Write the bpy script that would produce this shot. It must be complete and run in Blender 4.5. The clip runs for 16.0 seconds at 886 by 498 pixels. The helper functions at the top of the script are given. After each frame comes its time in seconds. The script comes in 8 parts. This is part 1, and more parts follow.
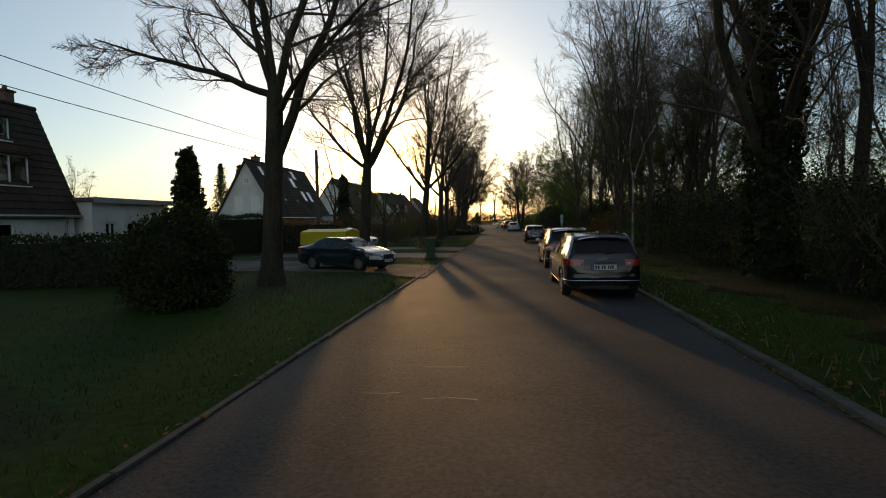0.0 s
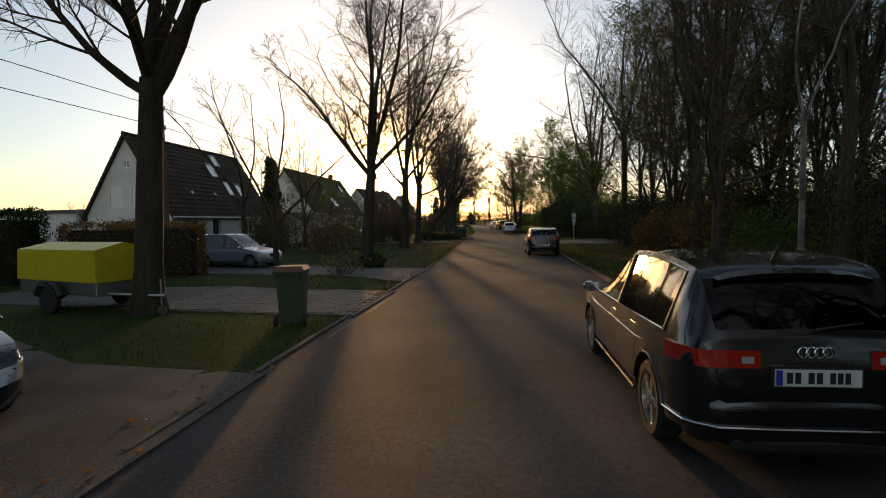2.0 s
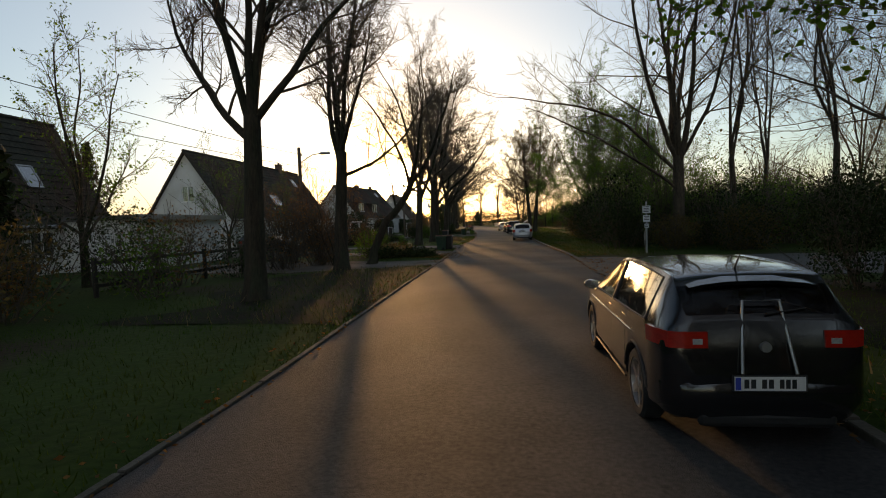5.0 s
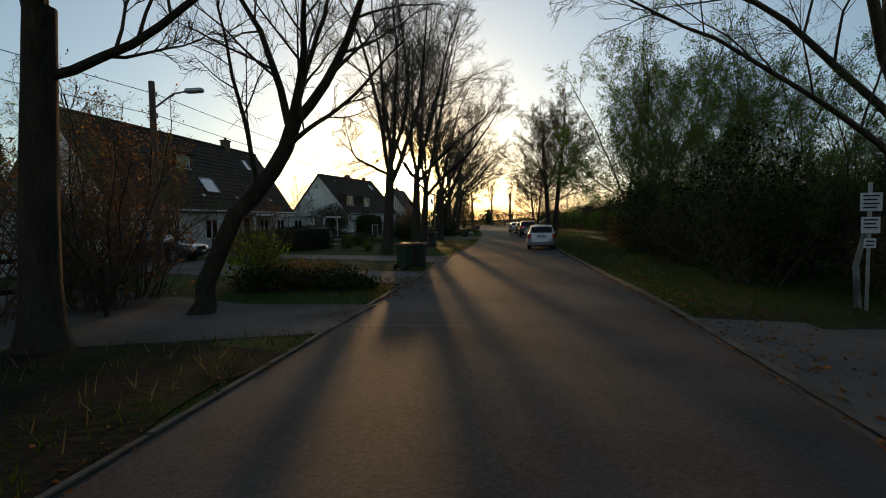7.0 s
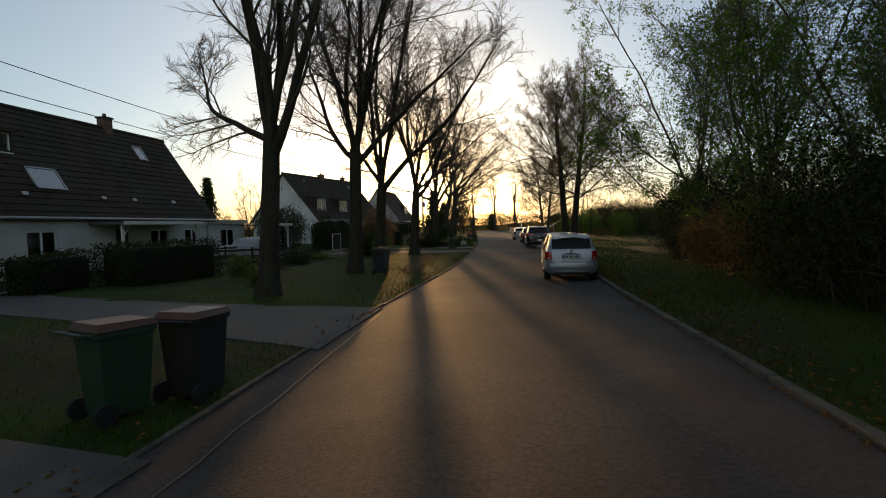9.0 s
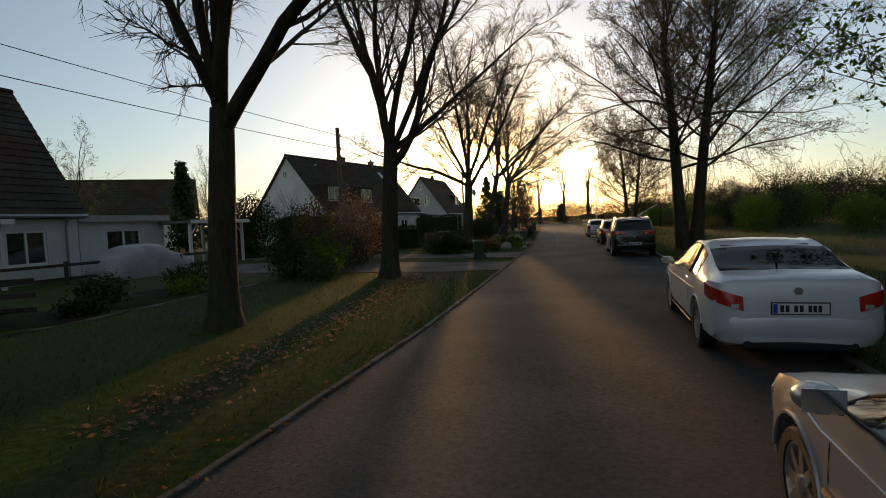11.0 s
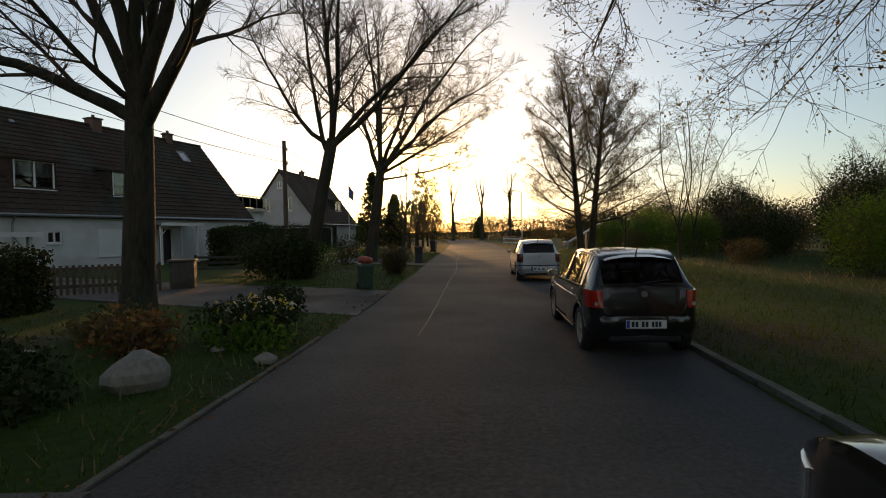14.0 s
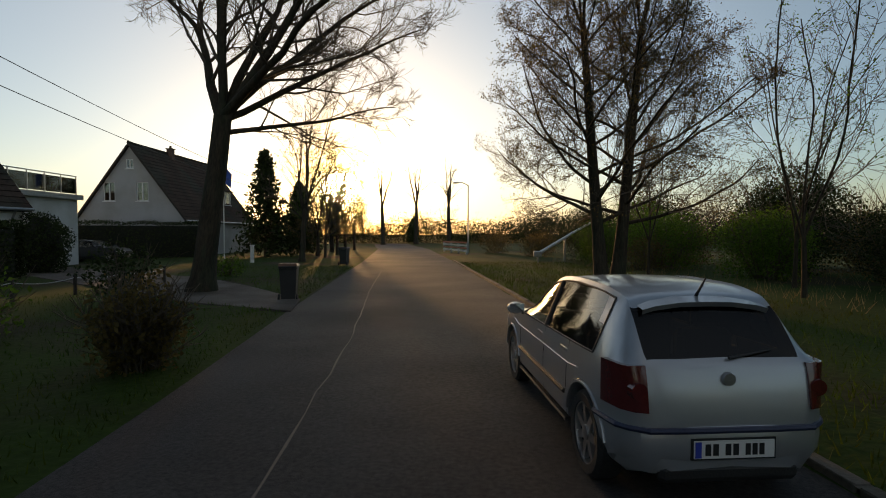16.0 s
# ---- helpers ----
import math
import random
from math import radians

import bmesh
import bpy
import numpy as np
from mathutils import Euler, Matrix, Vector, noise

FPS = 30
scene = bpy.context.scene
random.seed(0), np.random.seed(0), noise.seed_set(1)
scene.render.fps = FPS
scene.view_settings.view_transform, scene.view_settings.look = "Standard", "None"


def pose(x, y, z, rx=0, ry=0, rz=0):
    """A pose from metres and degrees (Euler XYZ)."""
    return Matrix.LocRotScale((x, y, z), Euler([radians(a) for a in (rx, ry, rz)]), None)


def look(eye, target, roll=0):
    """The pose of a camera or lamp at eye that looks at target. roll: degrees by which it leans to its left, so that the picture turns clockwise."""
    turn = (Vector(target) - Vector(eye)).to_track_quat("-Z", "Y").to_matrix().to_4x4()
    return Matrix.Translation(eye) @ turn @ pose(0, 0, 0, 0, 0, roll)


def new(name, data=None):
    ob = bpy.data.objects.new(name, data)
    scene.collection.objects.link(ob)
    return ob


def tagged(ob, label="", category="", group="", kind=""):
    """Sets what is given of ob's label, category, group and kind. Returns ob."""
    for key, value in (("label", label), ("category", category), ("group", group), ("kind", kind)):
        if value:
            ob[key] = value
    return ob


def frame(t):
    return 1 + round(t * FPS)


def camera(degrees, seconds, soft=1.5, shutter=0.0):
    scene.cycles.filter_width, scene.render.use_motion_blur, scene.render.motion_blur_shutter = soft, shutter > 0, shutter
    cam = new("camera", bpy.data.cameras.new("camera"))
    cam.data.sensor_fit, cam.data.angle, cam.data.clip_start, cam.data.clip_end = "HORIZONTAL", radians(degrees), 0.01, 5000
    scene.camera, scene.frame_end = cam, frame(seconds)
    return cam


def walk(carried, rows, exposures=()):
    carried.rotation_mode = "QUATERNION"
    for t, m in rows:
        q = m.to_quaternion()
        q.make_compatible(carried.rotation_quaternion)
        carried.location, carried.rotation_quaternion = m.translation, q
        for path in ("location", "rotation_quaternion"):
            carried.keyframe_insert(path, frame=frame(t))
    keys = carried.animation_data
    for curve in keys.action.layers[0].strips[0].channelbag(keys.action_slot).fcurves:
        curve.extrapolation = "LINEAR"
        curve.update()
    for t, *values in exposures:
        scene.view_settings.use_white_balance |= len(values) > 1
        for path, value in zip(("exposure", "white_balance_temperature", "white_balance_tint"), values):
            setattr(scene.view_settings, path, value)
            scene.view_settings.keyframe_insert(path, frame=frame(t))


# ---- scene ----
cam = camera(82.0, 16.0, soft=1.0)
PATH = [
    (0.0, pose(-0.001, 0.000, 1.657, 86.85, 0.91, 6.71)),
    (0.5, pose(0.042, 3.529, 1.661, 87.03, 0.17, 6.60)),
    (1.0, pose(0.109, 6.988, 1.663, 87.09, 0.31, 6.51)),
    (1.5, pose(0.184, 10.386, 1.659, 86.88, 0.78, 6.55)),
    (2.0, pose(0.270, 13.636, 1.665, 86.81, 1.05, 6.27)),
    (2.5, pose(0.352, 16.845, 1.696, 86.64, 1.04, 6.38)),
    (3.0, pose(0.431, 20.023, 1.661, 86.99, 1.09, 6.38)),
    (3.5, pose(0.484, 23.226, 1.680, 87.01, 1.95, 6.34)),
    (4.0, pose(0.508, 26.454, 1.683, 86.71, 1.59, 7.32)),
    (4.2, pose(0.520, 27.732, 1.684, 86.83, 2.22, 7.17)),
    (6.3, pose(0.553, 41.090, 1.668, 86.97, 1.12, 8.79)),
    (6.5, pose(0.537, 42.344, 1.675, 86.82, 0.75, 8.87)),
    (7.0, pose(0.491, 45.483, 1.670, 86.78, 0.75, 8.91)),
    (7.5, pose(0.436, 48.636, 1.669, 86.94, 1.36, 8.91)),
    (8.0, pose(0.379, 51.805, 1.701, 86.97, 1.51, 8.85)),
    (8.5, pose(0.338, 55.001, 1.705, 87.33, 1.39, 8.64)),
    (8.7, pose(0.321, 56.288, 1.701, 87.41, 1.46, 8.97)),
    (10.8, pose(-0.116, 72.009, 1.683, 86.67, 2.04, 14.78)),
    (11.0, pose(-0.151, 73.520, 1.665, 86.87, 2.46, 17.34)),
    (11.5, pose(-0.246, 77.278, 1.664, 87.41, 2.99, 20.78)),
    (12.0, pose(-0.370, 81.066, 1.690, 87.62, 2.88, 17.00)),
    (12.5, pose(-0.515, 84.854, 1.690, 87.75, 2.65, 13.92)),
    (13.0, pose(-0.674, 88.509, 1.687, 87.85, 1.99, 12.62)),
    (13.5, pose(-0.855, 92.015, 1.649, 87.93, 1.58, 11.04)),
    (14.0, pose(-1.036, 95.403, 1.626, 88.11, 0.97, 8.72)),
    (14.5, pose(-1.252, 98.763, 1.657, 87.91, 0.57, 6.82)),
    (15.0, pose(-1.487, 102.107, 1.672, 87.86, 0.71, 4.96)),
    (15.5, pose(-1.793, 105.413, 1.630, 87.97, 1.18, 3.76)),
    (16.0, pose(-2.113, 108.711, 1.671, 88.35, 0.04, 1.30)),
]
walk(cam, PATH, exposures=((0.0, 0.4, 9900, 14), (1.5, 0.58, 10800, 18), (2.5, 0.7, 11900, 22), (4.0, 0.62, 11100, 18), (6.4, 0.56, 11100, 18), (7.0, 0.2, 9400, 11), (7.5, 0.48, 10800, 17), (8.0, 0.28, 9300, 11), (8.5, 0.42, 10300, 15), (11.0, 0.42, 10700, 18), (12.0, 0.16, 10600, 18), (13.5, 0.55, 11600, 20), (14.2, 0.58, 11500, 20), (15.0, 0.48, 11200, 18), (16.0, 0.34, 10900, 17)))

# ---------------------------------------------------------------- light
SUN_AZ, SUN_EL = 12.7, 4.9          # degrees left of the road's direction, above the horizon
sun_dir = Vector((-math.sin(radians(SUN_AZ)) * math.cos(radians(SUN_EL)),
                  math.cos(radians(SUN_AZ)) * math.cos(radians(SUN_EL)), math.sin(radians(SUN_EL))))
world = bpy.data.worlds.new("dusk_sky")
scene.world = world
world.use_nodes = True
wt = world.node_tree
for n in list(wt.nodes):
    wt.nodes.remove(n)
w_out = wt.nodes.new("ShaderNodeOutputWorld")
w_bg = wt.nodes.new("ShaderNodeBackground")
w_sky = wt.nodes.new("ShaderNodeTexSky")
w_sky.sky_type = "NISHITA"
w_sky.sun_disc = False
w_sky.sun_elevation = radians(SUN_EL)
w_sky.sun_rotation = radians(-SUN_AZ)
w_sky.air_density, w_sky.dust_density, w_sky.ozone_density = 1.0, 0.6, 4.0
w_bg.inputs["Strength"].default_value = 0.15
# bright hazy disc of the low sun and its aureole
w_co = wt.nodes.new("ShaderNodeTexCoord")
w_dot = wt.nodes.new("ShaderNodeVectorMath")
w_dot.operation = "DOT_PRODUCT"
w_dot.inputs[1].default_value = sun_dir
wt.links.new(w_co.outputs["Generated"], w_dot.inputs[0])
# the pale eastern half of the evening sky
w_back = wt.nodes.new("ShaderNodeVectorMath")
w_back.operation = "DOT_PRODUCT"
w_back.inputs[1].default_value = Vector((-sun_dir.x, -sun_dir.y, 0.3)).normalized()
wt.links.new(w_co.outputs["Generated"], w_back.inputs[0])


def sky_glow(power, gain, tint, around=w_dot):
    p = wt.nodes.new("ShaderNodeMath")
    p.operation = "POWER"
    p.use_clamp = True
    wt.links.new(around.outputs["Value"], p.inputs[0])
    p.inputs[1].default_value = power
    m = wt.nodes.new("ShaderNodeVectorMath")
    m.operation = "SCALE"
    m.inputs[0].default_value = [c * gain for c in tint]
    wt.links.new(p.outputs[0], m.inputs["Scale"])
    return m.outputs[0]


def sky_add(a, b):
    m = wt.nodes.new("ShaderNodeVectorMath")
    m.operation = "ADD"
    wt.links.new(a, m.inputs[0])
    wt.links.new(b, m.inputs[1])
    return m.outputs[0]


glow = sky_add(sky_add(sky_glow(7000.0, 3000.0, (1.0, 0.86, 0.55)), sky_glow(700.0, 70.0, (1.0, 0.74, 0.3))), sky_glow(200.0, 16.0, (1.0, 0.62, 0.2)))
glow = sky_add(glow, sky_glow(26.0, 3.2, (1.0, 0.82, 0.55)))
glow = sky_add(glow, sky_glow(0.6, 0.7, (0.36, 0.73, 1.25)))
glow = sky_add(glow, sky_glow(3.0, 1.8, (0.73, 0.85, 0.99)))
glow = sky_add(glow, sky_glow(1.6, 1.7, (0.62, 0.8, 1.0), w_back))
wt.links.new(sky_add(w_sky.outputs[0], glow), w_bg.inputs["Color"])
wt.links.new(w_bg.outputs[0], w_out.inputs["Surface"])

sun_lamp = bpy.data.lights.new("sun", "SUN")
sun_lamp.energy = 1.15
sun_lamp.color = (1.0, 0.6, 0.3)
sun_lamp.angle = radians(1.1)
sun_ob = new("sun", sun_lamp)
sun_ob.matrix_world = look(sun_dir * 200, (0, 0, 0))


# ---------------------------------------------------------------- materials
def material(name, base, rough=0.7, metal=0.0, vary=0.25, fine=40.0, coarse=2.0, bump=0.2, bump_scale=None,
             second=None, mix=(0.45, 0.6), coat=0.0, piece=0.0, spec=0.5, wobble=0.0, translucent=0.0, grain=1.0):
    """A surface with grain and broader stains; second: another colour that shows in patches; piece: tone change from object to object."""
    m = bpy.data.materials.new(name)
    m.use_nodes = True
    t = m.node_tree
    b = t.nodes["Principled BSDF"]
    b.inputs["Roughness"].default_value = rough
    b.inputs["Metallic"].default_value = metal
    b.inputs["Coat Weight"].default_value = coat
    b.inputs["Coat Roughness"].default_value = 0.06
    b.inputs["Specular IOR Level"].default_value = spec
    co = t.nodes.new("ShaderNodeTexCoord")

    def noise_tex(scale, detail=4.0):
        n = t.nodes.new("ShaderNodeTexNoise")
        n.inputs["Scale"].default_value = scale
        n.inputs["Detail"].default_value = detail
        if grain == 1.0:
            t.links.new(co.outputs["Object"], n.inputs["Vector"])
        else:
            mp = t.nodes.new("ShaderNodeMapping")
            mp.inputs["Scale"].default_value = (1, 1, grain)
            t.links.new(co.outputs["Object"], mp.inputs["Vector"])
            t.links.new(mp.outputs["Vector"], n.inputs["Vector"])
        return n

    n1, n2 = noise_tex(fine), noise_tex(coarse)
    add = t.nodes.new("ShaderNodeMath")
    add.operation = "ADD"
    t.links.new(n1.outputs["Fac"], add.inputs[0])
    t.links.new(n2.outputs["Fac"], add.inputs[1])
    rng = t.nodes.new("ShaderNodeMapRange")
    rng.inputs["From Min"].default_value, rng.inputs["From Max"].default_value = 0.6, 1.4
    rng.inputs["To Min"].default_value, rng.inputs["To Max"].default_value = 1 - vary, 1 + vary
    t.links.new(add.outputs[0], rng.inputs["Value"])
    scale = rng.outputs[0]
    if piece:
        info = t.nodes.new("ShaderNodeObjectInfo")
        r2 = t.nodes.new("ShaderNodeMapRange")
        r2.inputs["To Min"].default_value, r2.inputs["To Max"].default_value = 1 - piece, 1 + piece
        t.links.new(info.outputs["Random"], r2.inputs["Value"])
        mul = t.nodes.new("ShaderNodeMath")
        mul.operation = "MULTIPLY"
        t.links.new(scale, mul.inputs[0])
        t.links.new(r2.outputs[0], mul.inputs[1])
        scale = mul.outputs[0]
    if wobble:
        geo = t.nodes.new("ShaderNodeNewGeometry")
        r3 = t.nodes.new("ShaderNodeMapRange")
        r3.inputs["To Min"].default_value, r3.inputs["To Max"].default_value = 1 - wobble, 1 + wobble
        t.links.new(geo.outputs["Random Per Island"], r3.inputs["Value"])
        mul = t.nodes.new("ShaderNodeMath")
        mul.operation = "MULTIPLY"
        t.links.new(scale, mul.inputs[0])
        t.links.new(r3.outputs[0], mul.inputs[1])
        scale = mul.outputs[0]
    vm = t.nodes.new("ShaderNodeVectorMath")
    vm.operation = "SCALE"
    if second:
        mx = t.nodes.new("ShaderNodeMix")
        mx.data_type = "RGBA"
        mx.inputs["A"].default_value, mx.inputs["B"].default_value = (*base, 1), (*second, 1)
        n3 = noise_tex(coarse * 0.6, 6.0)
        r = t.nodes.new("ShaderNodeMapRange")
        r.inputs["From Min"].default_value, r.inputs["From Max"].default_value = mix
        t.links.new(n3.outputs["Fac"], r.inputs["Value"])
        t.links.new(r.outputs[0], mx.inputs["Factor"])
        t.links.new(mx.outputs["Result"], vm.inputs[0])
    else:
        vm.inputs[0].default_value = base
    t.links.new(scale, vm.inputs["Scale"])
    t.links.new(vm.outputs[0], b.inputs["Base Color"])
    if bump:
        bp = t.nodes.new("ShaderNodeBump")
        bp.inputs["Strength"].default_value = bump
        bp.inputs["Distance"].default_value = 0.02
        nb = noise_tex(bump_scale or fine, 5.0)
        t.links.new(nb.outputs["Fac"], bp.inputs["Height"])
        t.links.new(bp.outputs[0], b.inputs["Normal"])
    if translucent:
        out = t.nodes["Material Output"]
        tr = t.nodes.new("ShaderNodeBsdfTranslucent")
        t.links.new(vm.outputs[0], tr.inputs["Color"])
        ms = t.nodes.new("ShaderNodeMixShader")
        ms.inputs[0].default_value = translucent
        t.links.new(b.outputs[0], ms.inputs[1])
        t.links.new(tr.outputs[0], ms.inputs[2])
        t.links.new(ms.outputs[0], out.inputs["Surface"])
    return m


def thin_glass(name, tint, gloss=0.05, ior=1.5, rough=0.03):
    m = bpy.data.materials.new(name)
    m.use_nodes = True
    t = m.node_tree
    for n in list(t.nodes):
        t.nodes.remove(n)
    out = t.nodes.new("ShaderNodeOutputMaterial")
    tr = t.nodes.new("ShaderNodeBsdfTransparent")
    tr.inputs["Color"].default_value = (*tint, 1)
    gl = t.nodes.new("ShaderNodeBsdfGlossy")
    gl.inputs["Roughness"].default_value = rough
    fr = t.nodes.new("ShaderNodeFresnel")
    fr.inputs["IOR"].default_value = ior
    ad = t.nodes.new("ShaderNodeMath")
    ad.operation = "ADD"
    ad.use_clamp = True
    ad.inputs[1].default_value = gloss
    t.links.new(fr.outputs[0], ad.inputs[0])
    mx = t.nodes.new("ShaderNodeMixShader")
    t.links.new(ad.outputs[0], mx.inputs[0])
    t.links.new(tr.outputs[0], mx.inputs[1])
    t.links.new(gl.outputs[0], mx.inputs[2])
    t.links.new(mx.outputs[0], out.inputs["Surface"])
    return m


M = {}
M["asphalt"] = material("asphalt", (0.045, 0.042, 0.042), 0.8, vary=0.7, fine=26, coarse=0.45, bump=0.6, bump_scale=90, second=(0.072, 0.064, 0.058), mix=(0.4, 0.66), spec=0.32)
M["patch"] = material("old_asphalt", (0.085, 0.08, 0.074), 0.85, vary=0.3, fine=60, coarse=1.0, bump=0.4, bump_scale=90)
M["seam"] = material("sealed_seam", (0.13, 0.105, 0.08), 0.6, vary=0.3, fine=25, coarse=2, bump=0.3)
M["tar"] = material("tar_joint", (0.018, 0.017, 0.016), 0.7, vary=0.3, fine=30, coarse=3, bump=0.3)
M["gravel"] = material("drive_gravel", (0.15, 0.13, 0.115), 0.9, vary=0.45, fine=45, coarse=0.8, bump=0.8, bump_scale=50, second=(0.1, 0.085, 0.07), spec=0.12)
M["paving"] = material("paving_slabs", (0.13, 0.115, 0.1), 0.8, vary=0.25, fine=30, coarse=1.2, bump=0.3, piece=0.18)
M["kerb"] = material("kerb_concrete", (0.105, 0.092, 0.075), 0.85, vary=0.35, fine=30, coarse=3, bump=0.4, piece=0.25, second=(0.06, 0.056, 0.036))
M["soil"] = material("verge_ground", (0.028, 0.055, 0.009), 0.95, vary=0.4, fine=12, coarse=0.35, bump=0.9, bump_scale=9, second=(0.045, 0.036, 0.02), mix=(0.54, 0.66), spec=0.12)
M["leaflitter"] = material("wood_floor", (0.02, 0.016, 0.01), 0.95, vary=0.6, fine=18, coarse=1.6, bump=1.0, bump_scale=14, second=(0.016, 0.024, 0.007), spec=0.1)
M["grass"] = material("grass_blades", (0.045, 0.1, 0.009), 0.6, vary=0.35, fine=3, coarse=0.3, bump=0, wobble=0.4, translucent=0.45, second=(0.062, 0.085, 0.012), spec=0.12)
M["dry_grass"] = material("dry_grass", (0.23, 0.18, 0.09), 0.7, vary=0.3, fine=3, coarse=0.4, bump=0, wobble=0.3, translucent=0.3, spec=0.12)
M["bark"] = material("grey_brown_bark", (0.062, 0.047, 0.034), 0.92, vary=0.55, fine=26, coarse=5, bump=1.0, bump_scale=22, second=(0.045, 0.046, 0.03), spec=0.2, grain=0.22)
M["bark_dark"] = material("dark_bark", (0.085, 0.064, 0.046), 0.92, vary=0.55, fine=26, coarse=5, bump=1.0, bump_scale=22, spec=0.2, grain=0.22)
M["twig"] = material("twigs", (0.1, 0.076, 0.055), 0.8, vary=0.2, fine=4, coarse=0.5, bump=0)
M["birch"] = material("pale_bark", (0.32, 0.29, 0.25), 0.8, vary=0.4, fine=9, coarse=3, bump=0.5, second=(0.1, 0.08, 0.07))
M["leaf"] = material("spring_leaves", (0.1, 0.19, 0.028), 0.5, vary=0.3, fine=3, coarse=0.4, bump=0, wobble=0.35, translucent=0.62, spec=0.12)
M["leaf_olive"] = material("olive_brown_leaves", (0.16, 0.115, 0.042), 0.6, vary=0.35, fine=3, coarse=0.6, bump=0, wobble=0.4, translucent=0.6, spec=0.12)
M["leaf_tan"] = material("pinkish_brown_leaves", (0.3, 0.19, 0.12), 0.6, vary=0.35, fine=3, coarse=0.6, bump=0, wobble=0.4, translucent=0.4, spec=0.12)
M["leaf_dark"] = material("dark_evergreen_leaves", (0.036, 0.052, 0.017), 0.7, vary=0.35, fine=3, coarse=0.6, bump=0, wobble=0.4, translucent=0.15, spec=0.12)
M["leaf_rust"] = material("rust_brown_leaves", (0.24, 0.115, 0.04), 0.6, vary=0.35, fine=3, coarse=0.6, bump=0, wobble=0.4, translucent=0.4, spec=0.12)
# near-black colour standing in for the deep shade behind a hedge's leaves
M["hedge_core"] = material("hedge_core_shade", (0.018, 0.02, 0.011), 0.95, vary=0.4, fine=20, coarse=4, bump=1.0, bump_scale=12)
M["blossom"] = material("pale_blossom", (0.55, 0.5, 0.42), 0.6, vary=0.2, fine=5, coarse=1, bump=0, wobble=0.25, translucent=0.4)
M["yellow_flower"] = material("yellow_petals", (0.7, 0.5, 0.05), 0.5, vary=0.2, fine=5, coarse=1, bump=0, wobble=0.2, translucent=0.4)
M["white_wall"] = material("white_render", (0.68, 0.68, 0.66), 0.85, vary=0.12, fine=60, coarse=0.8, bump=0.25, bump_scale=80, second=(0.58, 0.57, 0.53))
M["grey_wall"] = material("grey_render", (0.42, 0.42, 0.42), 0.85, vary=0.12, fine=60, coarse=0.8, bump=0.25, second=(0.37, 0.36, 0.34))
M["roof"] = material("dark_roof_tiles", (0.06, 0.038, 0.029), 0.9, spec=0.15, vary=0.5, fine=7, coarse=0.7, bump=0.5, bump_scale=9, wobble=0.15, second=(0.045, 0.045, 0.035))
M["flat_roof"] = material("roofing_felt", (0.11, 0.11, 0.11), 0.85, vary=0.2, fine=30, coarse=1, bump=0.3)
M["brick"] = material("chimney_brick", (0.16, 0.085, 0.06), 0.85, vary=0.35, fine=18, coarse=4, bump=0.6)
M["frame"] = material("white_window_frame", (0.75, 0.75, 0.73), 0.4, vary=0.06, fine=20, coarse=2, bump=0.05)
M["curtain"] = material("net_curtain", (0.45, 0.43, 0.4), 0.9, vary=0.25, fine=14, coarse=3, bump=0.3)
M["room"] = material("dim_room", (0.06, 0.052, 0.045), 0.9, vary=0.3, fine=4, coarse=1, bump=0)
M["pane"] = thin_glass("window_pane", (0.75, 0.78, 0.78), 0.08)
M["skylight"] = thin_glass("skylight_pane", (0.3, 0.33, 0.36), 0.35)
M["car_glass"] = thin_glass("car_glass", (0.5, 0.52, 0.5), 0.07, 1.5, 0.05)
M["car_glass_dark"] = thin_glass("tinted_car_glass", (0.06, 0.075, 0.085), 0.02, 1.3)
M["wood"] = material("weathered_wood", (0.13, 0.095, 0.065), 0.85, vary=0.35, fine=25, coarse=3, bump=0.6, piece=0.2)
M["dark_wood"] = material("dark_stained_wood", (0.045, 0.035, 0.028), 0.8, vary=0.35, fine=25, coarse=3, bump=0.5, piece=0.25)
M["pole_wood"] = material("utility_pole_wood", (0.12, 0.09, 0.07), 0.9, vary=0.35, fine=20, coarse=2, bump=0.6)
M["wire"] = material("cable_sheath", (0.03, 0.03, 0.03), 0.6, vary=0.1, bump=0)
M["white_paint"] = material("white_painted_wood", (0.72, 0.71, 0.68), 0.5, vary=0.12, fine=20, coarse=3, bump=0.2)
M["zinc"] = material("zinc_gutter", (0.32, 0.33, 0.33), 0.45, 0.8, vary=0.2, fine=12, coarse=3, bump=0.1)
M["steel"] = material("galvanised_steel", (0.45, 0.45, 0.45), 0.4, 0.9, vary=0.2, fine=20, coarse=3, bump=0.1)
M["stone"] = material("boulder_stone", (0.27, 0.24, 0.2), 0.9, vary=0.35, fine=14, coarse=3, bump=0.9, bump_scale=7)
M["bin_black"] = material("black_bin_plastic", (0.03, 0.03, 0.03), 0.5, vary=0.2, fine=60, coarse=4, bump=0.15)
M["bin_green"] = material("green_bin_plastic", (0.03, 0.07, 0.04), 0.5, vary=0.2, fine=60, coarse=4, bump=0.15)
M["bin_brown"] = material("brown_bin_plastic", (0.15, 0.06, 0.035), 0.5, vary=0.2, fine=60, coarse=4, bump=0.15)
M["bag"] = material("red_rubbish_bag", (0.5, 0.09, 0.05), 0.35, vary=0.2, fine=14, coarse=5, bump=0.8)
M["cover"] = material("grey_car_cover", (0.3, 0.3, 0.3), 0.6, vary=0.2, fine=12, coarse=2, bump=0.5, bump_scale=4)
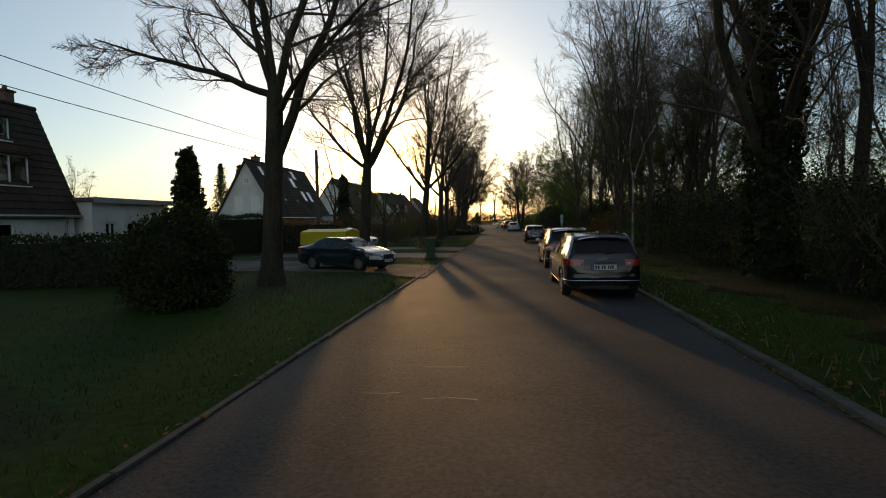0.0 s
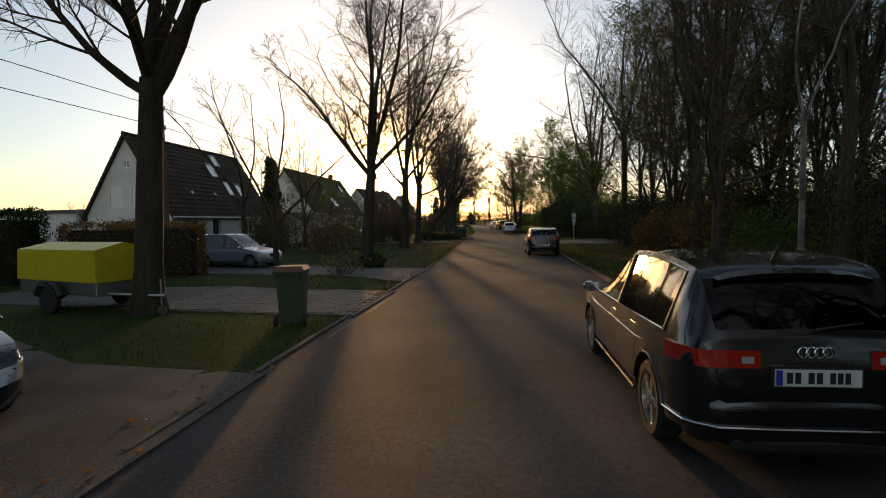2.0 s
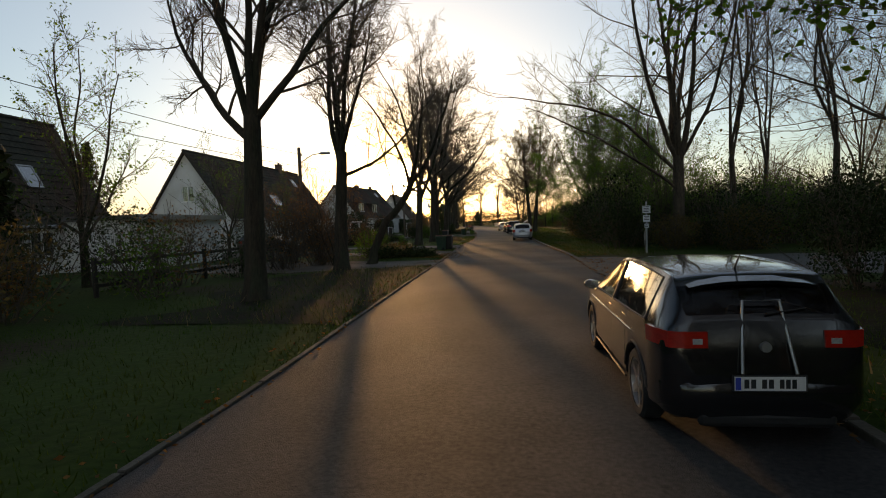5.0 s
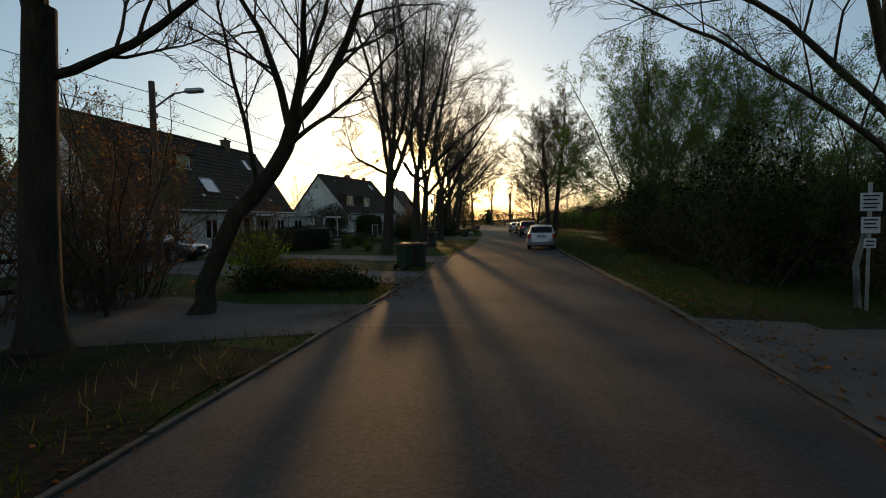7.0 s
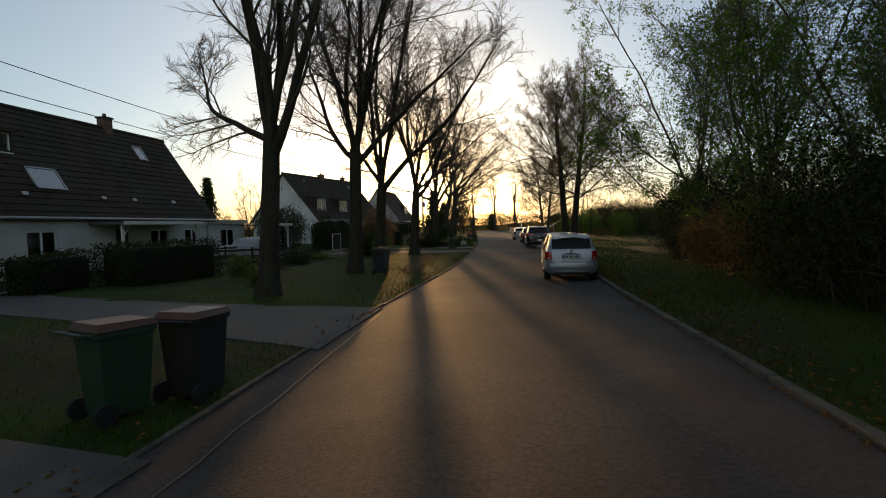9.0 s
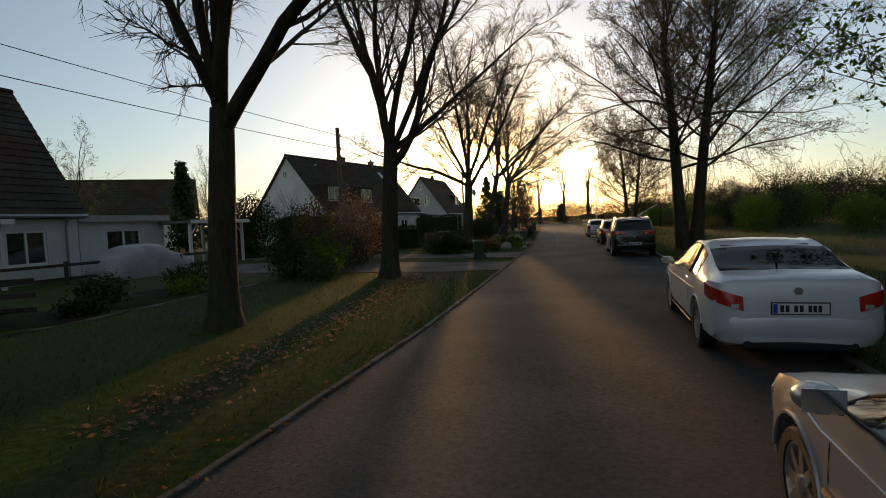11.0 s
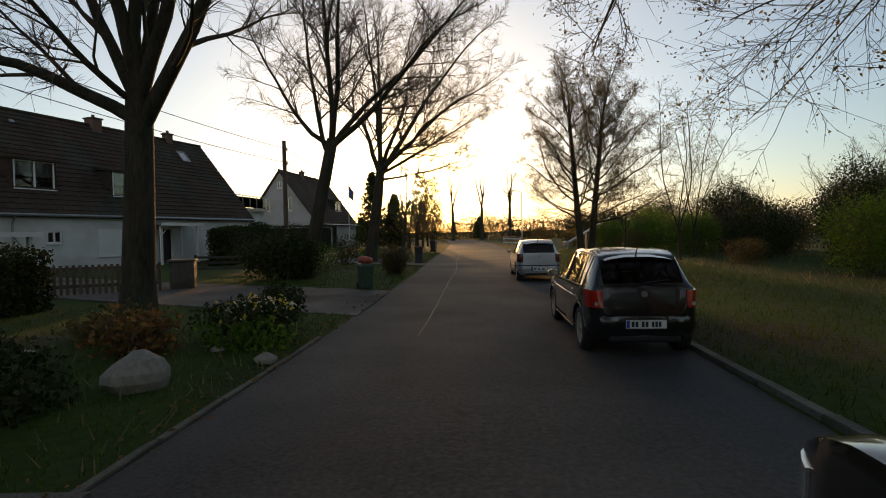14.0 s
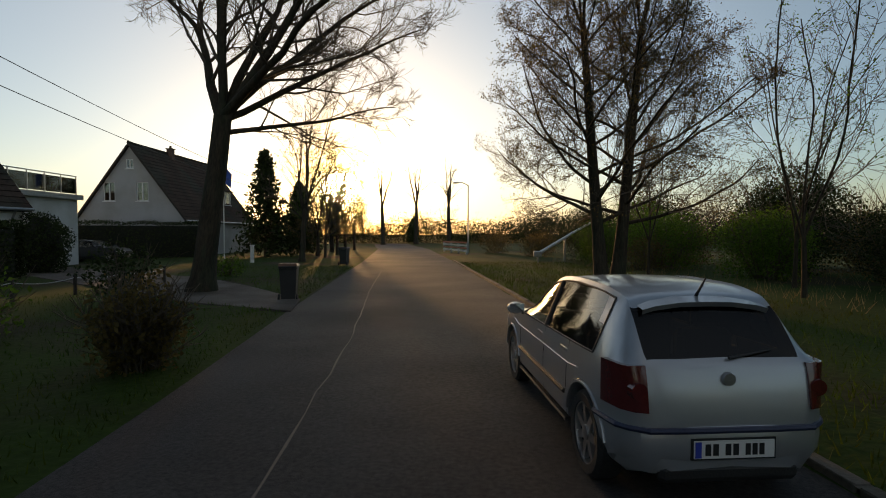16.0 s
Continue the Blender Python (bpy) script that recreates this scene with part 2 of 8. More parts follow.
M["tarp"] = material("yellow_tarpaulin", (0.68, 0.5, 0.03), 0.45, vary=0.12, fine=10, coarse=2, bump=0.35, bump_scale=5)
M["tyre"] = material("tyre_rubber", (0.022, 0.022, 0.022), 0.85, vary=0.3, fine=40, coarse=5, bump=0.3)
M["alloy"] = material("alloy_rim", (0.5, 0.5, 0.5), 0.3, 0.9, vary=0.12, fine=20, coarse=4, bump=0.05)
M["black_plastic"] = material("black_trim_plastic", (0.02, 0.02, 0.02), 0.55, vary=0.2, fine=60, coarse=5, bump=0.15)
M["chrome"] = material("chrome_trim", (0.75, 0.75, 0.75), 0.12, 1.0, vary=0.05, bump=0)
M["blue_black"] = material("blue_black_trim", (0.02, 0.03, 0.07), 0.45, vary=0.15, fine=60, coarse=5, bump=0.1)
M["red_lamp"] = material("red_lamp_lens", (0.55, 0.02, 0.012), 0.12, vary=0.15, fine=60, coarse=20, bump=0.1, coat=1.0)
M["dark_lamp"] = material("smoked_lamp_lens", (0.12, 0.012, 0.012), 0.12, vary=0.15, fine=60, coarse=20, bump=0.1, coat=1.0)
M["clear_lamp"] = material("clear_lamp_lens", (0.6, 0.6, 0.58), 0.12, 0.3, vary=0.2, fine=40, coarse=20, bump=0.1, coat=1.0)
M["plate"] = material("plate_white", (0.75, 0.75, 0.72), 0.45, vary=0.06, bump=0)
M["plate_ink"] = material("plate_ink", (0.02, 0.02, 0.02), 0.5, vary=0.1, bump=0)
M["plate_blue"] = material("plate_blue", (0.02, 0.06, 0.4), 0.45, vary=0.05, bump=0)
M["seat"] = material("car_seat_cloth", (0.035, 0.035, 0.037), 0.9, vary=0.3, fine=60, coarse=5, bump=0.3)
M["sign_white"] = material("sign_board", (0.72, 0.74, 0.74), 0.45, vary=0.08, fine=20, coarse=3, bump=0)
M["rail_red"] = material("red_painted_rail", (0.4, 0.06, 0.03), 0.5, vary=0.2, fine=20, coarse=3, bump=0.1)
M["panel"] = material("pale_blue_panel", (0.3, 0.4, 0.5), 0.3, 0.2, vary=0.12, bump=0)
M["flag"] = material("blue_flag_cloth", (0.03, 0.1, 0.35), 0.8, vary=0.15, bump=0)


def paint(name, base, metal=0.5, rough=0.3):
    return material(name, base, rough, metal, vary=0.1, fine=300, coarse=1.5, bump=0.02, coat=0.8 if base[0] > 0.03 else 1.0)


# ---------------------------------------------------------------- mesh building
class Mesh:
    """Vertices and faces gathered for one mesh."""

    def __init__(self):
        self.v, self.f = [], []

    def add(self, verts, faces):
        k = len(self.v)
        self.v += [tuple(p) for p in verts]
        self.f += [tuple(i + k for i in f) for f in faces]
        return self

    def box(self, x0, y0, z0, x1, y1, z1, bevel=0.0):
        if x0 > x1: x0, x1 = x1, x0
        if y0 > y1: y0, y1 = y1, y0
        if z0 > z1: z0, z1 = z1, z0
        b = min(bevel, (x1 - x0) * 0.45, (y1 - y0) * 0.45, (z1 - z0) * 0.45)
        if b <= 0:
            v = [(x, y, z) for z in (z0, z1) for x, y in ((x0, y0), (x1, y0), (x1, y1), (x0, y1))]
            return self.add(v, [(3, 2, 1, 0), (4, 5, 6, 7), (0, 1, 5, 4), (1, 2, 6, 5), (2, 3, 7, 6), (3, 0, 4, 7)])
        def ring(i, z):
            return [(x0 + b + i, y0 + i, z), (x1 - b - i, y0 + i, z), (x1 - i, y0 + b + i, z), (x1 - i, y1 - b - i, z),
                    (x1 - b - i, y1 - i, z), (x0 + b + i, y1 - i, z), (x0 + i, y1 - b - i, z), (x0 + i, y0 + b + i, z)]
        c = b * 0.5
        v = ring(c, z0) + ring(0, z0 + b) + ring(0, z1 - b) + ring(c, z1)
        f = [tuple(range(7, -1, -1)), tuple(range(24, 32))]
        for r in range(3):
            f += [(r * 8 + i, r * 8 + (i + 1) % 8, r * 8 + 8 + (i + 1) % 8, r * 8 + 8 + i) for i in range(8)]
        return self.add(v, f)

    def tube(self, pts, radii, n=6, cap=True):
        v, f = tube_arrays(np.asarray(pts, float), np.asarray(radii, float), n, cap)
        return self.add(v, f)

    def lathe(self, profile, n=20, axis="z", at=(0, 0, 0)):
        """profile: (radius, height) rows, turned about an axis."""
        v = []
        for r, h in profile:
            for i in range(n):
                a = 2 * math.pi * i / n
                p = (r * math.cos(a), r * math.sin(a), h)
                if axis == "x":
                    p = (h, r * math.cos(a), r * math.sin(a))
                v.append((p[0] + at[0], p[1] + at[1], p[2] + at[2]))
        m = len(profile)
        f = [(r * n + i, r * n + (i + 1) % n, (r + 1) * n + (i + 1) % n, (r + 1) * n + i) for r in range(m - 1) for i in range(n)]
        f += [tuple(range(n - 1, -1, -1)), tuple((m - 1) * n + i for i in range(n))]
        return self.add(v, f)

    def ring(self, profile, n=20, axis="x", at=(0, 0, 0)):
        """As lathe, but open at its ends."""
        k = len(self.f)
        self.lathe(profile, n, axis, at)
        self.f = self.f[:-2]
        return self

    def data(self, name, smooth=False, sharp=35):
        me = bpy.data.meshes.new(name)
        me.from_pydata(self.v, [], self.f)
        if smooth:
            me.polygons.foreach_set("use_smooth", [True] * len(me.polygons))
            me.set_sharp_from_angle(angle=radians(sharp))
        me.update()
        return me


def tube_arrays(pts, radii, n, cap=False):
    tan = np.gradient(pts, axis=0)
    tan /= np.linalg.norm(tan, axis=1)[:, None] + 1e-9
    ref = np.array([1.0, 0.03, 0.02]) if abs(tan[0][2]) > 0.6 else np.array([0.02, 0.03, 1.0])
    u = np.cross(tan, ref)
    u /= np.linalg.norm(u, axis=1)[:, None] + 1e-9
    w = np.cross(tan, u)
    a = np.arange(n) * 2 * np.pi / n
    v = (pts[:, None, :] + radii[:, None, None] * (np.cos(a)[None, :, None] * u[:, None, :] + np.sin(a)[None, :, None] * w[:, None, :])).reshape(-1, 3)
    m = len(pts)
    f = [(r * n + i, (r + 1) * n + i, (r + 1) * n + (i + 1) % n, r * n + (i + 1) % n) for r in range(m - 1) for i in range(n)]
    if cap:
        f += [tuple(range(n)), tuple((m - 1) * n + i for i in range(n - 1, -1, -1))]
    return v, f


def part(name, mesh, mat, parent=None, label="", smooth=False, sharp=35, m=None):
    """One mesh object, under a thing or a part."""
    me = mesh.data(name, smooth, sharp) if isinstance(mesh, Mesh) else mesh
    if not me.materials:
        me.materials.append(mat)
    ob = new(name, me)
    if parent is not None:
        ob.parent = parent
    if m is not None:
        ob.matrix_basis = m
    return tagged(ob, label)


def thing(name, label, category, group="", m=None, kind=""):
    ob = new(name)
    ob.empty_display_size = 0.2
    if m is not None:
        ob.matrix_basis = m
    return tagged(ob, label, category, group, kind)


def quads_mesh(name, centres, size, rng, flat=0.0, stretch=1.0, smooth=False):
    """Many loose small leaves, each a folded blade of two triangles."""
    n = len(centres)
    d = rng.normal(size=(n, 3))
    d[:, 2] *= 1 - flat
    d /= np.linalg.norm(d, axis=1)[:, None]
    e = np.cross(d, rng.normal(size=(n, 3)))
    e /= np.linalg.norm(e, axis=1)[:, None]
    s = (size * rng.uniform(0.6, 1.3, n))[:, None]
    up = np.cross(d, e)
    v = np.stack([centres - d * s * stretch, centres + e * s * 0.55, centres + d * s * stretch, centres - e * s * 0.55 + up * s * 0.25], 1).reshape(-1, 3)
    me = bpy.data.meshes.new(name)
    me.vertices.add(4 * n)
    me.vertices.foreach_set("co", v.ravel())
    me.loops.add(4 * n)
    me.loops.foreach_set("vertex_index", np.arange(4 * n))
    me.polygons.add(n)
    me.polygons.foreach_set("loop_start", np.arange(n) * 4)
    me.update()
    me.validate()
    return me


# ---------------------------------------------------------------- ground and road
LEFT = [(-60, -2.6), (0, -2.55), (12, -2.5), (21, -2.38), (30, -2.25), (38, -2.15), (47, -2.35), (54, -2.45), (60, -2.6), (67, -2.86), (76, -2.75),
        (81, -2.80), (86, -3.05), (92, -3.40), (102, -4.05), (114, -5.10), (121, -5.90), (139, -7.65), (165, -10.65), (200, -16.65)]
RIGHT = [(-60, 2.7), (0, 2.75), (10, 2.95), (25, 3.08), (34, 3.0), (47, 3.1), (55, 3.1), (60, 2.88), (70, 2.41), (90, 1.97), (96, 1.75),
         (108, 0.75), (114, 0.33), (121, -0.40), (139, -2.05), (165, -4.85), (200, -10.65)]


def left_edge(y):
    return float(np.interp(y, [p[0] for p in LEFT], [p[1] for p in LEFT]))


def right_edge(y):
    return float(np.interp(y, [p[0] for p in RIGHT], [p[1] for p in RIGHT]))


# drives and parking bays off the road: corner points
DRIVES = {
    "drive_front": [(-2.3, 14.6), (-2.3, 18.9), (-4.9, 19.2), (-8.0, 21.0), (-16.0, 22.5), (-16.0, 17.3), (-9.2, 16.7), (-6.5, 16.5), (-4.1, 16.1), (-3.2, 15.0)],
    "paved_drive": [(-2.3, 22.3), (-2.2, 25.4), (-3.0, 25.6), (-4.3, 25.7), (-6.6, 26.4), (-12.4, 26.2), (-12.4, 23.9), (-6.6, 22.9), (-4.0, 22.5)],
    "drive_second": [(-2.3, 27.3), (-2.1, 31.2), (-4.5, 31.6), (-8.6, 33.0), (-16.0, 36.0), (-16.0, 31.2), (-10.4, 30.0), (-6.2, 29.2), (-5.2, 29.1), (-3.5, 28.1)],
    "drive_third": [(-2.45, 52.6), (-2.4, 55.2), (-5.0, 55.0), (-9.0, 56.5), (-14.0, 57.0), (-14.0, 52.0), (-8.0, 50.8), (-5.0, 51.6)],
    "drive_fourth": [(-2.5, 58.3), (-2.5, 61.6), (-4.6, 61.9), (-9.05, 62.6), (-13.73, 66.5), (-20.32, 68.0), (-20.04, 62.5), (-11.0, 60.6), (-5.2, 59.4)],
}
DRIVES.update({
    "garden_path": [(-2.65, 65.0), (-2.76, 68.6), (-7.4, 69.2), (-12.47, 70.4), (-20.42, 74.0), (-20.3, 71.0), (-12.32, 68.0), (-7.24, 66.6)],
    "drive_fifth": [(-3.3, 89.8), (-3.45, 92.8), (-5.65, 92.9), (-11.15, 93.9), (-18.65, 94.4), (-18.65, 90.2), (-8.65, 89.4), (-5.15, 89.2)],
    "drive_sixth": [(-3.6, 94.8), (-3.75, 98.2), (-5.65, 97.9), (-10.05, 98.2), (-19.65, 100.5), (-19.65, 96.5), (-10.25, 95.6), (-5.65, 95.0)],
})
DRIVES.update({
    "drive_seventh": [(-4.25, 105.0), (-4.65, 109.2), (-6.65, 109.9), (-10.05, 110.6), (-20.65, 114.0), (-20.65, 109.5), (-10.65, 106.6), (-6.65, 105.6)],
    "drive_eighth": [(-5.65, 119.6), (-6.05, 121.6), (-8.65, 124.8), (-11.65, 128.0), (-21.65, 134.0), (-21.65, 130.5), (-12.65, 124.0), (-8.65, 121.0)],
    "side_lane": [(3.0, 48.0), (5.0, 47.2), (9.0, 46.6), (40.0, 44.0), (40.0, 50.5), (9.0, 53.4), (5.6, 53.9), (3.1, 54.3)],
})


def inside(x, y, poly):
    hit, j = False, len(poly) - 1
    for i in range(len(poly)):
        (xi, yi), (xj, yj) = poly[i], poly[j]
        if (yi > y) != (yj > y) and x < (xj - xi) * (y - yi) / (yj - yi) + xi:
            hit = not hit
        j = i
    return hit


def on_drive(x, y):
    return any(inside(x, y, p) for p in DRIVES.values())


def ground_z(x, y):
    """Height of the soil: level with the kerbs beside the road, gently uneven away from it, falling a little into the wood."""
    dl, dr = left_edge(y) - x, x - right_edge(y)
    d = max(dl, dr)
    if d < 0:
        return -0.06
    if abs(x) < 22 and on_drive(x, y):
        return -0.04
    rise = 0.03 * min(1.0, d / 0.4) if dl > dr else 0.07 * min(1.0, d / 0.3)
    return rise + 0.05 * min(1.0, d / 4) * (noise.noise((x * 0.23, y * 0.23, 3.1)) + 0.5 * noise.noise((x * 0.7, y * 0.7, 1.7)))


def build_ground():
    xs = [-3000, -900, -300, -120, -70, -50] + [-40 + i * 1.5 for i in range(21)] + [-9 + i * 0.5 for i in range(43)] + [13 + i * 2 for i in range(16)] + [50, 70, 120, 300, 900, 3000]
    ys = [-3000, -900, -300, -120, -60, -40] + [-24 + i * 1.0 for i in range(196)] + [180, 190, 205, 240, 300, 500, 1200, 3000]
    v = [(x, y, ground_z(x, y) if abs(x) < 60 and -60 < y < 200 else 0.02) for y in ys for x in xs]
    n = len(xs)
    f = [(j * n + i, j * n + i + 1, (j + 1) * n + i + 1, (j + 1) * n + i) for j in range(len(ys) - 1) for i in range(n - 1)]
    me = Mesh().add(v, f)
    return tagged(part("ground", me, M["soil"], smooth=True, sharp=60), "dark green verge soil and rough grass beside the road", "ground", kind="structure")


ground = build_ground()


def strip(y0, y1, step, fa, fb, z, ncross=6, crown=0.0):
    ys = np.linspace(y0, y1, max(2, int((y1 - y0) / step)))
    v, f = [], []
    for y in ys:
        a, b = fa(y), fb(y)
        for i in range(ncross + 1):
            s = i / ncross
            v.append((a + (b - a) * s, y, z + crown * 4 * s * (1 - s)))
    n = ncross + 1
    f = [(j * n + i, j * n + i + 1, (j + 1) * n + i + 1, (j + 1) * n + i) for j in range(len(ys) - 1) for i in range(ncross)]
    return Mesh().add(v, f)


road = tagged(part("road", strip(-60, 200, 1.0, left_edge, right_edge, 0.0, 8, 0.012), M["asphalt"], smooth=True), "worn dark grey asphalt lane with long evening shadows", "road", kind="structure")


def patch_poly(name, pts, mat, z, label, category="pavement", parent=None):
    me = Mesh()
    me.add([(x, y, z) for x, y in pts] + [(x, y, z - 0.12) for x, y in pts],
           [tuple(range(len(pts)))] + [(i, len(pts) + i, len(pts) + (i + 1) % len(pts), (i + 1) % len(pts)) for i in range(len(pts))])
    return tagged(part(name, me, mat, parent), label, category, kind="structure")

drive_obs = {}
for drive_name, drive_pts in DRIVES.items():
    mat, words = (M["patch"], "worn tarmac side lane opening between the trees") if drive_name == "side_lane" else (M["gravel"], "compacted gravel drive leading from the lane to a house")
    if drive_name in ("garden_path", "drive_second"):
        mat, words = M["patch"], "pale worn tarmac drive crossing the grass verge"
    if drive_name == "paved_drive":
        mat, words = M["patch"], "worn drive laid with small concrete pavers"
    drive_obs[drive_name] = patch_poly(drive_name, drive_pts, mat, 0.022, words)

# bare rough verge strewn with old leaves beside the lane
bare = [(left_edge(y) - 0.14 - 0.1 * math.sin(y * 2.3), y) for y in np.arange(41.0, 52.3, 0.7)]
bare += [(left_edge(y) - 4.4 - 0.7 * math.sin(y * 1.7), y) for y in np.arange(51.8, 40.9, -0.7)]
v = [(x, y, ground_z(x, y) + 0.012) for x, y in bare]
n = len(v) // 2
rows = [[tuple(a + (b - a) * k / 6 for a, b in zip(v[i], v[-1 - i])) for k in range(7)] for i in range(n)]
rows = [[(x, y, ground_z(x, y) + 0.014 + 0.03 * (0 < k < 6) * noise.noise((x * 2.1, y * 2.1, 7.0))) for k, (x, y, _) in enumerate(r)] for r in rows]
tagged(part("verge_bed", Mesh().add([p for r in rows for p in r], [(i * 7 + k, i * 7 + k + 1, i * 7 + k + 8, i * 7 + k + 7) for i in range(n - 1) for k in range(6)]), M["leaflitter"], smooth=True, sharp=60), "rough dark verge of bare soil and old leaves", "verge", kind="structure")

# woodland floor, and a planted bed with a pale edging beside the lawn
def rough_strip(name, x_of, half, y0, y1, mat, label, category):
    ys = np.arange(y0, y1, 0.35)
    v, f = [], []
    for i, y in enumerate(ys):
        taper = min(1.0, (y - y0) / 1.5 + 0.15, (y1 - y) / 1.5 + 0.15)
        w = half * taper * (1 + 0.22 * math.sin(y * 2.9) + 0.12 * math.sin(y * 7.3))
        for k in range(6):
            x = x_of(y) + w * (-1, -0.8, -0.3, 0.3, 0.8, 1)[k] + 0.05 * math.sin(5 * y + k)
            v.append((x, float(y), ground_z(x, y) + (0.022 + 0.012 * math.sin(k * 2.1 + y * 3.7) if 0 < k < 5 else -0.1)))
        if i:
            f += [((i - 1) * 6 + k, (i - 1) * 6 + k + 1, i * 6 + k + 1, i * 6 + k) for k in range(5)]
    return tagged(part(name, Mesh().add(v, f), M[mat], smooth=True, sharp=60), label, category, kind="structure")


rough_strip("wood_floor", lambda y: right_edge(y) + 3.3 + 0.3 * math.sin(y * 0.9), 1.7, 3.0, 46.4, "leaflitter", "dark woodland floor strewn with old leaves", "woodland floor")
rough_strip("garden_bed", lambda y: -11.1 - 0.04 * (y - 77), 1.4, 76.5, 87.2, "leaflitter", "dark planted soil bed beside a lawn", "bed")
rough_strip("bed_edging", lambda y: -9.6 - 0.04 * (y - 77), 0.07, 76.8, 87.0, "kerb", "pale edging between a lawn and a bed", "edging")

# light sealed seams running along and across the asphalt
seams = tagged(part("road_seam", Mesh(), M["seam"]), "pale sealed seams in the asphalt", "road seam", kind="structure")
seam_mesh = Mesh()
rng = np.random.default_rng(5)
for run in ([(-2.05, 58.2), (-2.1, 61.0), (-2.62, 68.0)], [(-1.92, 25.5), (-1.72, 30.5), (-1.62, 34.0)], [(-2.1, 95.4), (-2.31, 98.0)],
            [(-2.65, 103.2), (-2.95, 107.0), (-3.35, 111.4), (-3.75, 116.6), (-4.65, 124.0), (-5.45, 132.0)],
            [(-2.4, 53.25), (-1.2, 53.28), (-0.25, 53.33)], [(-2.2, 20.6), (-2.05, 25.0)], [(-0.9, 5.6), (-0.4, 5.62)], [(-0.75, 4.6), (-0.25, 4.62)], [(-1.35, 4.7), (-1.0, 4.72)]):
    pts = []
    for a, b in zip(run, run[1:]):
        k = max(2, int(math.dist(a, b) / 0.6))
        pts += [(a[0] + (b[0] - a[0]) * i / k, a[1] + (b[1] - a[1]) * i / k) for i in range(k)]
    pts.append(run[-1])
    v = []
    for i, p in enumerate(pts):
        q, r = pts[max(0, i - 1)], pts[min(len(pts) - 1, i + 1)]
        dx, dy = r[0] - q[0], r[1] - q[1]
        l = math.hypot(dx, dy)
        w = 0.012 * rng.uniform(0.4, 1.3)
        j = rng.normal() * 0.012
        v += [(p[0] - dy / l * (w + j), p[1] + dx / l * (w + j), 0.0165), (p[0] + dy / l * (w - j), p[1] - dx / l * (w - j), 0.0165)]
    seam_mesh.add(v, [(2 * i, 2 * i + 1, 2 * i + 3, 2 * i + 2) for i in range(len(pts) - 1)])
joint = Mesh()
for k, run in enumerate(([(-2.4, 52.63), (-1.2, 52.42), (-0.2, 52.45), (1.2, 52.69), (2.28, 53.0), (3.05, 53.25)], [(-2.4, 53.31), (-1.2, 53.34), (-0.2, 53.39)])):
    v = []
    xs_ = np.linspace(run[0][0], run[-1][0], 40)
    for x in xs_:
        y = float(np.interp(x, [p[0] for p in run], [p[1] for p in run])) + rng.normal() * 0.01
        w = 0.012 * rng.uniform(0.5, 1.4)
        v += [(x, y - w, 0.0172), (x, y + w, 0.0172)]
    joint.add(v, [(2 * i, 2 * i + 2, 2 * i + 3, 2 * i + 1) for i in range(len(xs_) - 1)])
tagged(part("road_joint", joint, M["tar"]), "dark open joints across the asphalt", "road joint", kind="structure")
seams.data = seam_mesh.data("road_seam")
seams.data.materials.append(M["seam"])


# ---------------------------------------------------------------- trees
def wander(rng, p, d, length, r0, r1, n, jitter, lift):
    pts, d = [np.array(p, float)], np.array(d, float)
    for i in range(n):
        d = d + rng.normal(size=3) * jitter + np.array([0, 0, lift])
        d /= np.linalg.norm(d)
        pts.append(pts[-1] + d * length / n)
    s = np.linspace(0, 1, n + 1)
    return np.array(pts), r0 + (r1 - r0) * s, d


def aside(rng, d, angle, up=0.0, az=None):
    """A direction that leaves d by an angle, in degrees."""
    ref = np.array([0, 0, 1.0]) if abs(d[2]) < 0.9 else np.array([1.0, 0, 0])
    u = np.cross(d, ref)
    u /= np.linalg.norm(u)
    w = np.cross(d, u)
    a = rng.uniform(0, 2 * math.pi) if az is None else az
    out = d * math.cos(radians(angle)) + (u * math.cos(a) + w * math.sin(a)) * math.sin(radians(angle))
    out[2] += up
    return out / np.linalg.norm(out)


def unit(a):
    return a / (np.linalg.norm(a, axis=-1, keepdims=True) + 1e-9)


def many_aside(rng, d, lo, hi, up):
    """As aside, for many directions at once."""
    side = unit(np.cross(d, rng.normal(size=d.shape)))
    a = np.radians(rng.uniform(lo, hi, len(d)))[:, None]
    out = d * np.cos(a) + side * np.sin(a)
    out[:, 2] += up
    return unit(out)


def many_wander(rng, p, d, length, n, jitter, lift):
    pts = [p]
    for i in range(n):
        d = d + rng.normal(size=d.shape) * jitter
        d[:, 2] += lift
        d = unit(d)
        pts.append(pts[-1] + d * (length / n)[:, None])
    return np.stack(pts, 1)


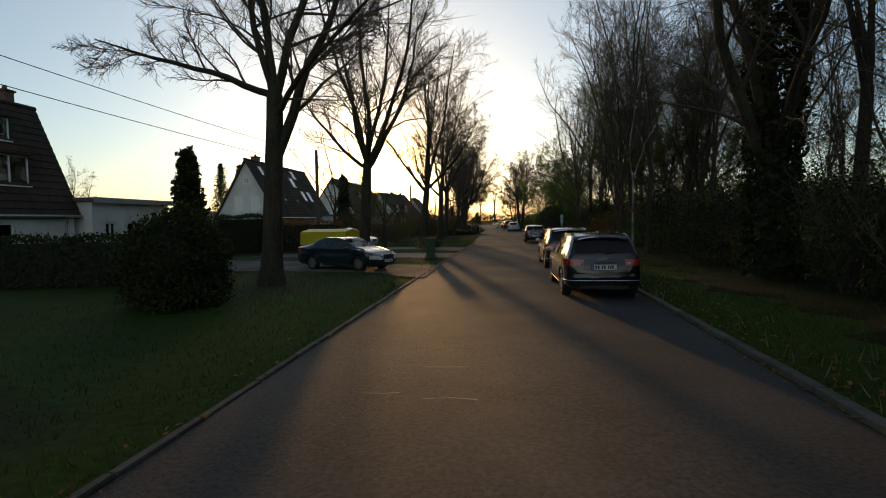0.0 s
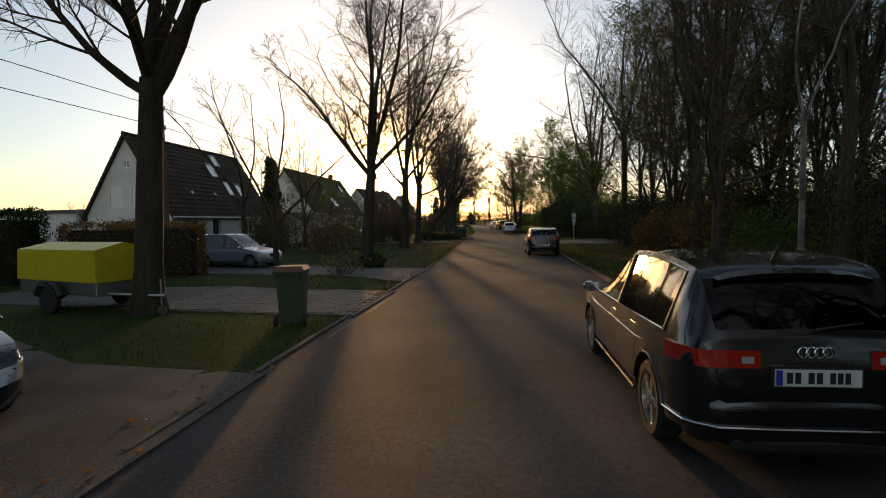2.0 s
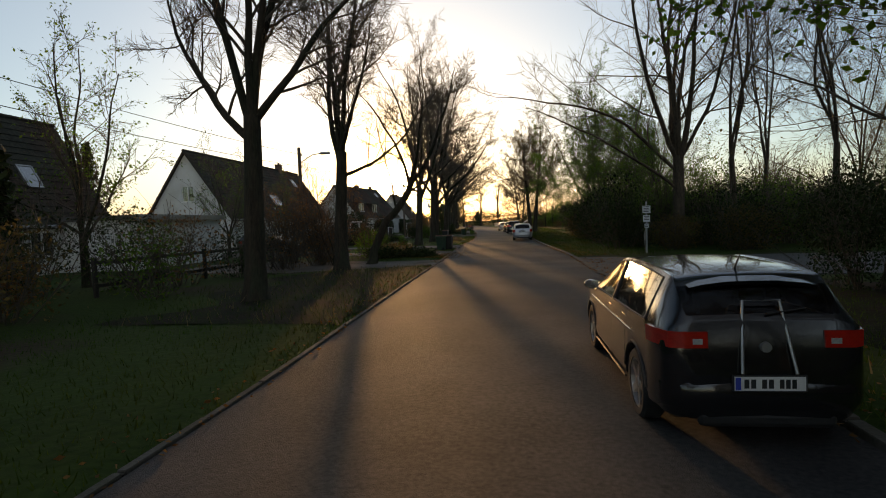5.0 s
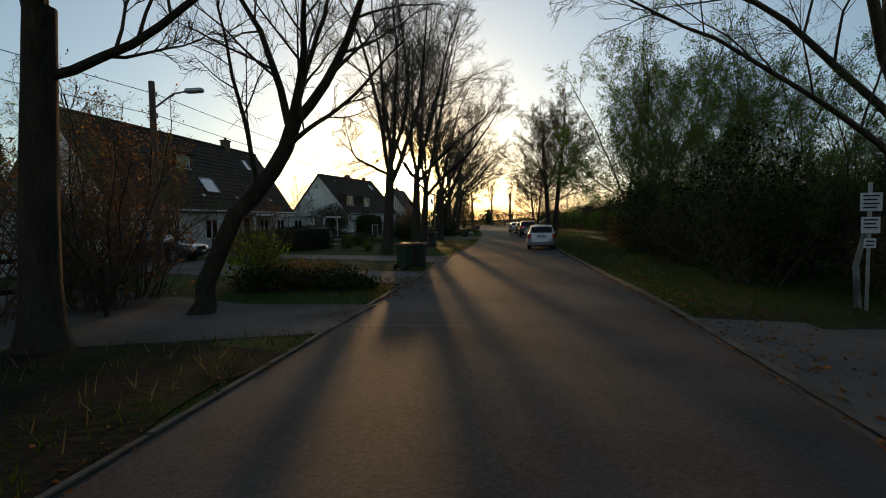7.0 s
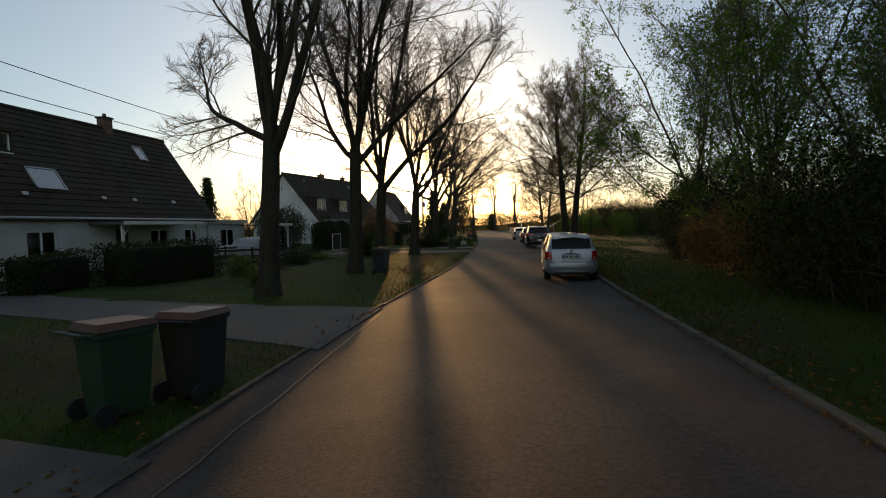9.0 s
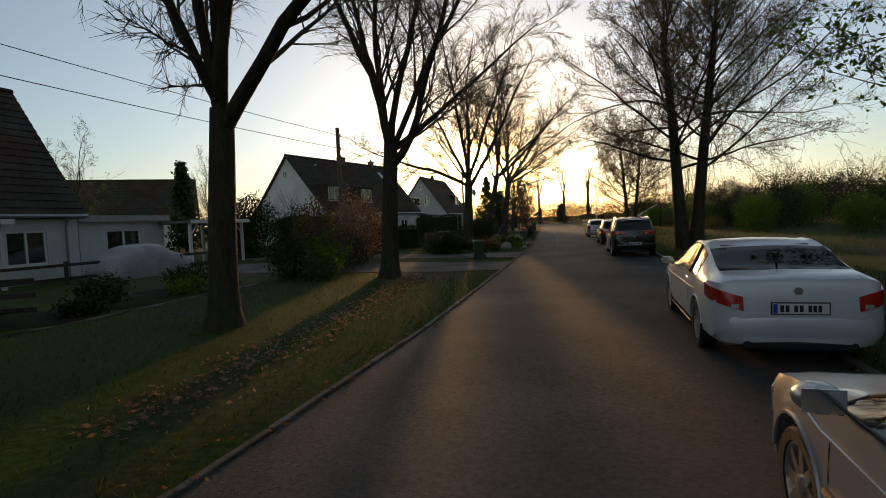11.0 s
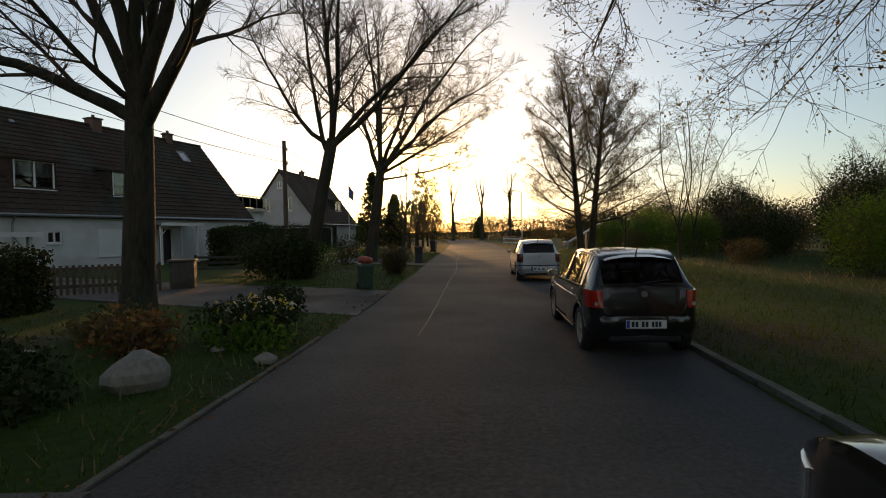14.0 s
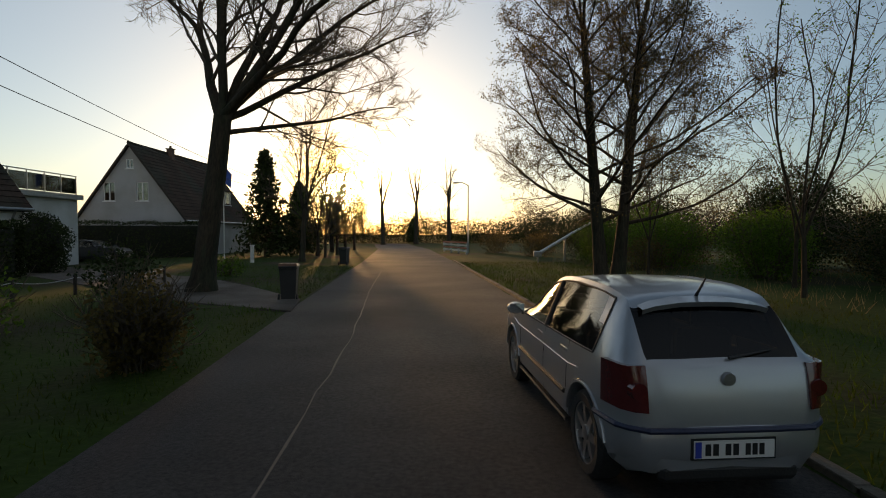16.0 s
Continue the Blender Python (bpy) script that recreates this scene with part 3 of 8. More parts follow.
class Wood:
    """Tapered round stems gathered for one mesh."""

    def __init__(self):
        self.v, self.f, self.k = [], [], 0

    def keep(self, v, f):
        self.v.append(np.asarray(v, float).reshape(-1, 3))
        self.f.append(np.asarray(f, int).reshape(-1, 4) + self.k)
        self.k += len(self.v[-1])

    def add(self, pts, radii, n, cap=False):
        v, f = tube_arrays(pts, radii, n, False)
        self.keep(v, f)

    def add_many(self, pts, radii):
        """Three-sided stems; pts: stems x points x 3; radii: one for each point, for all stems or each."""
        n, m, _ = pts.shape
        t = unit(pts[:, -1] - pts[:, 0])
        u = unit(np.cross(t, np.array([0.31, 0.52, 0.17])))
        w = np.cross(t, u)
        a = np.arange(3) * 2 * np.pi / 3
        off = np.cos(a)[None, :, None] * u[:, None, :] + np.sin(a)[None, :, None] * w[:, None, :]
        rad = np.broadcast_to(radii, (n, m))
        v = pts[:, :, None, :] + rad[:, :, None, None] * off[:, None, :, :]
        one = np.array([(r * 3 + i, (r + 1) * 3 + i, (r + 1) * 3 + (i + 1) % 3, r * 3 + (i + 1) % 3) for r in range(m - 1) for i in range(3)])
        self.keep(v, (one[None] + (np.arange(n) * m * 3)[:, None, None]).reshape(-1, 4))

    def data(self, name):
        v, f = np.concatenate(self.v), np.concatenate(self.f)
        me = bpy.data.meshes.new(name)
        me.vertices.add(len(v))
        me.vertices.foreach_set("co", v.ravel())
        me.loops.add(f.size)
        me.loops.foreach_set("vertex_index", f.ravel())
        me.polygons.add(len(f))
        me.polygons.foreach_set("loop_start", np.arange(len(f)) * 4)
        me.polygons.foreach_set("use_smooth", np.ones(len(f), bool))
        me.update()
        me.validate()
        return me


def make_tree(seed, height, fork, r0, leaders=4, spread=20, branches=9, subs=7, twigs=6, lean=(0, 0), low_limb=True, leaf=0, leaf_size=0.05,
              bark="bark", leaf_mat="leaf", double=False, hang=0.0, twig_r=0.006, spine=None, flare=1.55, limbs=(), stems=((-0.22, 0.05), (0.25, -0.05)), part_way=0.35, tuft=0.07, taper=0.74, both=False):
    """Meshes of a broad-leaved tree: trunk with main limbs; crown of branches and twigs; and young leaves.
    limbs: (height on the trunk, compass angle from +x, degrees off upright, length, radius, rise) of single large limbs."""
    rng = np.random.default_rng(seed)
    trunk, crown = Wood(), Wood()
    starts = []
    for sx, sy in (stems if double else [(0, 0)]):
        base = np.array([sx, sy, -0.15])
        d0 = unit(np.array([lean[0] + sx * part_way, lean[1] + sy * 0.3, 1.0]))
        pts, rad, d = wander(rng, base, d0, fork + 0.15, r0, r0 * taper, 9, 0.008, 0.0)
        if spine:
            sp = np.array(spine, float)
            u = np.linspace(0, len(sp) - 1, 10)
            pts = np.stack([np.interp(u, range(len(sp)), sp[:, k]) for k in range(3)], 1) + rng.normal(size=(10, 3)) * 0.025
            d = unit(pts[-1] - pts[-3])
        rad[0] *= flare
        rad[1] *= 1.12
        trunk.add(pts, rad, 14)
        k = leaders if not double else max(2, leaders // 2 + 1)
        for i in range(k):
            a = i * 2 * math.pi / k + rng.uniform(-0.4, 0.4)
            ang = spread * rng.uniform(0.45, 1.25) if i else spread * 0.3
            starts.append((pts[-1] - d * rng.uniform(0, 0.5), aside(rng, d, ang, 0.15, a), (height - fork) * rng.uniform(0.78, 1.02), r0 * taper * rng.uniform(0.5, 0.66), 0.035))
        if low_limb:
            for i in range(3):
                starts.append((pts[-1 - i], aside(rng, d, rng.uniform(48, 66), 0.05, i * 2.1 + rng.uniform(-0.5, 0.5)), (height - fork) * rng.uniform(0.45, 0.66), r0 * rng.uniform(0.24, 0.36), 0.035))
        if not double or both or sx > 0:
            for z, az, off, length, r, rise in limbs:
                q = np.array([np.interp(z, pts[:, 2], pts[:, j]) for j in range(3)])
                a, o = radians(az), radians(off)
                starts.append((q, np.array([math.sin(o) * math.cos(a), math.sin(o) * math.sin(a), math.cos(o)]), length, r, rise))
    bp, bd_, bl_, br_ = [], [], [], []
    for p, d, length, r, rise in starts:
        pts, rad, dd = wander(rng, p, d, length, r, 0.014, 12, 0.085, rise)
        trunk.add(pts, rad, 8)
        for b in range(branches):
            s = 0.14 + 0.86 * (b + rng.uniform(0, 1)) / branches
            i = min(11, int(s * 12))
            q = pts[i] + (pts[i + 1] - pts[i]) * (s * 12 - i)
            bd = aside(rng, unit(pts[i + 1] - pts[i]), rng.uniform(30, 62), 0.12)
            bl = max(0.8, length * rng.uniform(0.26, 0.5) * (1.15 - 0.7 * s))
            br = max(0.011, np.interp(s, [0, 1], [r, 0.014]) * 0.45)
            p2, r2, _ = wander(rng, q, bd, bl, br, 0.006, 6, 0.13, 0.04 - hang)
            crown.add(p2, r2, 5)
            bp.append(p2)
            bl_.append(bl)
            br_.append(br)
    bp, bl_, br_ = np.array(bp), np.array(bl_), np.array(br_)

    def along(paths, count, lo):
        """Places and directions spread along many stems."""
        n, m, _ = paths.shape
        s = lo + (1 - lo) * (np.arange(count)[None, :] + rng.random((n, count))) / count
        f = np.clip(s * (m - 1), 0, m - 1.001)
        i = f.astype(int)
        rows = np.repeat(np.arange(n), count)
        a, b = paths[rows, i.ravel()], paths[rows, i.ravel() + 1]
        return a + (b - a) * (f - i).ravel()[:, None], unit(b - a), s.ravel(), rows

    q2, d2, s2, rows = along(bp, subs, 0.2)
    sl = np.maximum(0.32, bl_[rows] * rng.uniform(0.26, 0.5, len(q2)) * (1.2 - 0.6 * s2))
    p3 = many_wander(rng, q2, many_aside(rng, d2, 26, 60, 0.08), sl, 4, 0.16, 0.05 - hang * 1.5)
    r3 = np.maximum(twig_r * 1.15, br_[rows] * 0.36)[:, None] * np.linspace(1, 0, 5)[None] + twig_r * 0.6 * np.linspace(0, 1, 5)[None]
    crown.add_many(p3, r3)
    q3, d3, s3, rows = along(p3, twigs, 0.15)
    p4 = many_wander(rng, q3, many_aside(rng, d3, 20, 55, 0.1 - hang * 2), sl[rows] * rng.uniform(0.28, 0.62, len(q3)), 1, 0.2, 0.03 - hang)
    crown.add_many(p4, np.array([twig_r, twig_r * 0.4]))
    out = {"trunk": trunk.data("trunk"), "crown": crown.data("crown"), "bark": bark, "leaf_mat": leaf_mat}
    if leaf:
        t = p4[:, 1:].reshape(-1, 3)
        c = t[rng.integers(0, len(t), leaf)] + rng.normal(size=(leaf, 3)) * tuft
        out["leaves"] = quads_mesh("leaves", c, leaf_size, rng)
    return out


def plant(kit, x, y, turn=0.0, size=1.0, label="", category="tree", group="", name="tree", lean=0.0):
    z = ground_z(x, y) if abs(x) < 60 else 0.0
    ob = thing(name, label, category, group, pose(x, y, z, 0, lean, 0) @ pose(0, 0, 0, 0, 0, turn))
    for key, mat in (("trunk", kit["bark"]), ("crown", "twig"), ("leaves", kit["leaf_mat"])):
        if key in kit:
            o = part(key, kit[key], M[mat], ob)
            o.scale = (size, size, size)
    return ob


# street trees on the verge: place, height, fork, trunk radius, upright limbs, their spread, and the single large limbs
STREET_LABEL = "tall bare street tree with forked upright limbs on the grass verge"
STREET = (
    (11, -6.15, 12.9, 15.5, 5.0, 0.28, 4, 17, ((3.2, 8, 24, 8.5, 0.16, 0.02), (5.0, 188, 74, 5.2, 0.1, 0.03), (4.4, 330, 50, 5.0, 0.09, 0.03))),
    (12, -6.25, 22.4, 15.0, 4.3, 0.26, 5, 22, ((4.0, 195, 66, 5.0, 0.09, 0.04), (3.9, 5, 36, 7.0, 0.13, 0.03), (4.2, 280, 55, 4.0, 0.07, 0.04))),
    (13, -5.7, 36.1, 15.0, 4.1, 0.28, 4, 20, ((3.7, 188, 50, 6.5, 0.13, 0.03), (3.9, 355, 46, 6.5, 0.12, 0.04), (4.0, 250, 60, 4.0, 0.08, 0.05))),
    (14, -5.45, 44.1, 15.0, 4.3, 0.26, 4, 18, ((3.7, 185, 54, 5.5, 0.1, 0.05), (4.1, 10, 40, 6.0, 0.1, 0.03))),
    (15, -5.75, 51.2, 14.5, 4.4, 0.25, 3, 18, ((3.6, 180, 16, 9.0, 0.12, 0.01), (3.5, 5, 76, 5.0, 0.07, 0.03), (4.3, 300, 50, 5.0, 0.09, 0.03))),
    (16, -6.26, 70.3, 15.5, 4.3, 0.27, 4, 20, ((3.9, 180, 78, 4.4, 0.09, 0.06), (3.4, 350, 30, 9.0, 0.14, 0.01), (4.2, 120, 45, 5.5, 0.1, 0.03))),
    (17, -6.15, 76.6, 15.5, 4.6, 0.27, 5, 20, ((4.2, 185, 50, 5.5, 0.1, 0.03), (4.0, 0, 42, 6.5, 0.12, 0.02))),
    (18, -6.42, 80.7, 15.0, 3.7, 0.26, 4, 17, ((3.3, 5, 32, 8.5, 0.14, 0.01), (3.6, 165, 40, 5.5, 0.1, 0.03), (3.7, 270, 45, 4.5, 0.08, 0.03))),
    (19, -6.42, 87.9, 15.0, 4.0, 0.28, 4, 16, ((3.3, 345, 56, 7.5, 0.13, 0.03), (3.9, 170, 20, 8.0, 0.13, 0.01), (3.8, 30, 50, 6.0, 0.1, 0.02))),
    (20, -8.05, 103.8, 15.0, 4.1, 0.3, 4, 18, ((3.7, 186, 58, 7.5, 0.13, 0.02), (4.0, 178, 30, 7.5, 0.12, 0.01), (3.5, 356, 30, 8.5, 0.15, 0.01), (4.0, 255, 60, 4.0, 0.07, 0.03))),
    (21, -9.2, 113.9, 15.0, 5.3, 0.28, 4, 20, ((4.6, 185, 34, 7.0, 0.1, 0.01), (5.0, 180, 66, 6.5, 0.1, 0.01), (5.0, 0, 40, 7.5, 0.13, 0.02))),
    (22, -9.55, 123.5, 16.0, 5.2, 0.34, 4, 22, ((4.7, 2, 74, 5.5, 0.08, 0.02), (5.0, 184, 34, 8.5, 0.16, 0.01), (5.2, 340, 52, 8.5, 0.13, 0.02), (5.1, 15, 62, 7.5, 0.11, 0.02), (5.2, 30, 38, 8.5, 0.13, 0.01))),
)
for seed_, x, y, hgt, fork_, r_, lead, spr, big in STREET:
    plant(make_tree(seed_, hgt, fork_, r_, leaders=lead, spread=spr, branches=14, subs=12, twigs=9, low_limb=False, limbs=big, twig_r=0.006, hang=0.006), x, y, 0, 1.0, STREET_LABEL, "tree", "street trees on the verge", lean=3.0 if y < 110 else 12.0 if y < 120 else 8.0)
edge_kit = make_tree(23, 14.5, 4.2, 0.24, leaders=5, spread=26, branches=11, subs=9, twigs=7, twig_r=0.006)
for x, y, turn, size in ((-7.6, 2.5, 40, 1.0), (-11.25, 139.0, 200, 0.75)):
    plant(edge_kit, x, y, turn, size, STREET_LABEL, "tree", "street trees on the verge", lean=3.2)

leaning = make_tree(24, 9.0, 4.4, 0.18, leaders=2, spread=24, branches=9, subs=7, twigs=6, low_limb=False, twig_r=0.005,
                    spine=[(0, 0, -0.15), (0.12, 0, 0.5), (0.4, 0.05, 1.3), (0.85, 0.1, 2.0), (1.5, 0.12, 2.75), (1.95, 0.15, 3.5)],
                    limbs=((3.45, 10, 42, 5.5, 0.1, 0.03), (3.3, 175, 12, 5.0, 0.08, 0.02), (2.3, 150, 20, 4.0, 0.05, 0.02), (2.9, 330, 60, 3.0, 0.05, 0.03)))
plant(leaning, -5.4, 54.0, 0, 1.0, "crooked bare tree leaning out over the lane", name="leaning_tree")
rusty_kit = make_tree(25, 4.6, 0.35, 0.05, leaders=6, spread=38, branches=8, subs=7, twigs=5, low_limb=False, leaf=1500, leaf_size=0.034, leaf_mat="leaf_rust", twig_r=0.0035, flare=1.1)
for x, y, turn, s in ((-6.9, 53.5, 0, 0.85), (-8.0, 54.8, 80, 0.95), (-9.6, 55.4, 170, 0.9), (-6.7, 58.3, 20, 0.55)):
    plant(rusty_kit, x, y, turn, s, "tangled many-stemmed shrub with rust-brown young leaves", "shrub", "rusty shrubs", "rusty_shrub")
young = make_tree(22, 8.0, 2.2, 0.12, leaders=4, spread=36, branches=8, subs=6, twigs=5, low_limb=False, twig_r=0.005)
plant(young, -6.95, 29.5, 30, 0.85, "slender bare young tree beside the drive", name="young_tree")
plant(young, -13.5, 40.0, 130, 1.2, "slender bare young tree in the garden", name="young_tree")

# the wood beside the road
wood_kits = [make_tree(s, h, f, r, leaders=l, spread=sp, branches=b, subs=8, twigs=6, low_limb=low, leaf=lf, leaf_size=0.045, bark="bark_dark", twig_r=0.0055, leaf_mat="leaf_olive" if s in (32, 34) else "leaf")
             for s, h, f, r, l, sp, b, low, lf in ((31, 15, 4.0, 0.15, 4, 13, 12, False, 0), (32, 14, 2.6, 0.16, 5, 16, 11, True, 3600), (33, 16.5, 6.0, 0.18, 4, 11, 13, False, 0), (34, 12, 2.2, 0.12, 5, 20, 9, True, 3000), (35, 11.5, 1.6, 0.13, 6, 26, 11, True, 22000))]
WOOD_LABEL = "thin dark bare woodland tree among undergrowth"
rng = np.random.default_rng(77)
wood_places = []
for y in (*np.arange(-16, 46, 2.3), *np.arange(54, 82, 2.9)):
    for row, x0 in enumerate((7.3, 10.4, 14.8, 20.0)):
        if rng.random() < ((0.75, 0.7, 0.75, 0.8) if y < 27 else (0.2, 0.25, 0.4, 0.55) if y < 50 else (0.85, 0.75, 0.75, 0.75))[row]:
            continue
        x, yy = x0 + rng.uniform(-1.1, 1.3), y + rng.uniform(-0.9, 0.9)
        if on_drive(x, yy) or 45.0 < yy < 66.0 - 0.3 * x:
            continue
        wood_places.append((x, yy, row))
for x, yy, row in wood_places:
    kit = wood_kits[int(rng.choice([0, 1, 2, 3, 4], p=[0.36, 0.16, 0.34, 0.11, 0.03] if yy < 54 else [0.35, 0.15, 0.3, 0.1, 0.1]))]
    plant(kit, x, yy, rng.uniform(0, 360), rng.uniform(0.85, 1.1) if yy < 50 else rng.uniform(0.8, 1.05), WOOD_LABEL, "tree", "woodland trees")

dense_kit = make_tree(36, 15.0, 3.0, 0.2, leaders=5, spread=17, branches=9, subs=7, twigs=5, low_limb=True, leaf=15000, leaf_size=0.05, leaf_mat="leaf_olive", bark="bark_dark", twig_r=0.007)
for x, y, turn, s in ((11.4, 31.5, 200, 1.0), (13.0, 40.0, 110, 0.9)):
    plant(dense_kit, x, y, turn, s, "tall woodland tree dense with twigs and brownish young leaves", "tree", "woodland trees", "woodland_tree")
ivy_tree = make_tree(41, 15.0, 3.6, 0.36, leaders=4, spread=22, branches=10, subs=8, twigs=6, low_limb=True, bark="bark_dark", twig_r=0.006, limbs=((2.4, 150, 16, 9.0, 0.18, 0.0),))
ivy = plant(ivy_tree, 6.5, 13.4, 30, 1.0, "massive old forked tree thickly clad in ivy", name="ivy_tree")
rng = np.random.default_rng(42)
h = rng.uniform(0.1, 7.0, 5200)
a = rng.uniform(0, 2 * math.pi, 5200)
r = np.interp(h, [0, 2, 5, 7], [0.62, 0.5, 0.62, 0.5]) + rng.normal(size=5200) * 0.09
part("ivy", quads_mesh("ivy", np.stack([r * np.cos(a) + 0.02 * h, r * np.sin(a), h], 1), 0.09, rng), M["leaf_dark"], ivy, "dense dark ivy leaves")
birch_kit = make_tree(43, 9.0, 3.4, 0.06, leaders=2, spread=14, branches=7, subs=5, twigs=4, low_limb=False, bark="birch")
plant(birch_kit, 5.75, 23.6, 0, 1.0, "slim pale-barked sapling at the edge of the wood", name="sapling")
lane_tree = make_tree(44, 17.5, 4.2, 0.3, leaders=5, spread=17, branches=9, subs=8, twigs=6, low_limb=False, hang=0.012, bark="bark_dark", twig_r=0.006, flare=1.35,
                      limbs=((2.6, 192, 46, 8.0, 0.075, -0.045), (3.4, 178, 40, 9.5, 0.09, -0.045), (3.9, 184, 26, 12.0, 0.12, -0.015), (3.9, 320, 28, 10.0, 0.1, -0.01)))
plant(lane_tree, 8.2, 57.5, 0, 1.0, "old bare tree with long arching limbs by the side lane", name="arching_tree")
for x, y, kit, turn, size in ((10.6, 57.4, 0, 40, 1.0), (14.6, 57.2, 0, 250, 1.1), (19.6, 57.6, 2, 310, 1.05), (26.0, 58.0, 0, 200, 1.1)):
    plant(wood_kits[kit], x, y, turn, size, WOOD_LABEL, "tree", "woodland trees")
broad_limbs = [(z, 137.5 * k, off, length, r, 0.016) for k, (z, off, length, r) in enumerate((3.3 + 0.31 * i, 66 - 1.5 * i, (5.2, 6.2, 6.9)[i % 3] * (1.0 - 0.022 * i), 0.062 - 0.0014 * i) for i in range(21))]
broad_limbs += [(4.7, 78, 78, 10.0, 0.06, -0.004), (5.1, 96, 76, 10.5, 0.06, -0.006), (5.5, 64, 74, 9.5, 0.055, -0.004), (5.9, 108, 70, 10.0, 0.055, -0.006)]
twin = make_tree(45, 14.5, 9.0, 0.27, flare=1.3, leaders=3, spread=26, branches=11, subs=9, twigs=7, low_limb=False, double=True, both=True, taper=0.42, hang=0.012, leaf=64000, leaf_size=0.03, leaf_mat="leaf_olive", twig_r=0.0055, stems=((-0.23, 0.0), (0.23, 0.05)), part_way=0.3, limbs=broad_limbs)
plant(twin, 3.3, 96.9, 0, 1.0, "broad twin-trunked tree just coming into leaf beside the lane", name="twin_trunk_tree")
side_limbs = [(z, 137.5 * k, off, length, r, 0.02) for k, (z, off, length, r) in enumerate((1.9 + 0.28 * i, 72 - 1.7 * i, (4.2, 4.9, 5.2)[i % 3] * (1.0 - 0.024 * i), 0.058 - 0.0013 * i) for i in range(21))]
twin_small = make_tree(46, 11.0, 7.6, 0.2, leaders=3, spread=26, branches=10, subs=9, twigs=6, low_limb=False, double=True, both=True, taper=0.42, leaf=60000, leaf_size=0.026, leaf_mat="leaf_olive", twig_r=0.005, hang=0.012, flare=1.3, stems=((-0.2, 0.0), (0.2, 0.08)), part_way=0.42, limbs=side_limbs)
plant(twin_small, 2.4, 123.6, 0, 1.0, "twin-trunked tree just coming into leaf on the grass bank", name="twin_trunk_tree")
for x, y, s in ((7.8, 58.4, 0.42), (8.4, 61.0, 0.56), (7.13, 63.2, 0.5), (8.61, 65.8, 0.68), (7.04, 68.5, 0.6), (8.46, 71.8, 0.85), (7.95, 75.6, 0.9)):
    plant(wood_kits[4], x, y, 50 * y, s, "rounded tree in fresh green leaf at the edge of the wood", name="leafy_tree")
plant(wood_kits[4], 7.95, 83.5, 0, 1.15, "leafy young tree at the corner of the wood", name="leafy_tree")
plant(wood_kits[4], 8.95, 79.5, 120, 1.25, "leafy young tree at the corner of the wood", name="leafy_tree")
sapling_kit = make_tree(47, 8.0, 1.8, 0.07, leaders=3, spread=18, branches=9, subs=6, twigs=4, low_limb=False, leaf=900, leaf_size=0.035)
for x, y, s, turn in ((6.55, 121.5, 1.0, 0), (7.95, 124.0, 0.95, 90), (5.35, 128.5, 0.85, 200), (11.85, 116.0, 0.6, 50), (12.95, 119.0, 0.65, 140)):
    plant(sapling_kit, x, y, turn, s, "slender young tree with fresh leaf buds on the meadow", "tree", "saplings on the meadow", "sapling")
pollard = make_tree(48, 13.5, 6.0, 0.35, leaders=4, spread=16, branches=6, subs=3, twigs=2, low_limb=False, twig_r=0.015)
for x, y, s in ((-13.55, 190, 1.0), (-8.35, 191, 1.0), (-3.05, 189, 1.0)):
    plant(pollard, x, y, 40 * x, s, "lopped bare roadside tree with stubby limbs", "tree", "lopped trees at the road end", "lopped_tree")
garden_kit = make_tree(49, 9.0, 2.0, 0.15, leaders=4, spread=26, branches=9, subs=7, twigs=5, low_limb=True, leaf=2500, leaf_size=0.05, leaf_mat="leaf")
for x, y, s, turn in ((-13.0, 47.5, 0.95, 0), (-16.5, 62.0, 0.8, 70), (-14.71, 66.0, 0.6, 160), (-12.45, 147.0, 0.95, 200), (-11.65, 153.0, 1.0, 20), (-13.85, 157.0, 1.05, 100), (-12.65, 162.0, 1.0, 300), (-31, 34, 0.7, 10), (-33, 60, 0.9, 50), (-30.65, 96, 0.9, 250), (-24.65, 101, 0.75, 20), (-36.65, 140, 0.9, 90), (-40, 24, 0.6, 10)):
    plant(garden_kit, x, y, turn, s, "garden tree with thin young leaves behind the houses", "tree", "garden trees", "garden_tree")


lit_kit = make_tree(50, 8.0, 1.6, 0.14, leaders=5, spread=28, branches=9, subs=7, twigs=5, low_limb=True, leaf=4500, leaf_size=0.05, leaf_mat="leaf_olive", twig_r=0.005)
for x, y, s, turn in ((-11.55, 149.5, 1.0, 0), (-13.25, 155.0, 1.1, 130), (-11.25, 144.5, 0.8, 240)):
    plant(lit_kit, x, y, turn, s, "broad garden tree in thin bronze young leaf", "tree", "garden trees", "garden_tree")


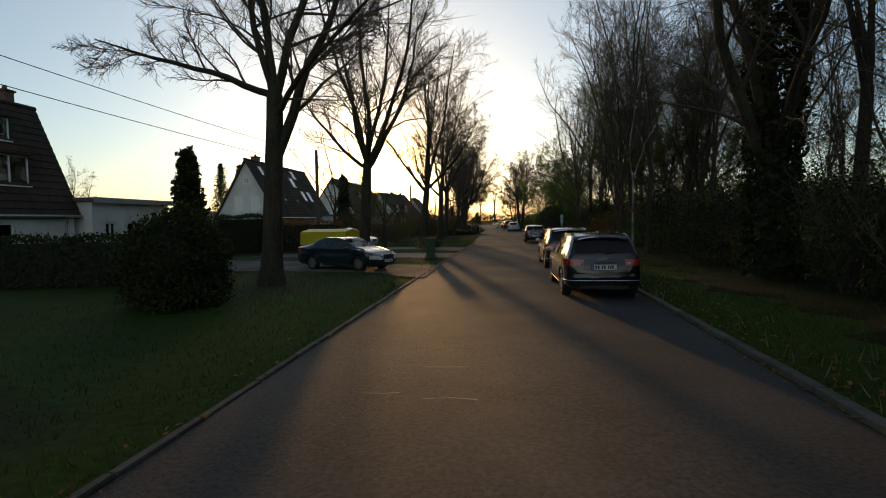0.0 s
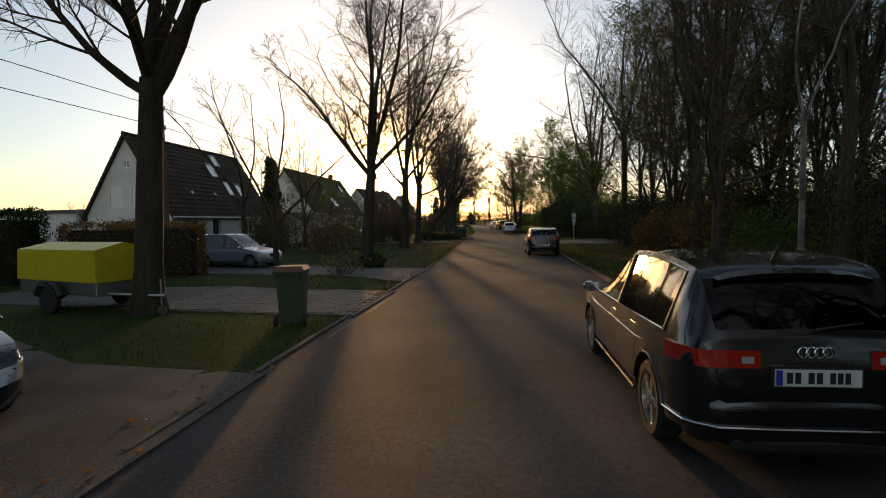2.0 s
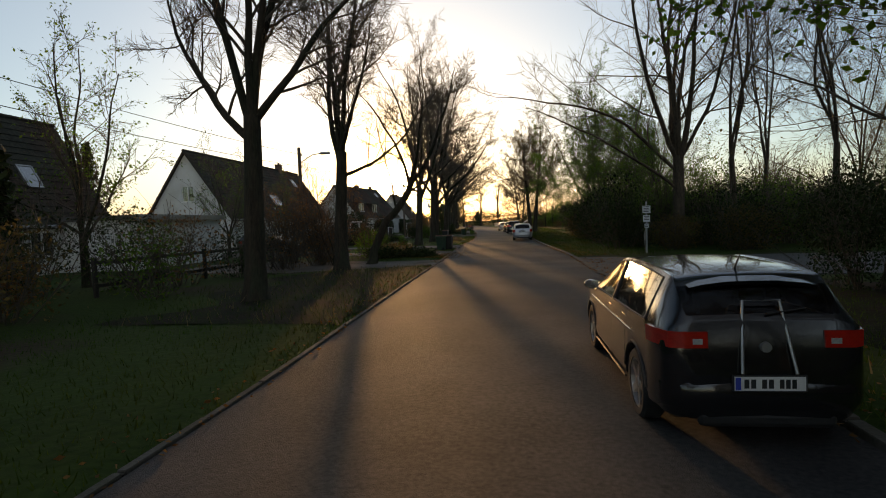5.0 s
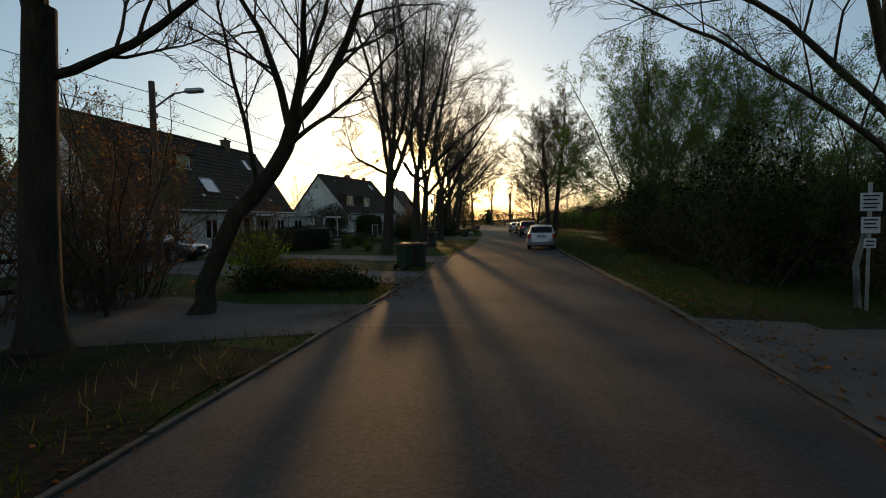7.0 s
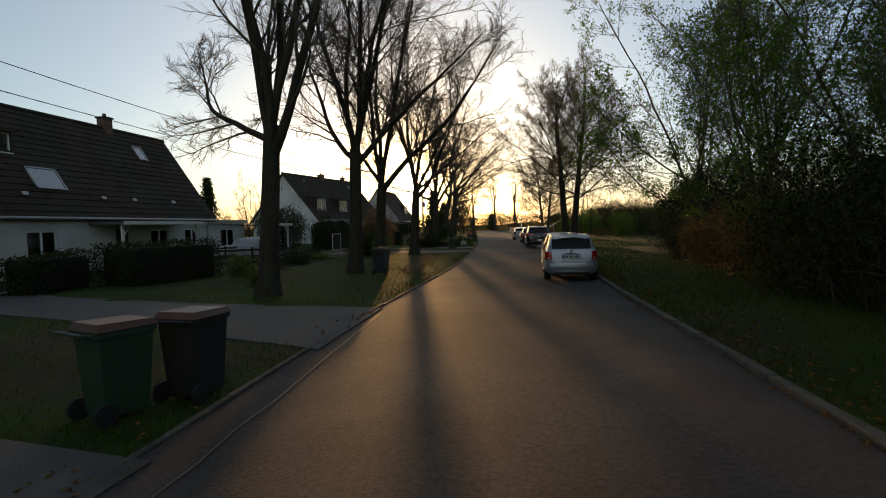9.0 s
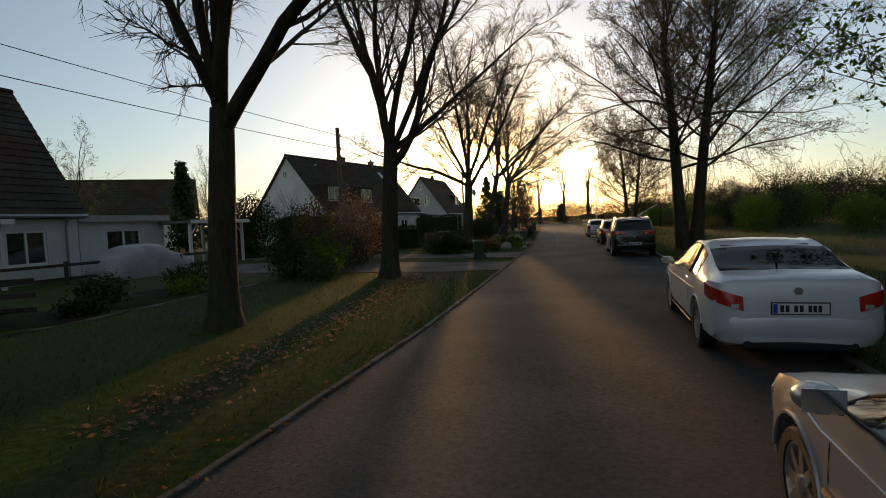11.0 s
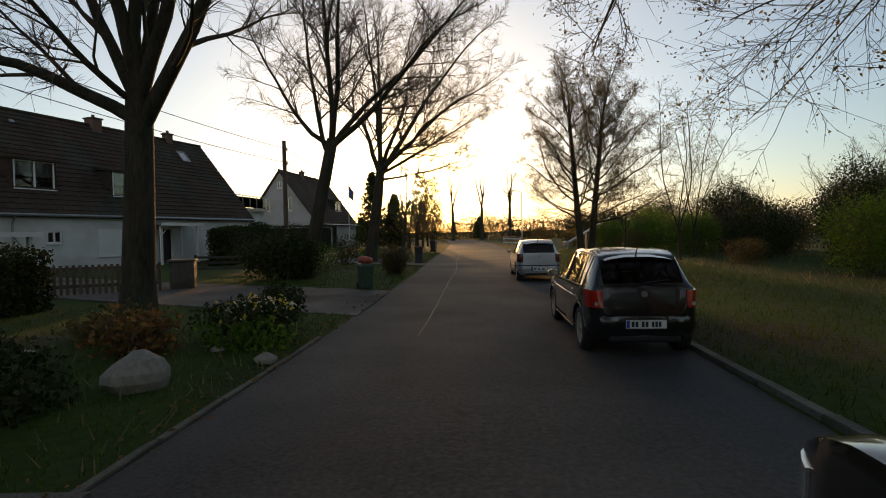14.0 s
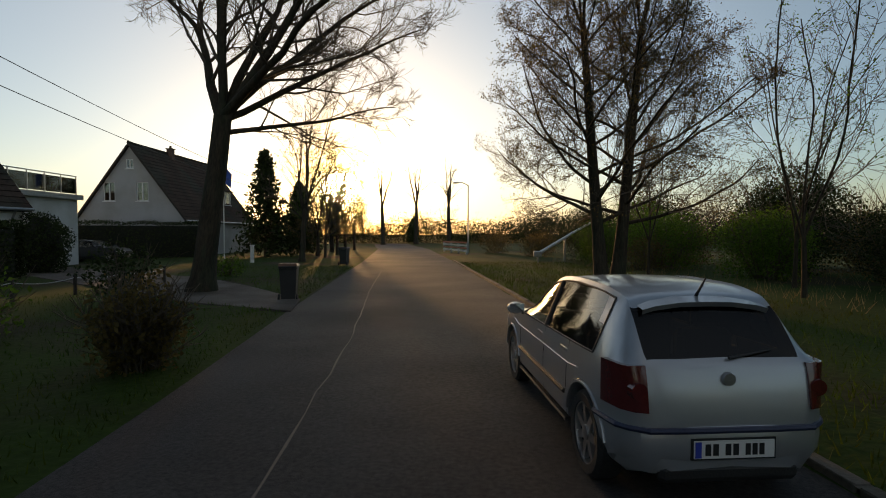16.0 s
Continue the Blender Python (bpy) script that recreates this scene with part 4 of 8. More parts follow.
# ---------------------------------------------------------------- shrubs, hedges, conifers
def hedge_mesh(seed, size, leaves, leaf_size, shape="box", ragged=0.06):
    """Leaf cloud over the surface of a clipped hedge or bush; size: x, y, z."""
    rng = np.random.default_rng(seed)
    sx, sy, sz = size
    if shape == "box":
        p = rng.uniform(-1, 1, (leaves, 3))
        face = rng.integers(0, 5, leaves)
        for k, (ax, val) in enumerate(((0, -1), (0, 1), (1, -1), (1, 1), (2, 1))):
            p[face == k, ax] = val
        edge = np.maximum(np.abs(p[:, 0]), np.abs(p[:, 1]))
        c = p * np.array([sx / 2, sy / 2, sz / 2])
        c[:, 2] += sz / 2
        c *= np.array([1, 1, 1]) - 0.02 * (edge[:, None] > 0.97)
        c += rng.normal(size=c.shape) * ragged
        c[:, 2] += 0.05 * np.sin(c[:, 0] * 3.1) + 0.05 * np.sin(c[:, 1] * 2.3)
    else:
        d = rng.normal(size=(leaves, 3))
        d /= (np.sum(np.abs(d) ** 4.5, axis=1) ** (1 / 4.5) if shape == "round" else np.linalg.norm(d, axis=1))[:, None]
        r = 1 - np.abs(rng.normal(size=leaves)) * (0.1 if shape != "loose" else 0.32)
        lump = 1 + 0.12 * np.sin(d[:, 0] * 5 + seed) + 0.1 * np.sin(d[:, 1] * 6 + seed * 2) + 0.08 * np.sin(d[:, 2] * 7)
        c = d * (r * lump)[:, None] * np.array([sx / 2, sy / 2, sz / 2])
        c[:, 2] = c[:, 2] * (1 if shape != "ball" else 1.0) + sz * 0.48
        c += rng.normal(size=c.shape) * ragged
    c[:, 2] = np.maximum(c[:, 2], 0.03)
    return quads_mesh("leaves", c, leaf_size, rng)


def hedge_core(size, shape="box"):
    # solid filler, no real twigs: its dark colour paints the hedge's shaded inside
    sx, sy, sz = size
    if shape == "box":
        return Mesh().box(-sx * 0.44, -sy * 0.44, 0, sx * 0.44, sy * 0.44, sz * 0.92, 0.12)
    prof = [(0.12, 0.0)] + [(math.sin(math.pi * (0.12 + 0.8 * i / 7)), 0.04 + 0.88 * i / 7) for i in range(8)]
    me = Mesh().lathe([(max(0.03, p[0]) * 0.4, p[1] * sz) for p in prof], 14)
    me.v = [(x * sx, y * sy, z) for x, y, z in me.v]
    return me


def hedge(x, y, size, label, seed=1, leaves=4000, leaf_size=0.06, shape="box", turn=0.0, leaf="leaf_dark", name="hedge", category="hedge", group="", ragged=0.06, stems=0):
    ob = thing(name, label, category, group, pose(x, y, ground_z(x, y) - 0.02, 0, 0, turn))
    if shape != "loose":
        leaves, leaf_size = int(leaves * 1.7), leaf_size * 0.68
    part("leaves", hedge_mesh(seed, size, leaves, leaf_size, shape, ragged), M[leaf], ob)
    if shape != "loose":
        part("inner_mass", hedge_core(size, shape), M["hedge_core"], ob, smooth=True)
    if stems:
        part("branchwork", shrub_stems(seed, size, stems), M["twig"], ob)
    return ob


def shrub_stems(seed, size, n):
    rng = np.random.default_rng(seed + 900)
    w = Wood()
    for _ in range(n):
        a, rr = rng.uniform(0, 2 * math.pi), rng.uniform(0, 0.22)
        d = np.array([math.cos(a) * rng.uniform(0.1, 0.75) * size[0] / size[2], math.sin(a) * rng.uniform(0.1, 0.75) * size[1] / size[2], 1.0])
        d /= np.linalg.norm(d)
        L = size[2] * rng.uniform(0.7, 1.12)
        p, r, _ = wander(rng, (math.cos(a) * rr * size[0], math.sin(a) * rr * size[1], 0), d, L, 0.016, 0.005, 6, 0.1, 0.02)
        w.add(p, r, 4)
        for k in range(5):
            i = int(rng.integers(1, 6))
            p2, r2, _ = wander(rng, p[i], aside(rng, d, rng.uniform(25, 60)), L * rng.uniform(0.2, 0.45), 0.008, 0.004, 3, 0.15, 0.03)
            w.add(p2, r2, 3)
    return w.data("stems")


def shrub(x, y, size, label, seed, leaves=1500, leaf_size=0.05, leaf="leaf", stems=14, name="shrub", group="", category="shrub"):
    return hedge(x, y, size, label, seed, leaves, leaf_size, "loose", seed * 37, leaf, name, category, group, 0.08, stems)


hedge(-6.45, 9.5, (1.75, 1.65, 1.85), "big dark clipped bush on the lawn", 1, 9000, 0.055, "round", name="clipped_bush", category="bush")
hedge(-11.5, 12.6, (4.4, 1.1, 1.3), "long dark garden hedge in front of a house", 2, 5200, 0.07, turn=12)
hedge(-14.5, 27.0, (2.6, 1.1, 2.05), "tall dark hedge beside the drive", 3, 5600, 0.06, turn=6)
hedge(-11.4, 28.9, (4.0, 0.9, 1.7), "reddish brown hedge in front of a house", 29, 6000, 0.05, leaf="leaf_rust", turn=24)
hedge(-14.2, 33.6, (0.9, 5.0, 1.8), "reddish brown beech hedge along the drive", 4, 5200, 0.06, leaf="leaf_rust", turn=4)
hedge(-18.2, 28.5, (4.0, 1.0, 1.5), "tall dark hedge beside the drive", 5, 4000, 0.08)
hedge(-12.64, 74.6, (2.0, 3.6, 1.35), "low dark clipped hedge in a front garden", 6, 4000, 0.06, turn=-14)
hedge(-14.34, 71.8, (1.3, 2.2, 1.1), "low dark clipped hedge in a front garden", 7, 2600, 0.06)
hedge(-16.15, 99.5, (1.2, 6.5, 2.2), "tall dark garden hedge", 8, 5200, 0.08, turn=3)
hedge(-17.25, 104.8, (1.8, 1.6, 2.4), "rounded dark evergreen bush", 9, 3800, 0.08, "ball", name="clipped_bush", category="bush")
hedge(-12.85, 104.4, (3.0, 1.4, 1.35), "dense dark clipped hedge in a front garden", 10, 4200, 0.07, turn=14)
hedge(-17.65, 123.6, (1.2, 7.0, 2.0), "long tall dark hedge in front of the garden", 11, 6500, 0.09, turn=14)
hedge(-24.45, 143.8, (1.4, 10.0, 2.5), "long tall dark hedge in front of the garden", 12, 6500, 0.09, turn=-57)
hedge(-20.25, 130.6, (2.2, 2.0, 2.7), "tall dark rounded bush before a flat-roofed house", 17, 4200, 0.08, "ball", name="clipped_bush", category="bush")
hedge(-20.2, 98.8, (4.6, 2.6, 3.7), "tall dark evergreen thicket behind a carport", 31, 9500, 0.07, "loose", name="garden_bush", category="bush", ragged=0.14, stems=30)
hedge(-16.2, 98.0, (2.4, 2.0, 2.8), "tall dark rounded evergreen beside a carport", 32, 5200, 0.06, "loose", name="garden_bush", category="bush", ragged=0.12, stems=20)
hedge(-7.5, 97.9, (1.5, 1.2, 1.15), "dark box hedge beside a garden drive", 18, 3200, 0.055, "round", name="clipped_bush", category="bush")
hedge(-12.55, 99.8, (1.7, 1.7, 2.0), "tall dark rounded garden bush", 19, 3600, 0.06, "round", name="clipped_bush", category="bush")
hedge(-9.5, 112.7, (3.0, 2.2, 1.7), "dark overgrown bush round the foot of a tree", 13, 7500, 0.055, "loose", name="garden_bush", category="bush", ragged=0.12, stems=24)
shrub(-5.95, 114.8, (1.05, 1.05, 1.1), "dense twiggy brownish bush on the lawn", 14, 3400, 0.036, "leaf_olive", 90, "twiggy_bush")
shrub(-5.25, 102.85, (1.6, 1.5, 0.63), "low bush with pale flowers by the kerb", 15, 1500, 0.045, "leaf_dark", 14, "flower_bush")
hedge(-5.7, 104.75, (0.75, 0.75, 0.65), "small dense green bush", 16, 1500, 0.045, "ball", name="clipped_bush", category="bush")

def shrubs(seed, places):
    for i, (x, y, sx, sz, leaf, lv, name, words) in enumerate(places):
        shrub(x, y, (sx, sx, sz), words, seed + i, lv, 0.05, leaf, 42 if "rusty" in name else 18, name)


shrubs(50, (
    (-8.6, 52.5, 3.0, 3.2, "leaf_rust", 500, "rusty_shrub", "tall thin shrub with rust-brown young leaves"),
    (-8.0, 55.6, 2.4, 2.6, "leaf_rust", 420, "rusty_shrub", "tall thin shrub with rust-brown young leaves"),
    (-7.7, 54.2, 2.4, 2.4, "leaf_rust", 450, "rusty_shrub", "tall thin shrub with rust-brown young leaves"),
    (-9.8, 55.2, 2.8, 3.0, "leaf_rust", 700, "rusty_shrub", "tall thin shrub with rust-brown young leaves"),
    (-4.3, 57.6, 1.8, 0.5, "leaf_dark", 1500, "shrub", "low dark ground cover on a planted island"),
    (-5.4, 58.0, 2.2, 0.7, "leaf_olive", 1700, "shrub", "low brownish shrub on a planted island"),
    (-6.6, 58.2, 1.6, 1.5, "leaf", 1300, "shrub", "yellow-green young shrub on a planted island"),
    (-3.6, 57.4, 1.2, 0.3, "leaf_dark", 900, "shrub", "low dark ground cover on a planted island"),
    (-5.6, 57.0, 2.0, 0.6, "leaf_dark", 1500, "shrub", "low dark shrub on a planted island"),
    (-9.25, 88.6, 1.8, 2.6, "leaf_olive", 2600, "rusty_shrub", "shrub covered in olive-brown young leaves"),
    (-10.05, 93.0, 2.2, 3.2, "leaf_tan", 4200, "rusty_shrub", "shrub covered in pinkish-brown young leaves and blossom"),
    (-8.9, 88.2, 1.7, 1.5, "leaf", 1700, "shrub", "rounded green garden shrub"),
    (-9.9, 88.0, 1.8, 1.4, "leaf_dark", 2200, "shrub", "dark green garden shrub"),
    (-8.25, 87.0, 1.2, 1.2, "leaf", 900, "shrub", "rounded green garden shrub")))
shrubs(90, (
    (-8.2, 39.2, 2.2, 1.7, "leaf_olive", 800, "shrub", "overgrown twiggy garden shrub"),
    (-9.4, 41.5, 2.6, 2.4, "leaf_olive", 900, "shrub", "overgrown twiggy garden shrub"),
    (-8.6, 44.6, 2.4, 2.0, "leaf", 700, "shrub", "overgrown shrub in young green leaf"),
    (-9.6, 47.2, 2.8, 2.6, "leaf_rust", 800, "shrub", "twiggy brown garden shrub"),
    (-10.6, 37.6, 2.4, 2.6, "leaf_olive", 1000, "shrub", "overgrown twiggy garden shrub"),
    (-12.2, 41.0, 2.8, 3.2, "leaf_olive", 1200, "shrub", "tall rounded twiggy garden shrub"),
    (-12.6, 45.2, 2.8, 3.0, "leaf_dark", 1200, "shrub", "tall dark garden shrub"),
    (-9.0, 49.6, 2.2, 2.0, "leaf_dark", 900, "shrub", "dark garden shrub by the fence"),
    (-9.65, 90.6, 2.0, 1.6, "leaf_dark", 1500, "shrub", "dark shrub beside a garden drive"),
    (-10.85, 92.0, 2.2, 2.0, "leaf_olive", 1300, "shrub", "brownish shrub beside a garden drive"),
    (-14.6, 106.0, 1.8, 1.2, "leaf_dark", 1200, "shrub", "dark shrub by a picket fence")))
shrubs(64, (
    (-7.85, 100.4, 1.4, 0.6, "leaf_dark", 900, "shrub", "low dark plant in a kerbside bed"),
    (-6.25, 101.6, 1.1, 0.6, "leaf_rust", 800, "shrub", "low brownish plant in a kerbside bed"),
    (-9.45, 100.8, 1.4, 0.8, "leaf_dark", 900, "shrub", "low dark plant in a kerbside bed"),
    (-5.85, 99.3, 1.3, 0.35, "leaf_dark", 900, "shrub", "low dark ground cover in a kerbside bed"),
    (-7.05, 100.1, 1.5, 0.4, "leaf_dark", 1000, "shrub", "low dark ground cover in a kerbside bed"),
    (-4.95, 102.3, 1.2, 0.35, "leaf", 700, "shrub", "low green ground cover in a kerbside bed"),
    (-8.55, 99.3, 1.6, 0.5, "leaf_dark", 1000, "shrub", "low dark ground cover in a kerbside bed"),
    (-7.25, 102.4, 1.4, 0.5, "leaf_olive", 800, "shrub", "low brownish ground cover in a kerbside bed"),
    (-9.55, 116.0, 1.6, 1.3, "leaf", 900, "shrub", "green shrub on a front lawn"),
    (-10.25, 121.0, 1.7, 1.5, "leaf_dark", 1200, "shrub", "dark green shrub on a front lawn"),
    (-11.25, 129.0, 1.4, 0.8, "leaf", 900, "shrub", "low green shrub on a front lawn"),
    (-11.5, 38.5, 2.4, 2.2, "leaf_dark", 1700, "shrub", "overgrown dark shrub in a garden"),
    (-13.5, 43.0, 2.8, 3.0, "leaf_dark", 1900, "shrub", "overgrown dark shrub in a garden"),
    (-10.2, 42.0, 2.0, 1.6, "leaf_rust", 900, "shrub", "brownish twiggy shrub in a garden"),
    (-11.0, 47.0, 3.0, 2.6, "leaf_dark", 1900, "shrub", "overgrown dark shrub in a garden"),
    (-4.7, 29.2, 1.4, 0.9, "dry_grass", 260, "dry_plant", "dry stalky plant by the drive"),
    (-4.4, 31.9, 1.2, 0.5, "leaf_dark", 700, "shrub", "low plant on the verge"),
    (-10.15, 75.4, 0.9, 0.9, "leaf", 600, "shrub", "small green garden bush"),
    (-8.09, 73.0, 0.7, 0.6, "leaf", 500, "shrub", "small green garden bush"),
    (-10.4, 78.2, 0.9, 0.45, "leaf_dark", 700, "shrub", "low dark plant in a garden bed"),
    (-11.3, 79.6, 1.1, 0.6, "leaf_dark", 800, "shrub", "low dark plant in a garden bed"),
    (-10.6, 81.4, 0.9, 0.4, "leaf_dark", 700, "shrub", "low dark plant in a garden bed"),
    (-11.6, 82.6, 1.2, 0.7, "leaf_dark", 900, "shrub", "low dark plant in a garden bed"),
    (-10.8, 84.4, 1.0, 0.4, "leaf", 600, "shrub", "low green plant in a garden bed"),
    (-11.9, 85.6, 1.3, 0.7, "leaf_dark", 900, "shrub", "low dark plant in a garden bed")))

# undergrowth along the wood and bushes round the meadow
rng = np.random.default_rng(91)
bush_kits = []
for i, (sz, lf, mat) in enumerate((((2.6, 2.6, 2.0), 2000, "leaf_olive"), ((2.4, 2.8, 1.6), 1500, "leaf"), ((3.0, 3.0, 2.8), 2600, "leaf_dark"), ((2.2, 2.2, 1.9), 1100, "leaf_rust"), ((3.4, 3.4, 3.4), 3000, "leaf"), ((3.6, 3.6, 3.6), 8500, "leaf_dark"), ((3.2, 3.2, 3.0), 7000, "leaf"))):
    bush_kits.append((hedge_mesh(200 + i, sz, int(lf * 1.5), 0.046, "loose", 0.1), shrub_stems(200 + i, sz, 26), mat))


def bush(kit, x, y, size, label, group):
    ob = thing("bush", label, "bush", group, pose(x, y, ground_z(x, y), 0, 0, rng.uniform(0, 360)))
    for n, me, mat in (("leaves", bush_kits[kit][0], bush_kits[kit][2]), ("branchwork", bush_kits[kit][1], "twig")):
        o = part(n, me, M[mat], ob)
        o.scale = (size, size, size * rng.uniform(0.85, 1.15))


for y in np.arange(-14, 84, 1.9):
    for x0 in (7.4, 10.0, 13.5, 18.0):
        x, yy = x0 + rng.uniform(-0.7, 1.0), y + rng.uniform(-0.8, 0.8)
        if on_drive(x, yy) or 45 < yy < 54.5:
            continue
        if yy > 58:
            x -= 0.9
        elif x0 < 9 and rng.random() < 0.2:
            continue
        far = x0 > 12
        bush(int(rng.choice([0, 2, 4, 3] if far else [0, 1, 3, 2], p=[0.2, 0.5, 0.2, 0.1] if far else [0.15, 0.1, 0.1, 0.65])), x, yy, rng.uniform(0.8, 1.25) * (1.15 if far else 0.95), "tangled dark undergrowth bush at the edge of the wood", "undergrowth bushes")


def meadow_bushes(places):
    for x, y, k, s in places:
        bush({4: 5, 2: 6}.get(k, k), x, y, s * 1.1, "spreading half-leafed bush at the edge of the meadow", "meadow bushes")


meadow_bushes(((8.85, 86, 4, 1.1), (11.35, 90, 4, 1.2), (14.85, 95, 2, 1.0), (17.35, 101, 4, 1.1), (13.35, 107, 2, 0.7), (16.85, 110, 4, 1.0), (9.85, 113, 2, 0.75), (11.85, 116.5, 4, 0.9), (14.35, 120, 2, 1.1), (10.85, 123, 4, 0.85), (8.85, 127, 2, 0.9), (11.85, 130, 4, 1.1), (7.85, 133, 2, 1.0), (14.35, 135, 4, 1.2), (5.85, 139, 4, 0.8)))
meadow_bushes(((9.35, 141, 2, 1.1), (3.85, 145, 0, 0.9), (12.35, 146, 4, 1.2), (17.35, 126, 4, 1.2), (20.35, 117, 2, 1.3), (21.35, 108, 4, 1.2), (24.35, 98, 4, 1.3), (22.35, 132, 4, 1.4), (1.35, 152, 0, 0.9), (5.35, 153, 4, 0.9), (6.35, 131.5, 0, 0.7), (8.35, 118.5, 0, 0.6), (5.55, 135.5, 2, 0.7), (10.15, 136.0, 0, 1.1), (12.85, 126.0, 0, 1.2), (15.85, 131.0, 0, 1.4)))


def conifer(x, y, h, w, label, seed):
    rng = np.random.default_rng(seed)
    ob = thing("conifer", label, "conifer", "conifers", pose(x, y, ground_z(x, y) if abs(x) < 55 else 0, 0, 0, seed * 50))
    wd = Wood()
    wd.add(np.array([(0, 0, 0), (0.05, 0, h * 0.5), (0, 0, h)]), np.array([0.02 * h, 0.012 * h, 0.02]), 7)
    c = []
    for i in range(int(46)):
        z = h * (0.06 + 0.92 * i / 46)
        r = w * 0.5 * (1 - z / h) ** 0.85 + 0.1
        for k in range(6):
            a = i * 1.3 + k * 1.047 + rng.uniform(-0.2, 0.2)
            rr = r * rng.uniform(0.75, 1.15)
            p = np.array([(0, 0, z + 0.1), (math.cos(a) * rr * 0.6, math.sin(a) * rr * 0.6, z), (math.cos(a) * rr, math.sin(a) * rr, z - 0.12 * rr)])
            wd.add(p, np.array([0.02, 0.012, 0.005]), 3)
            s = rng.uniform(0.15, 1.05, 14)[:, None]
            c.append(np.array([0, 0, z]) + s * np.array([math.cos(a) * rr, math.sin(a) * rr, -0.1 * rr]) + rng.normal(size=(14, 3)) * 0.1)
    part("trunk", wd.data("trunk"), M["bark_dark"], ob)
    part("needles", quads_mesh("needles", np.concatenate(c), 0.15, rng, stretch=1.2), M["leaf_dark"], ob)


conifer(-13.6, 20.9, 5.0, 1.9, "dark pointed cypress in a garden", 3)
conifer(-48.65, 84, 12.5, 5, "tall dark fir behind the houses", 4)
conifer(-44.65, 83, 12.0, 5, "tall dark fir behind the houses", 5)
conifer(-14.6, 45.9, 6.0, 1.7, "dark slim conifer in a garden", 6)
conifer(-16.05, 146.0, 8.0, 4.6, "dark ragged pine in a front garden", 7)
conifer(-15.05, 151.0, 6.0, 4.6, "dark ragged pine in a front garden", 8)
conifer(-32.65, 107, 7.5, 3.0, "dark fir behind a garage", 9)
rng = np.random.default_rng(17)
for i in range(2):
    conifer(-40 + i * 31 + rng.uniform(-3, 3), 214 + rng.uniform(-8, 14), rng.uniform(4.5, 6.0), rng.uniform(3.5, 5), "distant dark conifer at the end of the road", 300 + i)


def treeline(name, run, height, depth, dens, size, mat, label, seed):
    """Far woods: leaf clumps heaped along a line."""
    r = np.random.default_rng(seed)
    c = []
    for a, b in zip(run, run[1:]):
        L = math.dist(a, b)
        n = int(L * dens)
        s = r.random(n)
        x, y = a[0] + (b[0] - a[0]) * s, a[1] + (b[1] - a[1]) * s
        u = s * L
        top = height * (0.62 + 0.2 * np.sin(u * 0.31 + seed) + 0.14 * np.sin(u * 0.83 + 2) + 0.1 * np.sin(u * 2.1))
        z = top * r.random(n) ** 0.75
        c.append(np.stack([x + r.normal(size=n) * depth, y + r.normal(size=n) * depth, z], 1))
    me = quads_mesh(name, np.concatenate(c), size, r)
    me.materials.append(M[mat])
    return tagged(new(name, me), label, "far wood", kind="stuff")


treeline("far_wood", [(-90, 205), (-40, 200), (-18, 205), (10, 204), (40, 190), (60, 150), (62, 95)], 6.0, 2.5, 520, 0.17, "leaf_dark", "distant dark belt of bushes and trees", 401)
treeline("far_wood", [(-70, 10), (-66, 60), (-70, 110), (-78, 160), (-90, 205)], 5.0, 2.5, 80, 0.35, "leaf_dark", "distant dark belt of bushes behind the gardens", 402)
treeline("far_wood", [(30, -20), (31, 40), (31, 84), (40, 96), (62, 95)], 4.6, 2.0, 70, 0.26, "leaf_dark", "dark depth of the wood", 403)
treeline("far_wood", [(-30, -40), (0, -45), (30, -40), (30, -20)], 8.0, 2.0, 60, 0.4, "leaf_dark", "dark trees behind the start of the road", 404)
far_kit = make_tree(501, 11.0, 2.5, 0.2, leaders=5, spread=22, branches=8, subs=5, twigs=4, low_limb=True, twig_r=0.012)
rng = np.random.default_rng(19)
for i in range(30):
    x = -75 + i * 4.6 + rng.uniform(-2, 2)
    plant(far_kit, x, 206 + rng.uniform(-8, 14) - max(0, x) * 0.3, rng.uniform(0, 360), rng.uniform(0.45, 0.9), "distant bare tree at the end of the road", "tree", "far trees")
for i in range(14):
    plant(far_kit, -62 + rng.uniform(-8, 8), 8 + i * 14 + rng.uniform(-4, 4), rng.uniform(0, 360), rng.uniform(0.5, 0.85), "distant bare tree behind the gardens", "tree", "far trees")
for i in range(12):
    plant(far_kit, 34 + rng.uniform(-6, 10), 90 + i * 9 + rng.uniform(-4, 4), rng.uniform(0, 360), rng.uniform(0.6, 1.0), "distant bare tree across the meadow", "tree", "far trees")


# ---------------------------------------------------------------- houses
def weld(me):
    """Joins corners that coincide, so that the pieces become one body."""
    seen, to, v = {}, [], []
    for p in me.v:
        k = tuple(round(q, 4) for q in p)
        if k not in seen:
            seen[k] = len(v)
            v.append(p)
        to.append(seen[k])
    me.v = v
    me.f = [tuple(to[i] for i in f) for f in me.f]
    return me


